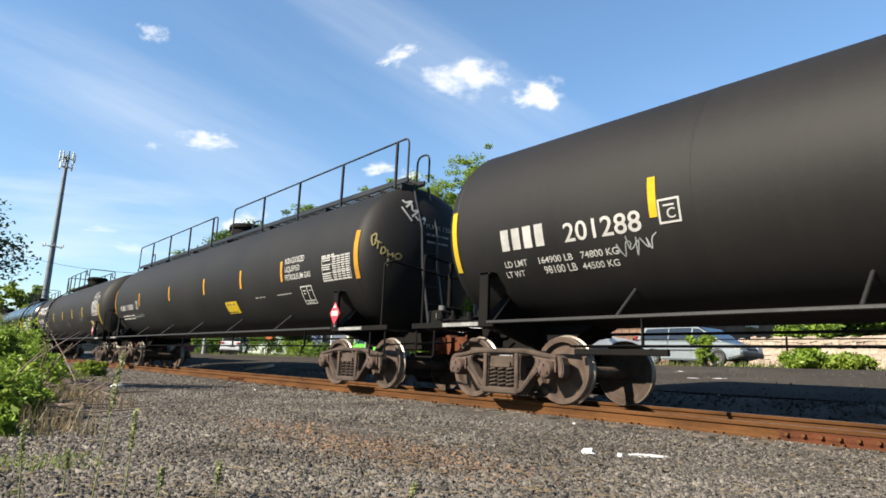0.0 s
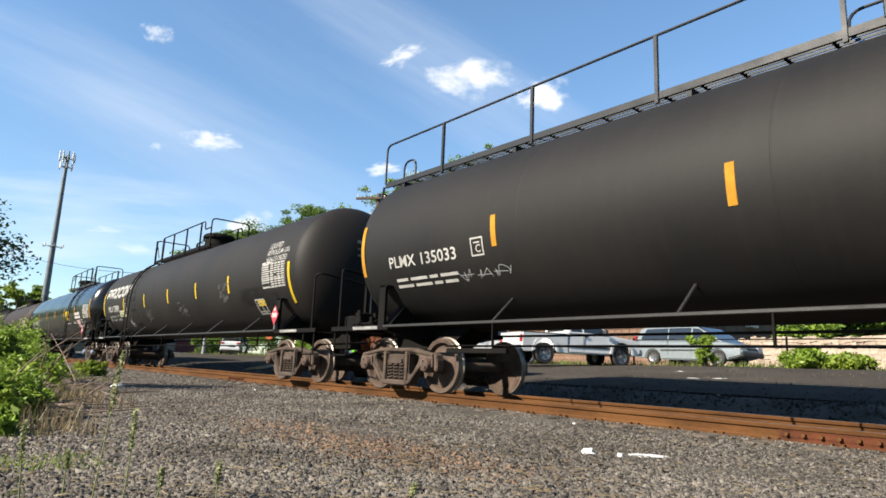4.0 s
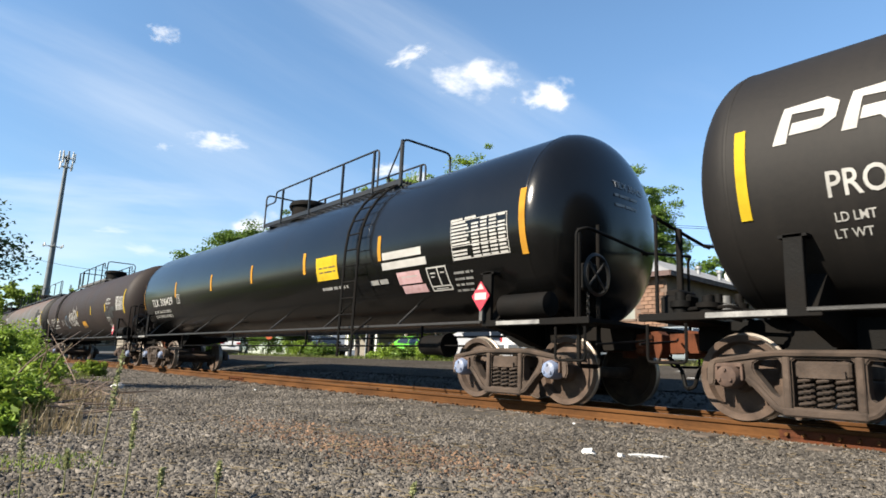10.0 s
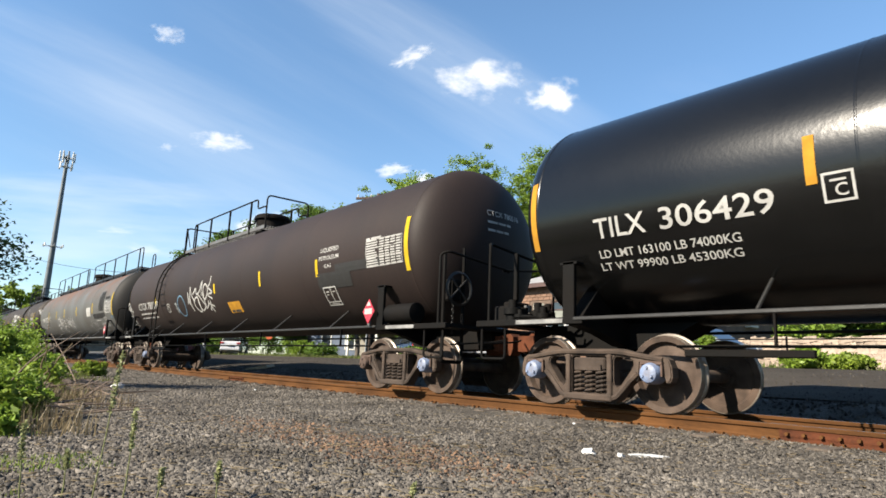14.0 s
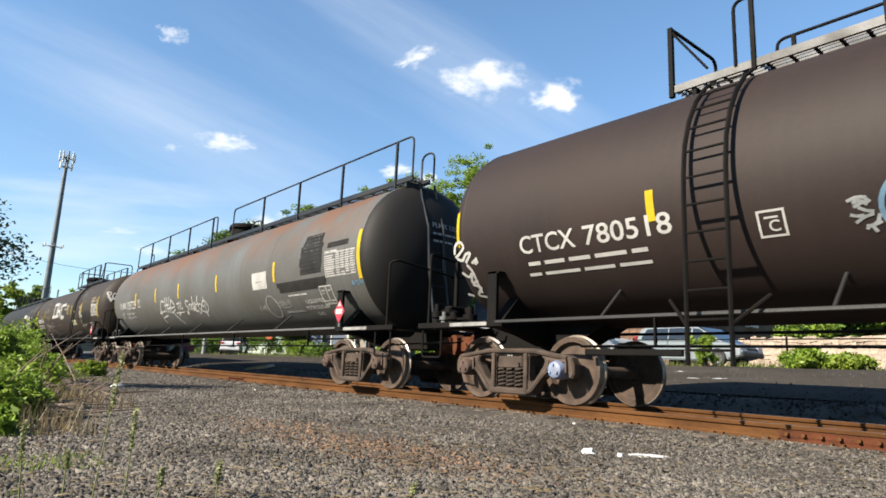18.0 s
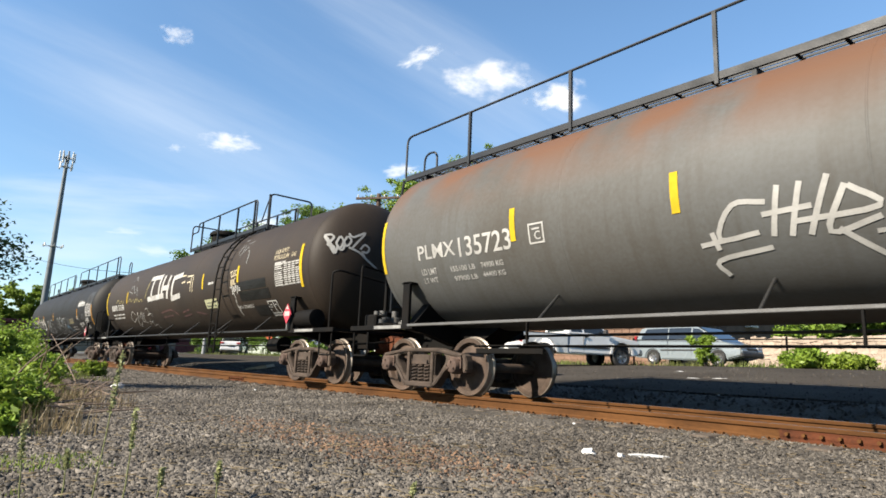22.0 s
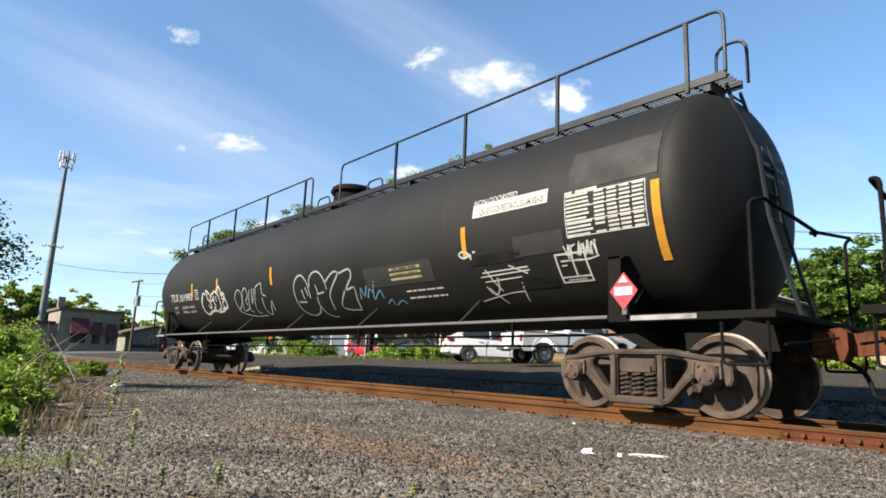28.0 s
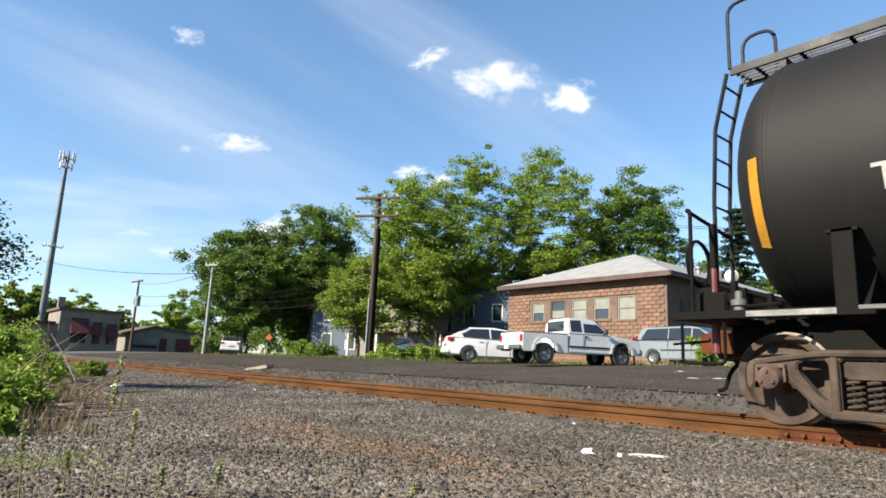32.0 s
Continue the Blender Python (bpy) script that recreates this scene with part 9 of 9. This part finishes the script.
def litter():
    paper = mat("white_litter", (0.376, 0.376, 0.371), 0.6, dark=(0.276, 0.276, 0.271), scale=20, fine=60, bump=0.2)
    wood = mat("pale_wood_scrap", (0.241, 0.201, 0.14), 0.8, scale=5, fine=40, bump=0.3)
    rng = np.random.default_rng(3)

    def crumple(x, y, sx, sy, sz, m, name, label, rz=0):
        bm = bmesh.new()
        bmesh.ops.create_icosphere(bm, subdivisions=2, radius=1)
        for v in bm.verts:
            k = 0.75 + 0.5 * noise.noise(v.co * 2.3 + Vector((x, y, 0)))
            v.co = Vector((v.co.x * sx * k, v.co.y * sy * k, max(-0.2, v.co.z) * sz * k))
        tagged(part(name, bm, m, at=pose(x, y, ground_z(x, y) + sz * 0.25, 0, 0, rz)), label, "litter", "litter on the gravel")
    crumple(-13.0, 3.1, 0.15, 0.17, 0.10, paper, "plastic_bag", "white crumpled plastic bag in the weeds")
    crumple(-3.2, 4.3, 0.085, 0.065, 0.045, paper, "paper_scrap", "white crumpled paper on the gravel")
    crumple(-2.96, 4.39, 0.04, 0.045, 0.035, paper, "paper_scrap", "small white paper scrap on the gravel")
    crumple(-2.86, 4.62, 0.22, 0.045, 0.03, paper, "paper_scrap", "flat white paper strip on the gravel", 50)
    crumple(-4.9, 6.3, 0.05, 0.04, 0.02, paper, "paper_scrap", "white scrap beside the rail")
    crumple(-12.5, 5.6, 0.05, 0.04, 0.03, paper, "paper_scrap", "white scrap on the gravel")
    crumple(-9.0, 16.2, 0.3, 0.12, 0.03, paper, "paper_scrap", "white litter on the lot")
    crumple(-7.6, 14.2, 0.3, 0.12, 0.03, paper, "paper_scrap", "white litter on the lot")
    crumple(-7.0, 14.4, 0.25, 0.1, 0.03, paper, "paper_scrap", "white litter on the lot", 40)
    for k in range(26):
        crumple(rng.uniform(-22, -3), rng.uniform(10.5, 13.5), 0.04, 0.03, 0.02, paper, "paper_scrap", "small white litter on the lot")
    slab = prism([(-0.5, 0), (0.5, 0.05), (0.48, 0.16), (-0.46, 0.12)], -0.25, 0.25)
    tagged(part("concrete_chunk", slab, wood, at=pose(-23.0, 10.4, 0.05, 5, -8, 30)), "pale broken concrete chunk beyond the track", "rubble")
    for k in range(70):
        x, y = -4.6 + rng.normal() * 1.3, 2.9 + rng.normal() * 0.45
        a, l = rng.uniform(0, 6.3), rng.uniform(0.04, 0.16)
        z = ground_z(x, y) + 0.035
        tagged(part("twig", tube([(x, y, z), (x + l * math.cos(a), y + l * math.sin(a), z + rng.uniform(0, 0.015))], 0.004, 4), STRAW), "dry twig on the gravel", "twig", "twigs on the gravel")


litter()


# ---- clouds: thin far sheets of vapour, drifting with the wind ----
CLOUDS = []


def cloud_mat(name, soft, scale, stretch, white, alpha, seed, streaks=False):
    m = bpy.data.materials.new(name)
    m.use_nodes = True
    nt, L = m.node_tree, m.node_tree.links
    nt.nodes.remove(nt.nodes["Principled BSDF"])
    out = nt.nodes["Material Output"]
    tc = nt.nodes.new("ShaderNodeTexCoord")
    mp = nt.nodes.new("ShaderNodeMapping")
    mp.inputs["Location"].default_value = (seed * 3.7, seed * 1.3, seed)
    mp.inputs["Scale"].default_value = (*stretch, 1)
    L.new(tc.outputs["Object"], mp.inputs[0])
    n = nt.nodes.new("ShaderNodeTexNoise")
    n.inputs["Scale"].default_value, n.inputs["Detail"].default_value, n.inputs["Roughness"].default_value = scale, 9, 0.55
    L.new(mp.outputs[0], n.inputs["Vector"])
    # fade towards the sheet's rim
    ln = nt.nodes.new("ShaderNodeVectorMath")
    ln.operation = "LENGTH"
    L.new(tc.outputs["Object"], ln.inputs[0])
    rim = nt.nodes.new("ShaderNodeMapRange")
    rim.inputs["From Min"].default_value, rim.inputs["From Max"].default_value = 1.0, 0.1
    L.new(ln.outputs["Value"], rim.inputs[0])
    add = nt.nodes.new("ShaderNodeMath")
    add.operation = "MULTIPLY_ADD"
    add.inputs[1].default_value = 0.55 if not streaks else 0.25
    L.new(rim.outputs[0], add.inputs[0])
    L.new(n.outputs[0], add.inputs[2])
    mr = nt.nodes.new("ShaderNodeMapRange")
    mr.interpolation_type = "SMOOTHSTEP"
    lo = 0.66 if not streaks else 0.46
    mr.inputs["From Min"].default_value, mr.inputs["From Max"].default_value = lo, lo + soft
    mr.inputs["To Max"].default_value = alpha
    L.new(add.outputs[0], mr.inputs[0])
    edge = nt.nodes.new("ShaderNodeMath")
    edge.operation = "MULTIPLY"
    rim2 = nt.nodes.new("ShaderNodeMapRange")
    rim2.inputs["From Min"].default_value, rim2.inputs["From Max"].default_value = 1.0, 0.75
    L.new(ln.outputs["Value"], rim2.inputs[0])
    L.new(mr.outputs[0], edge.inputs[0])
    L.new(rim2.outputs[0], edge.inputs[1])
    em = nt.nodes.new("ShaderNodeEmission")
    em.inputs["Color"].default_value, em.inputs["Strength"].default_value = (*white, 1), 0.40
    tr = nt.nodes.new("ShaderNodeBsdfTransparent")
    mix = nt.nodes.new("ShaderNodeMixShader")
    L.new(edge.outputs[0], mix.inputs[0])
    L.new(tr.outputs[0], mix.inputs[1])
    L.new(em.outputs[0], mix.inputs[2])
    L.new(mix.outputs[0], out.inputs[0])
    return m


def view_point(x, y, dist):
    """A far point in the direction (x, y), in thousandths of the picture's width right of and above its middle."""
    right = AIM.cross(Vector((0, 0, 1))).normalized()
    up = right.cross(AIM)
    r = radians(ROLL)
    R, U = right * math.cos(r) + up * math.sin(r), up * math.cos(r) - right * math.sin(r)
    k = 2 * math.tan(radians(70.93) / 2) / 1000
    return EYE + (AIM + R * x * k + U * y * k).normalized() * dist, R, U


def cloud(x, y, w, h, tilt, m, dist, drift, label, name="cloud"):
    p, R, U = view_point(x, y, dist)
    k = 2 * math.tan(radians(70.93) / 2) / 1000 * dist
    bm = bmesh.new()
    bmesh.ops.create_grid(bm, x_segments=2, y_segments=2, size=1)
    me = to_mesh(name, bm, m)
    ob = tagged(new(name, me), label, "cloud", "clouds" if name == "cloud" else "", "structure")
    a = radians(tilt)
    X, Y = R * math.cos(a) + U * math.sin(a), U * math.cos(a) - R * math.sin(a)
    N = X.cross(Y)
    ob.scale = (w * k, h * k, 1)
    base = Matrix(((X.x, Y.x, N.x, p.x), (X.y, Y.y, N.y, p.y), (X.z, Y.z, N.z, p.z), (0, 0, 0, 1)))
    ob.matrix_basis = base @ Matrix.Diagonal((w * k, h * k, 1, 1))
    CLOUDS.append((ob, base, R * drift[0] * k + U * drift[1] * k))


for i, (x, y, w, h, t) in enumerate(((-329, 245, 24, 16, -10), (-48, 219, 36, 15, 25), (26, 195, 68, 34, -3), (107, 172, 44, 30, 10), (-268, 122, 44, 17, -6), (-329, 116, 14, 6, 0),
                                     (-72, 90, 34, 12, 8), (-40, 80, 22, 14, 10), (-226, 24, 46, 24, 12), (-385, 22, 30, 6, 0), (-350, 0, 40, 9, -5))):
    cloud(x, y, w, h, t, cloud_mat("cloud_vapour", 0.44, 2.4, (1.0, 0.8), (1.0, 1.0, 1.0), (0.55, 0.75, 1.0, 1.0, 0.75, 0.35, 0.7, 0.85, 0.8, 0.3, 0.3)[i], i + 1), 1900 + 20 * i, (34, -3), "small white fair-weather cloud")
cloud(-330, 135, 330, 95, -24, cloud_mat("cirrus", 1.0, 0.9, (0.6, 1.5), (0.93, 0.97, 1.0), 0.62, 3, True), 2600, (34, -3), "thin white streak of high cloud", "cirrus")
cloud(-50, 190, 380, 100, -30, cloud_mat("cirrus", 1.0, 0.9, (0.6, 1.5), (0.93, 0.97, 1.0), 0.75, 8, True), 2700, (34, -3), "thin white streak of high cloud", "cirrus")
cloud(-420, 10, 260, 80, -4, cloud_mat("cirrus", 0.5, 1.6, (0.8, 2.0), (0.95, 0.97, 1.0), 0.3, 5, True), 2800, (34, -3), "pale band of haze near the horizon", "cirrus")
cloud(360, 60, 220, 130, -15, cloud_mat("cirrus", 0.6, 1.3, (0.8, 1.4), (0.95, 0.97, 1.0), 0.2, 6, True), 2900, (34, -3), "thin white streak of high cloud", "cirrus")


# ---- everything that moves ----
SPEED = (4.7248, 3.547, -1.2363, -3.5601, 0.9512, 2.7426, -0.0554, -0.9732)


def travel(t):
    """How far the train has gone along the track; zero at 16 s."""
    u = (t - 16) / 16
    return 16 * SPEED[0] * u + sum(c * u ** (k + 2) for k, c in enumerate(SPEED[1:]))


def motions():
    times = [i * 1.0 for i in range(33)]
    for car, x in TRAIN:
        walk(car, [(t, Matrix.Translation((x + travel(t), YC, 0))) for t in times])
    fine = [i / 8 for i in range(257)]
    for axle, x in ROLLING:
        base = axle.matrix_basis.translation.copy()
        walk(axle, [(t, Matrix.Translation(base) @ Matrix.Rotation(travel(t) / WHEEL_R + x, 4, "Y")) for t in fine])
    for ob, base, drift in CLOUDS:
        walk(ob, [(t, Matrix.Translation(drift * (t / 32)) @ base) for t in (0, 16, 32)])
    # street traffic: seconds and place along the street
    for car, y, rows in ((GREEN_CAR, 26.0, ((0, -38.0), (6.5, -37.8), (8.5, -35.5), (10.2, -31.9), (12, -14), (14, 12), (32, 90))),
                         (BLACK_CAR, 26.2, ((0, -125), (7.5, -78), (9.4, -48.6), (10.4, -45.3), (11.5, -40), (13, -20), (14.5, 6), (18, 60), (32, 160))),
                         (WHITE_CAR, 26.2, ((0, -98), (5.5, -28), (7.1, -9.7), (7.3, -8.1), (9, 9), (32, 130))),
                         (RED_CAR, 26.2, ((0, -208), (25, -75), (27.5, -47.9), (28.0, -39.0), (30.6, -12.8), (31.0, -10.0), (32, -3.6)))):
        walk(car, [(t, on_ground(x, y, 0)) for t, x in rows])


motions()
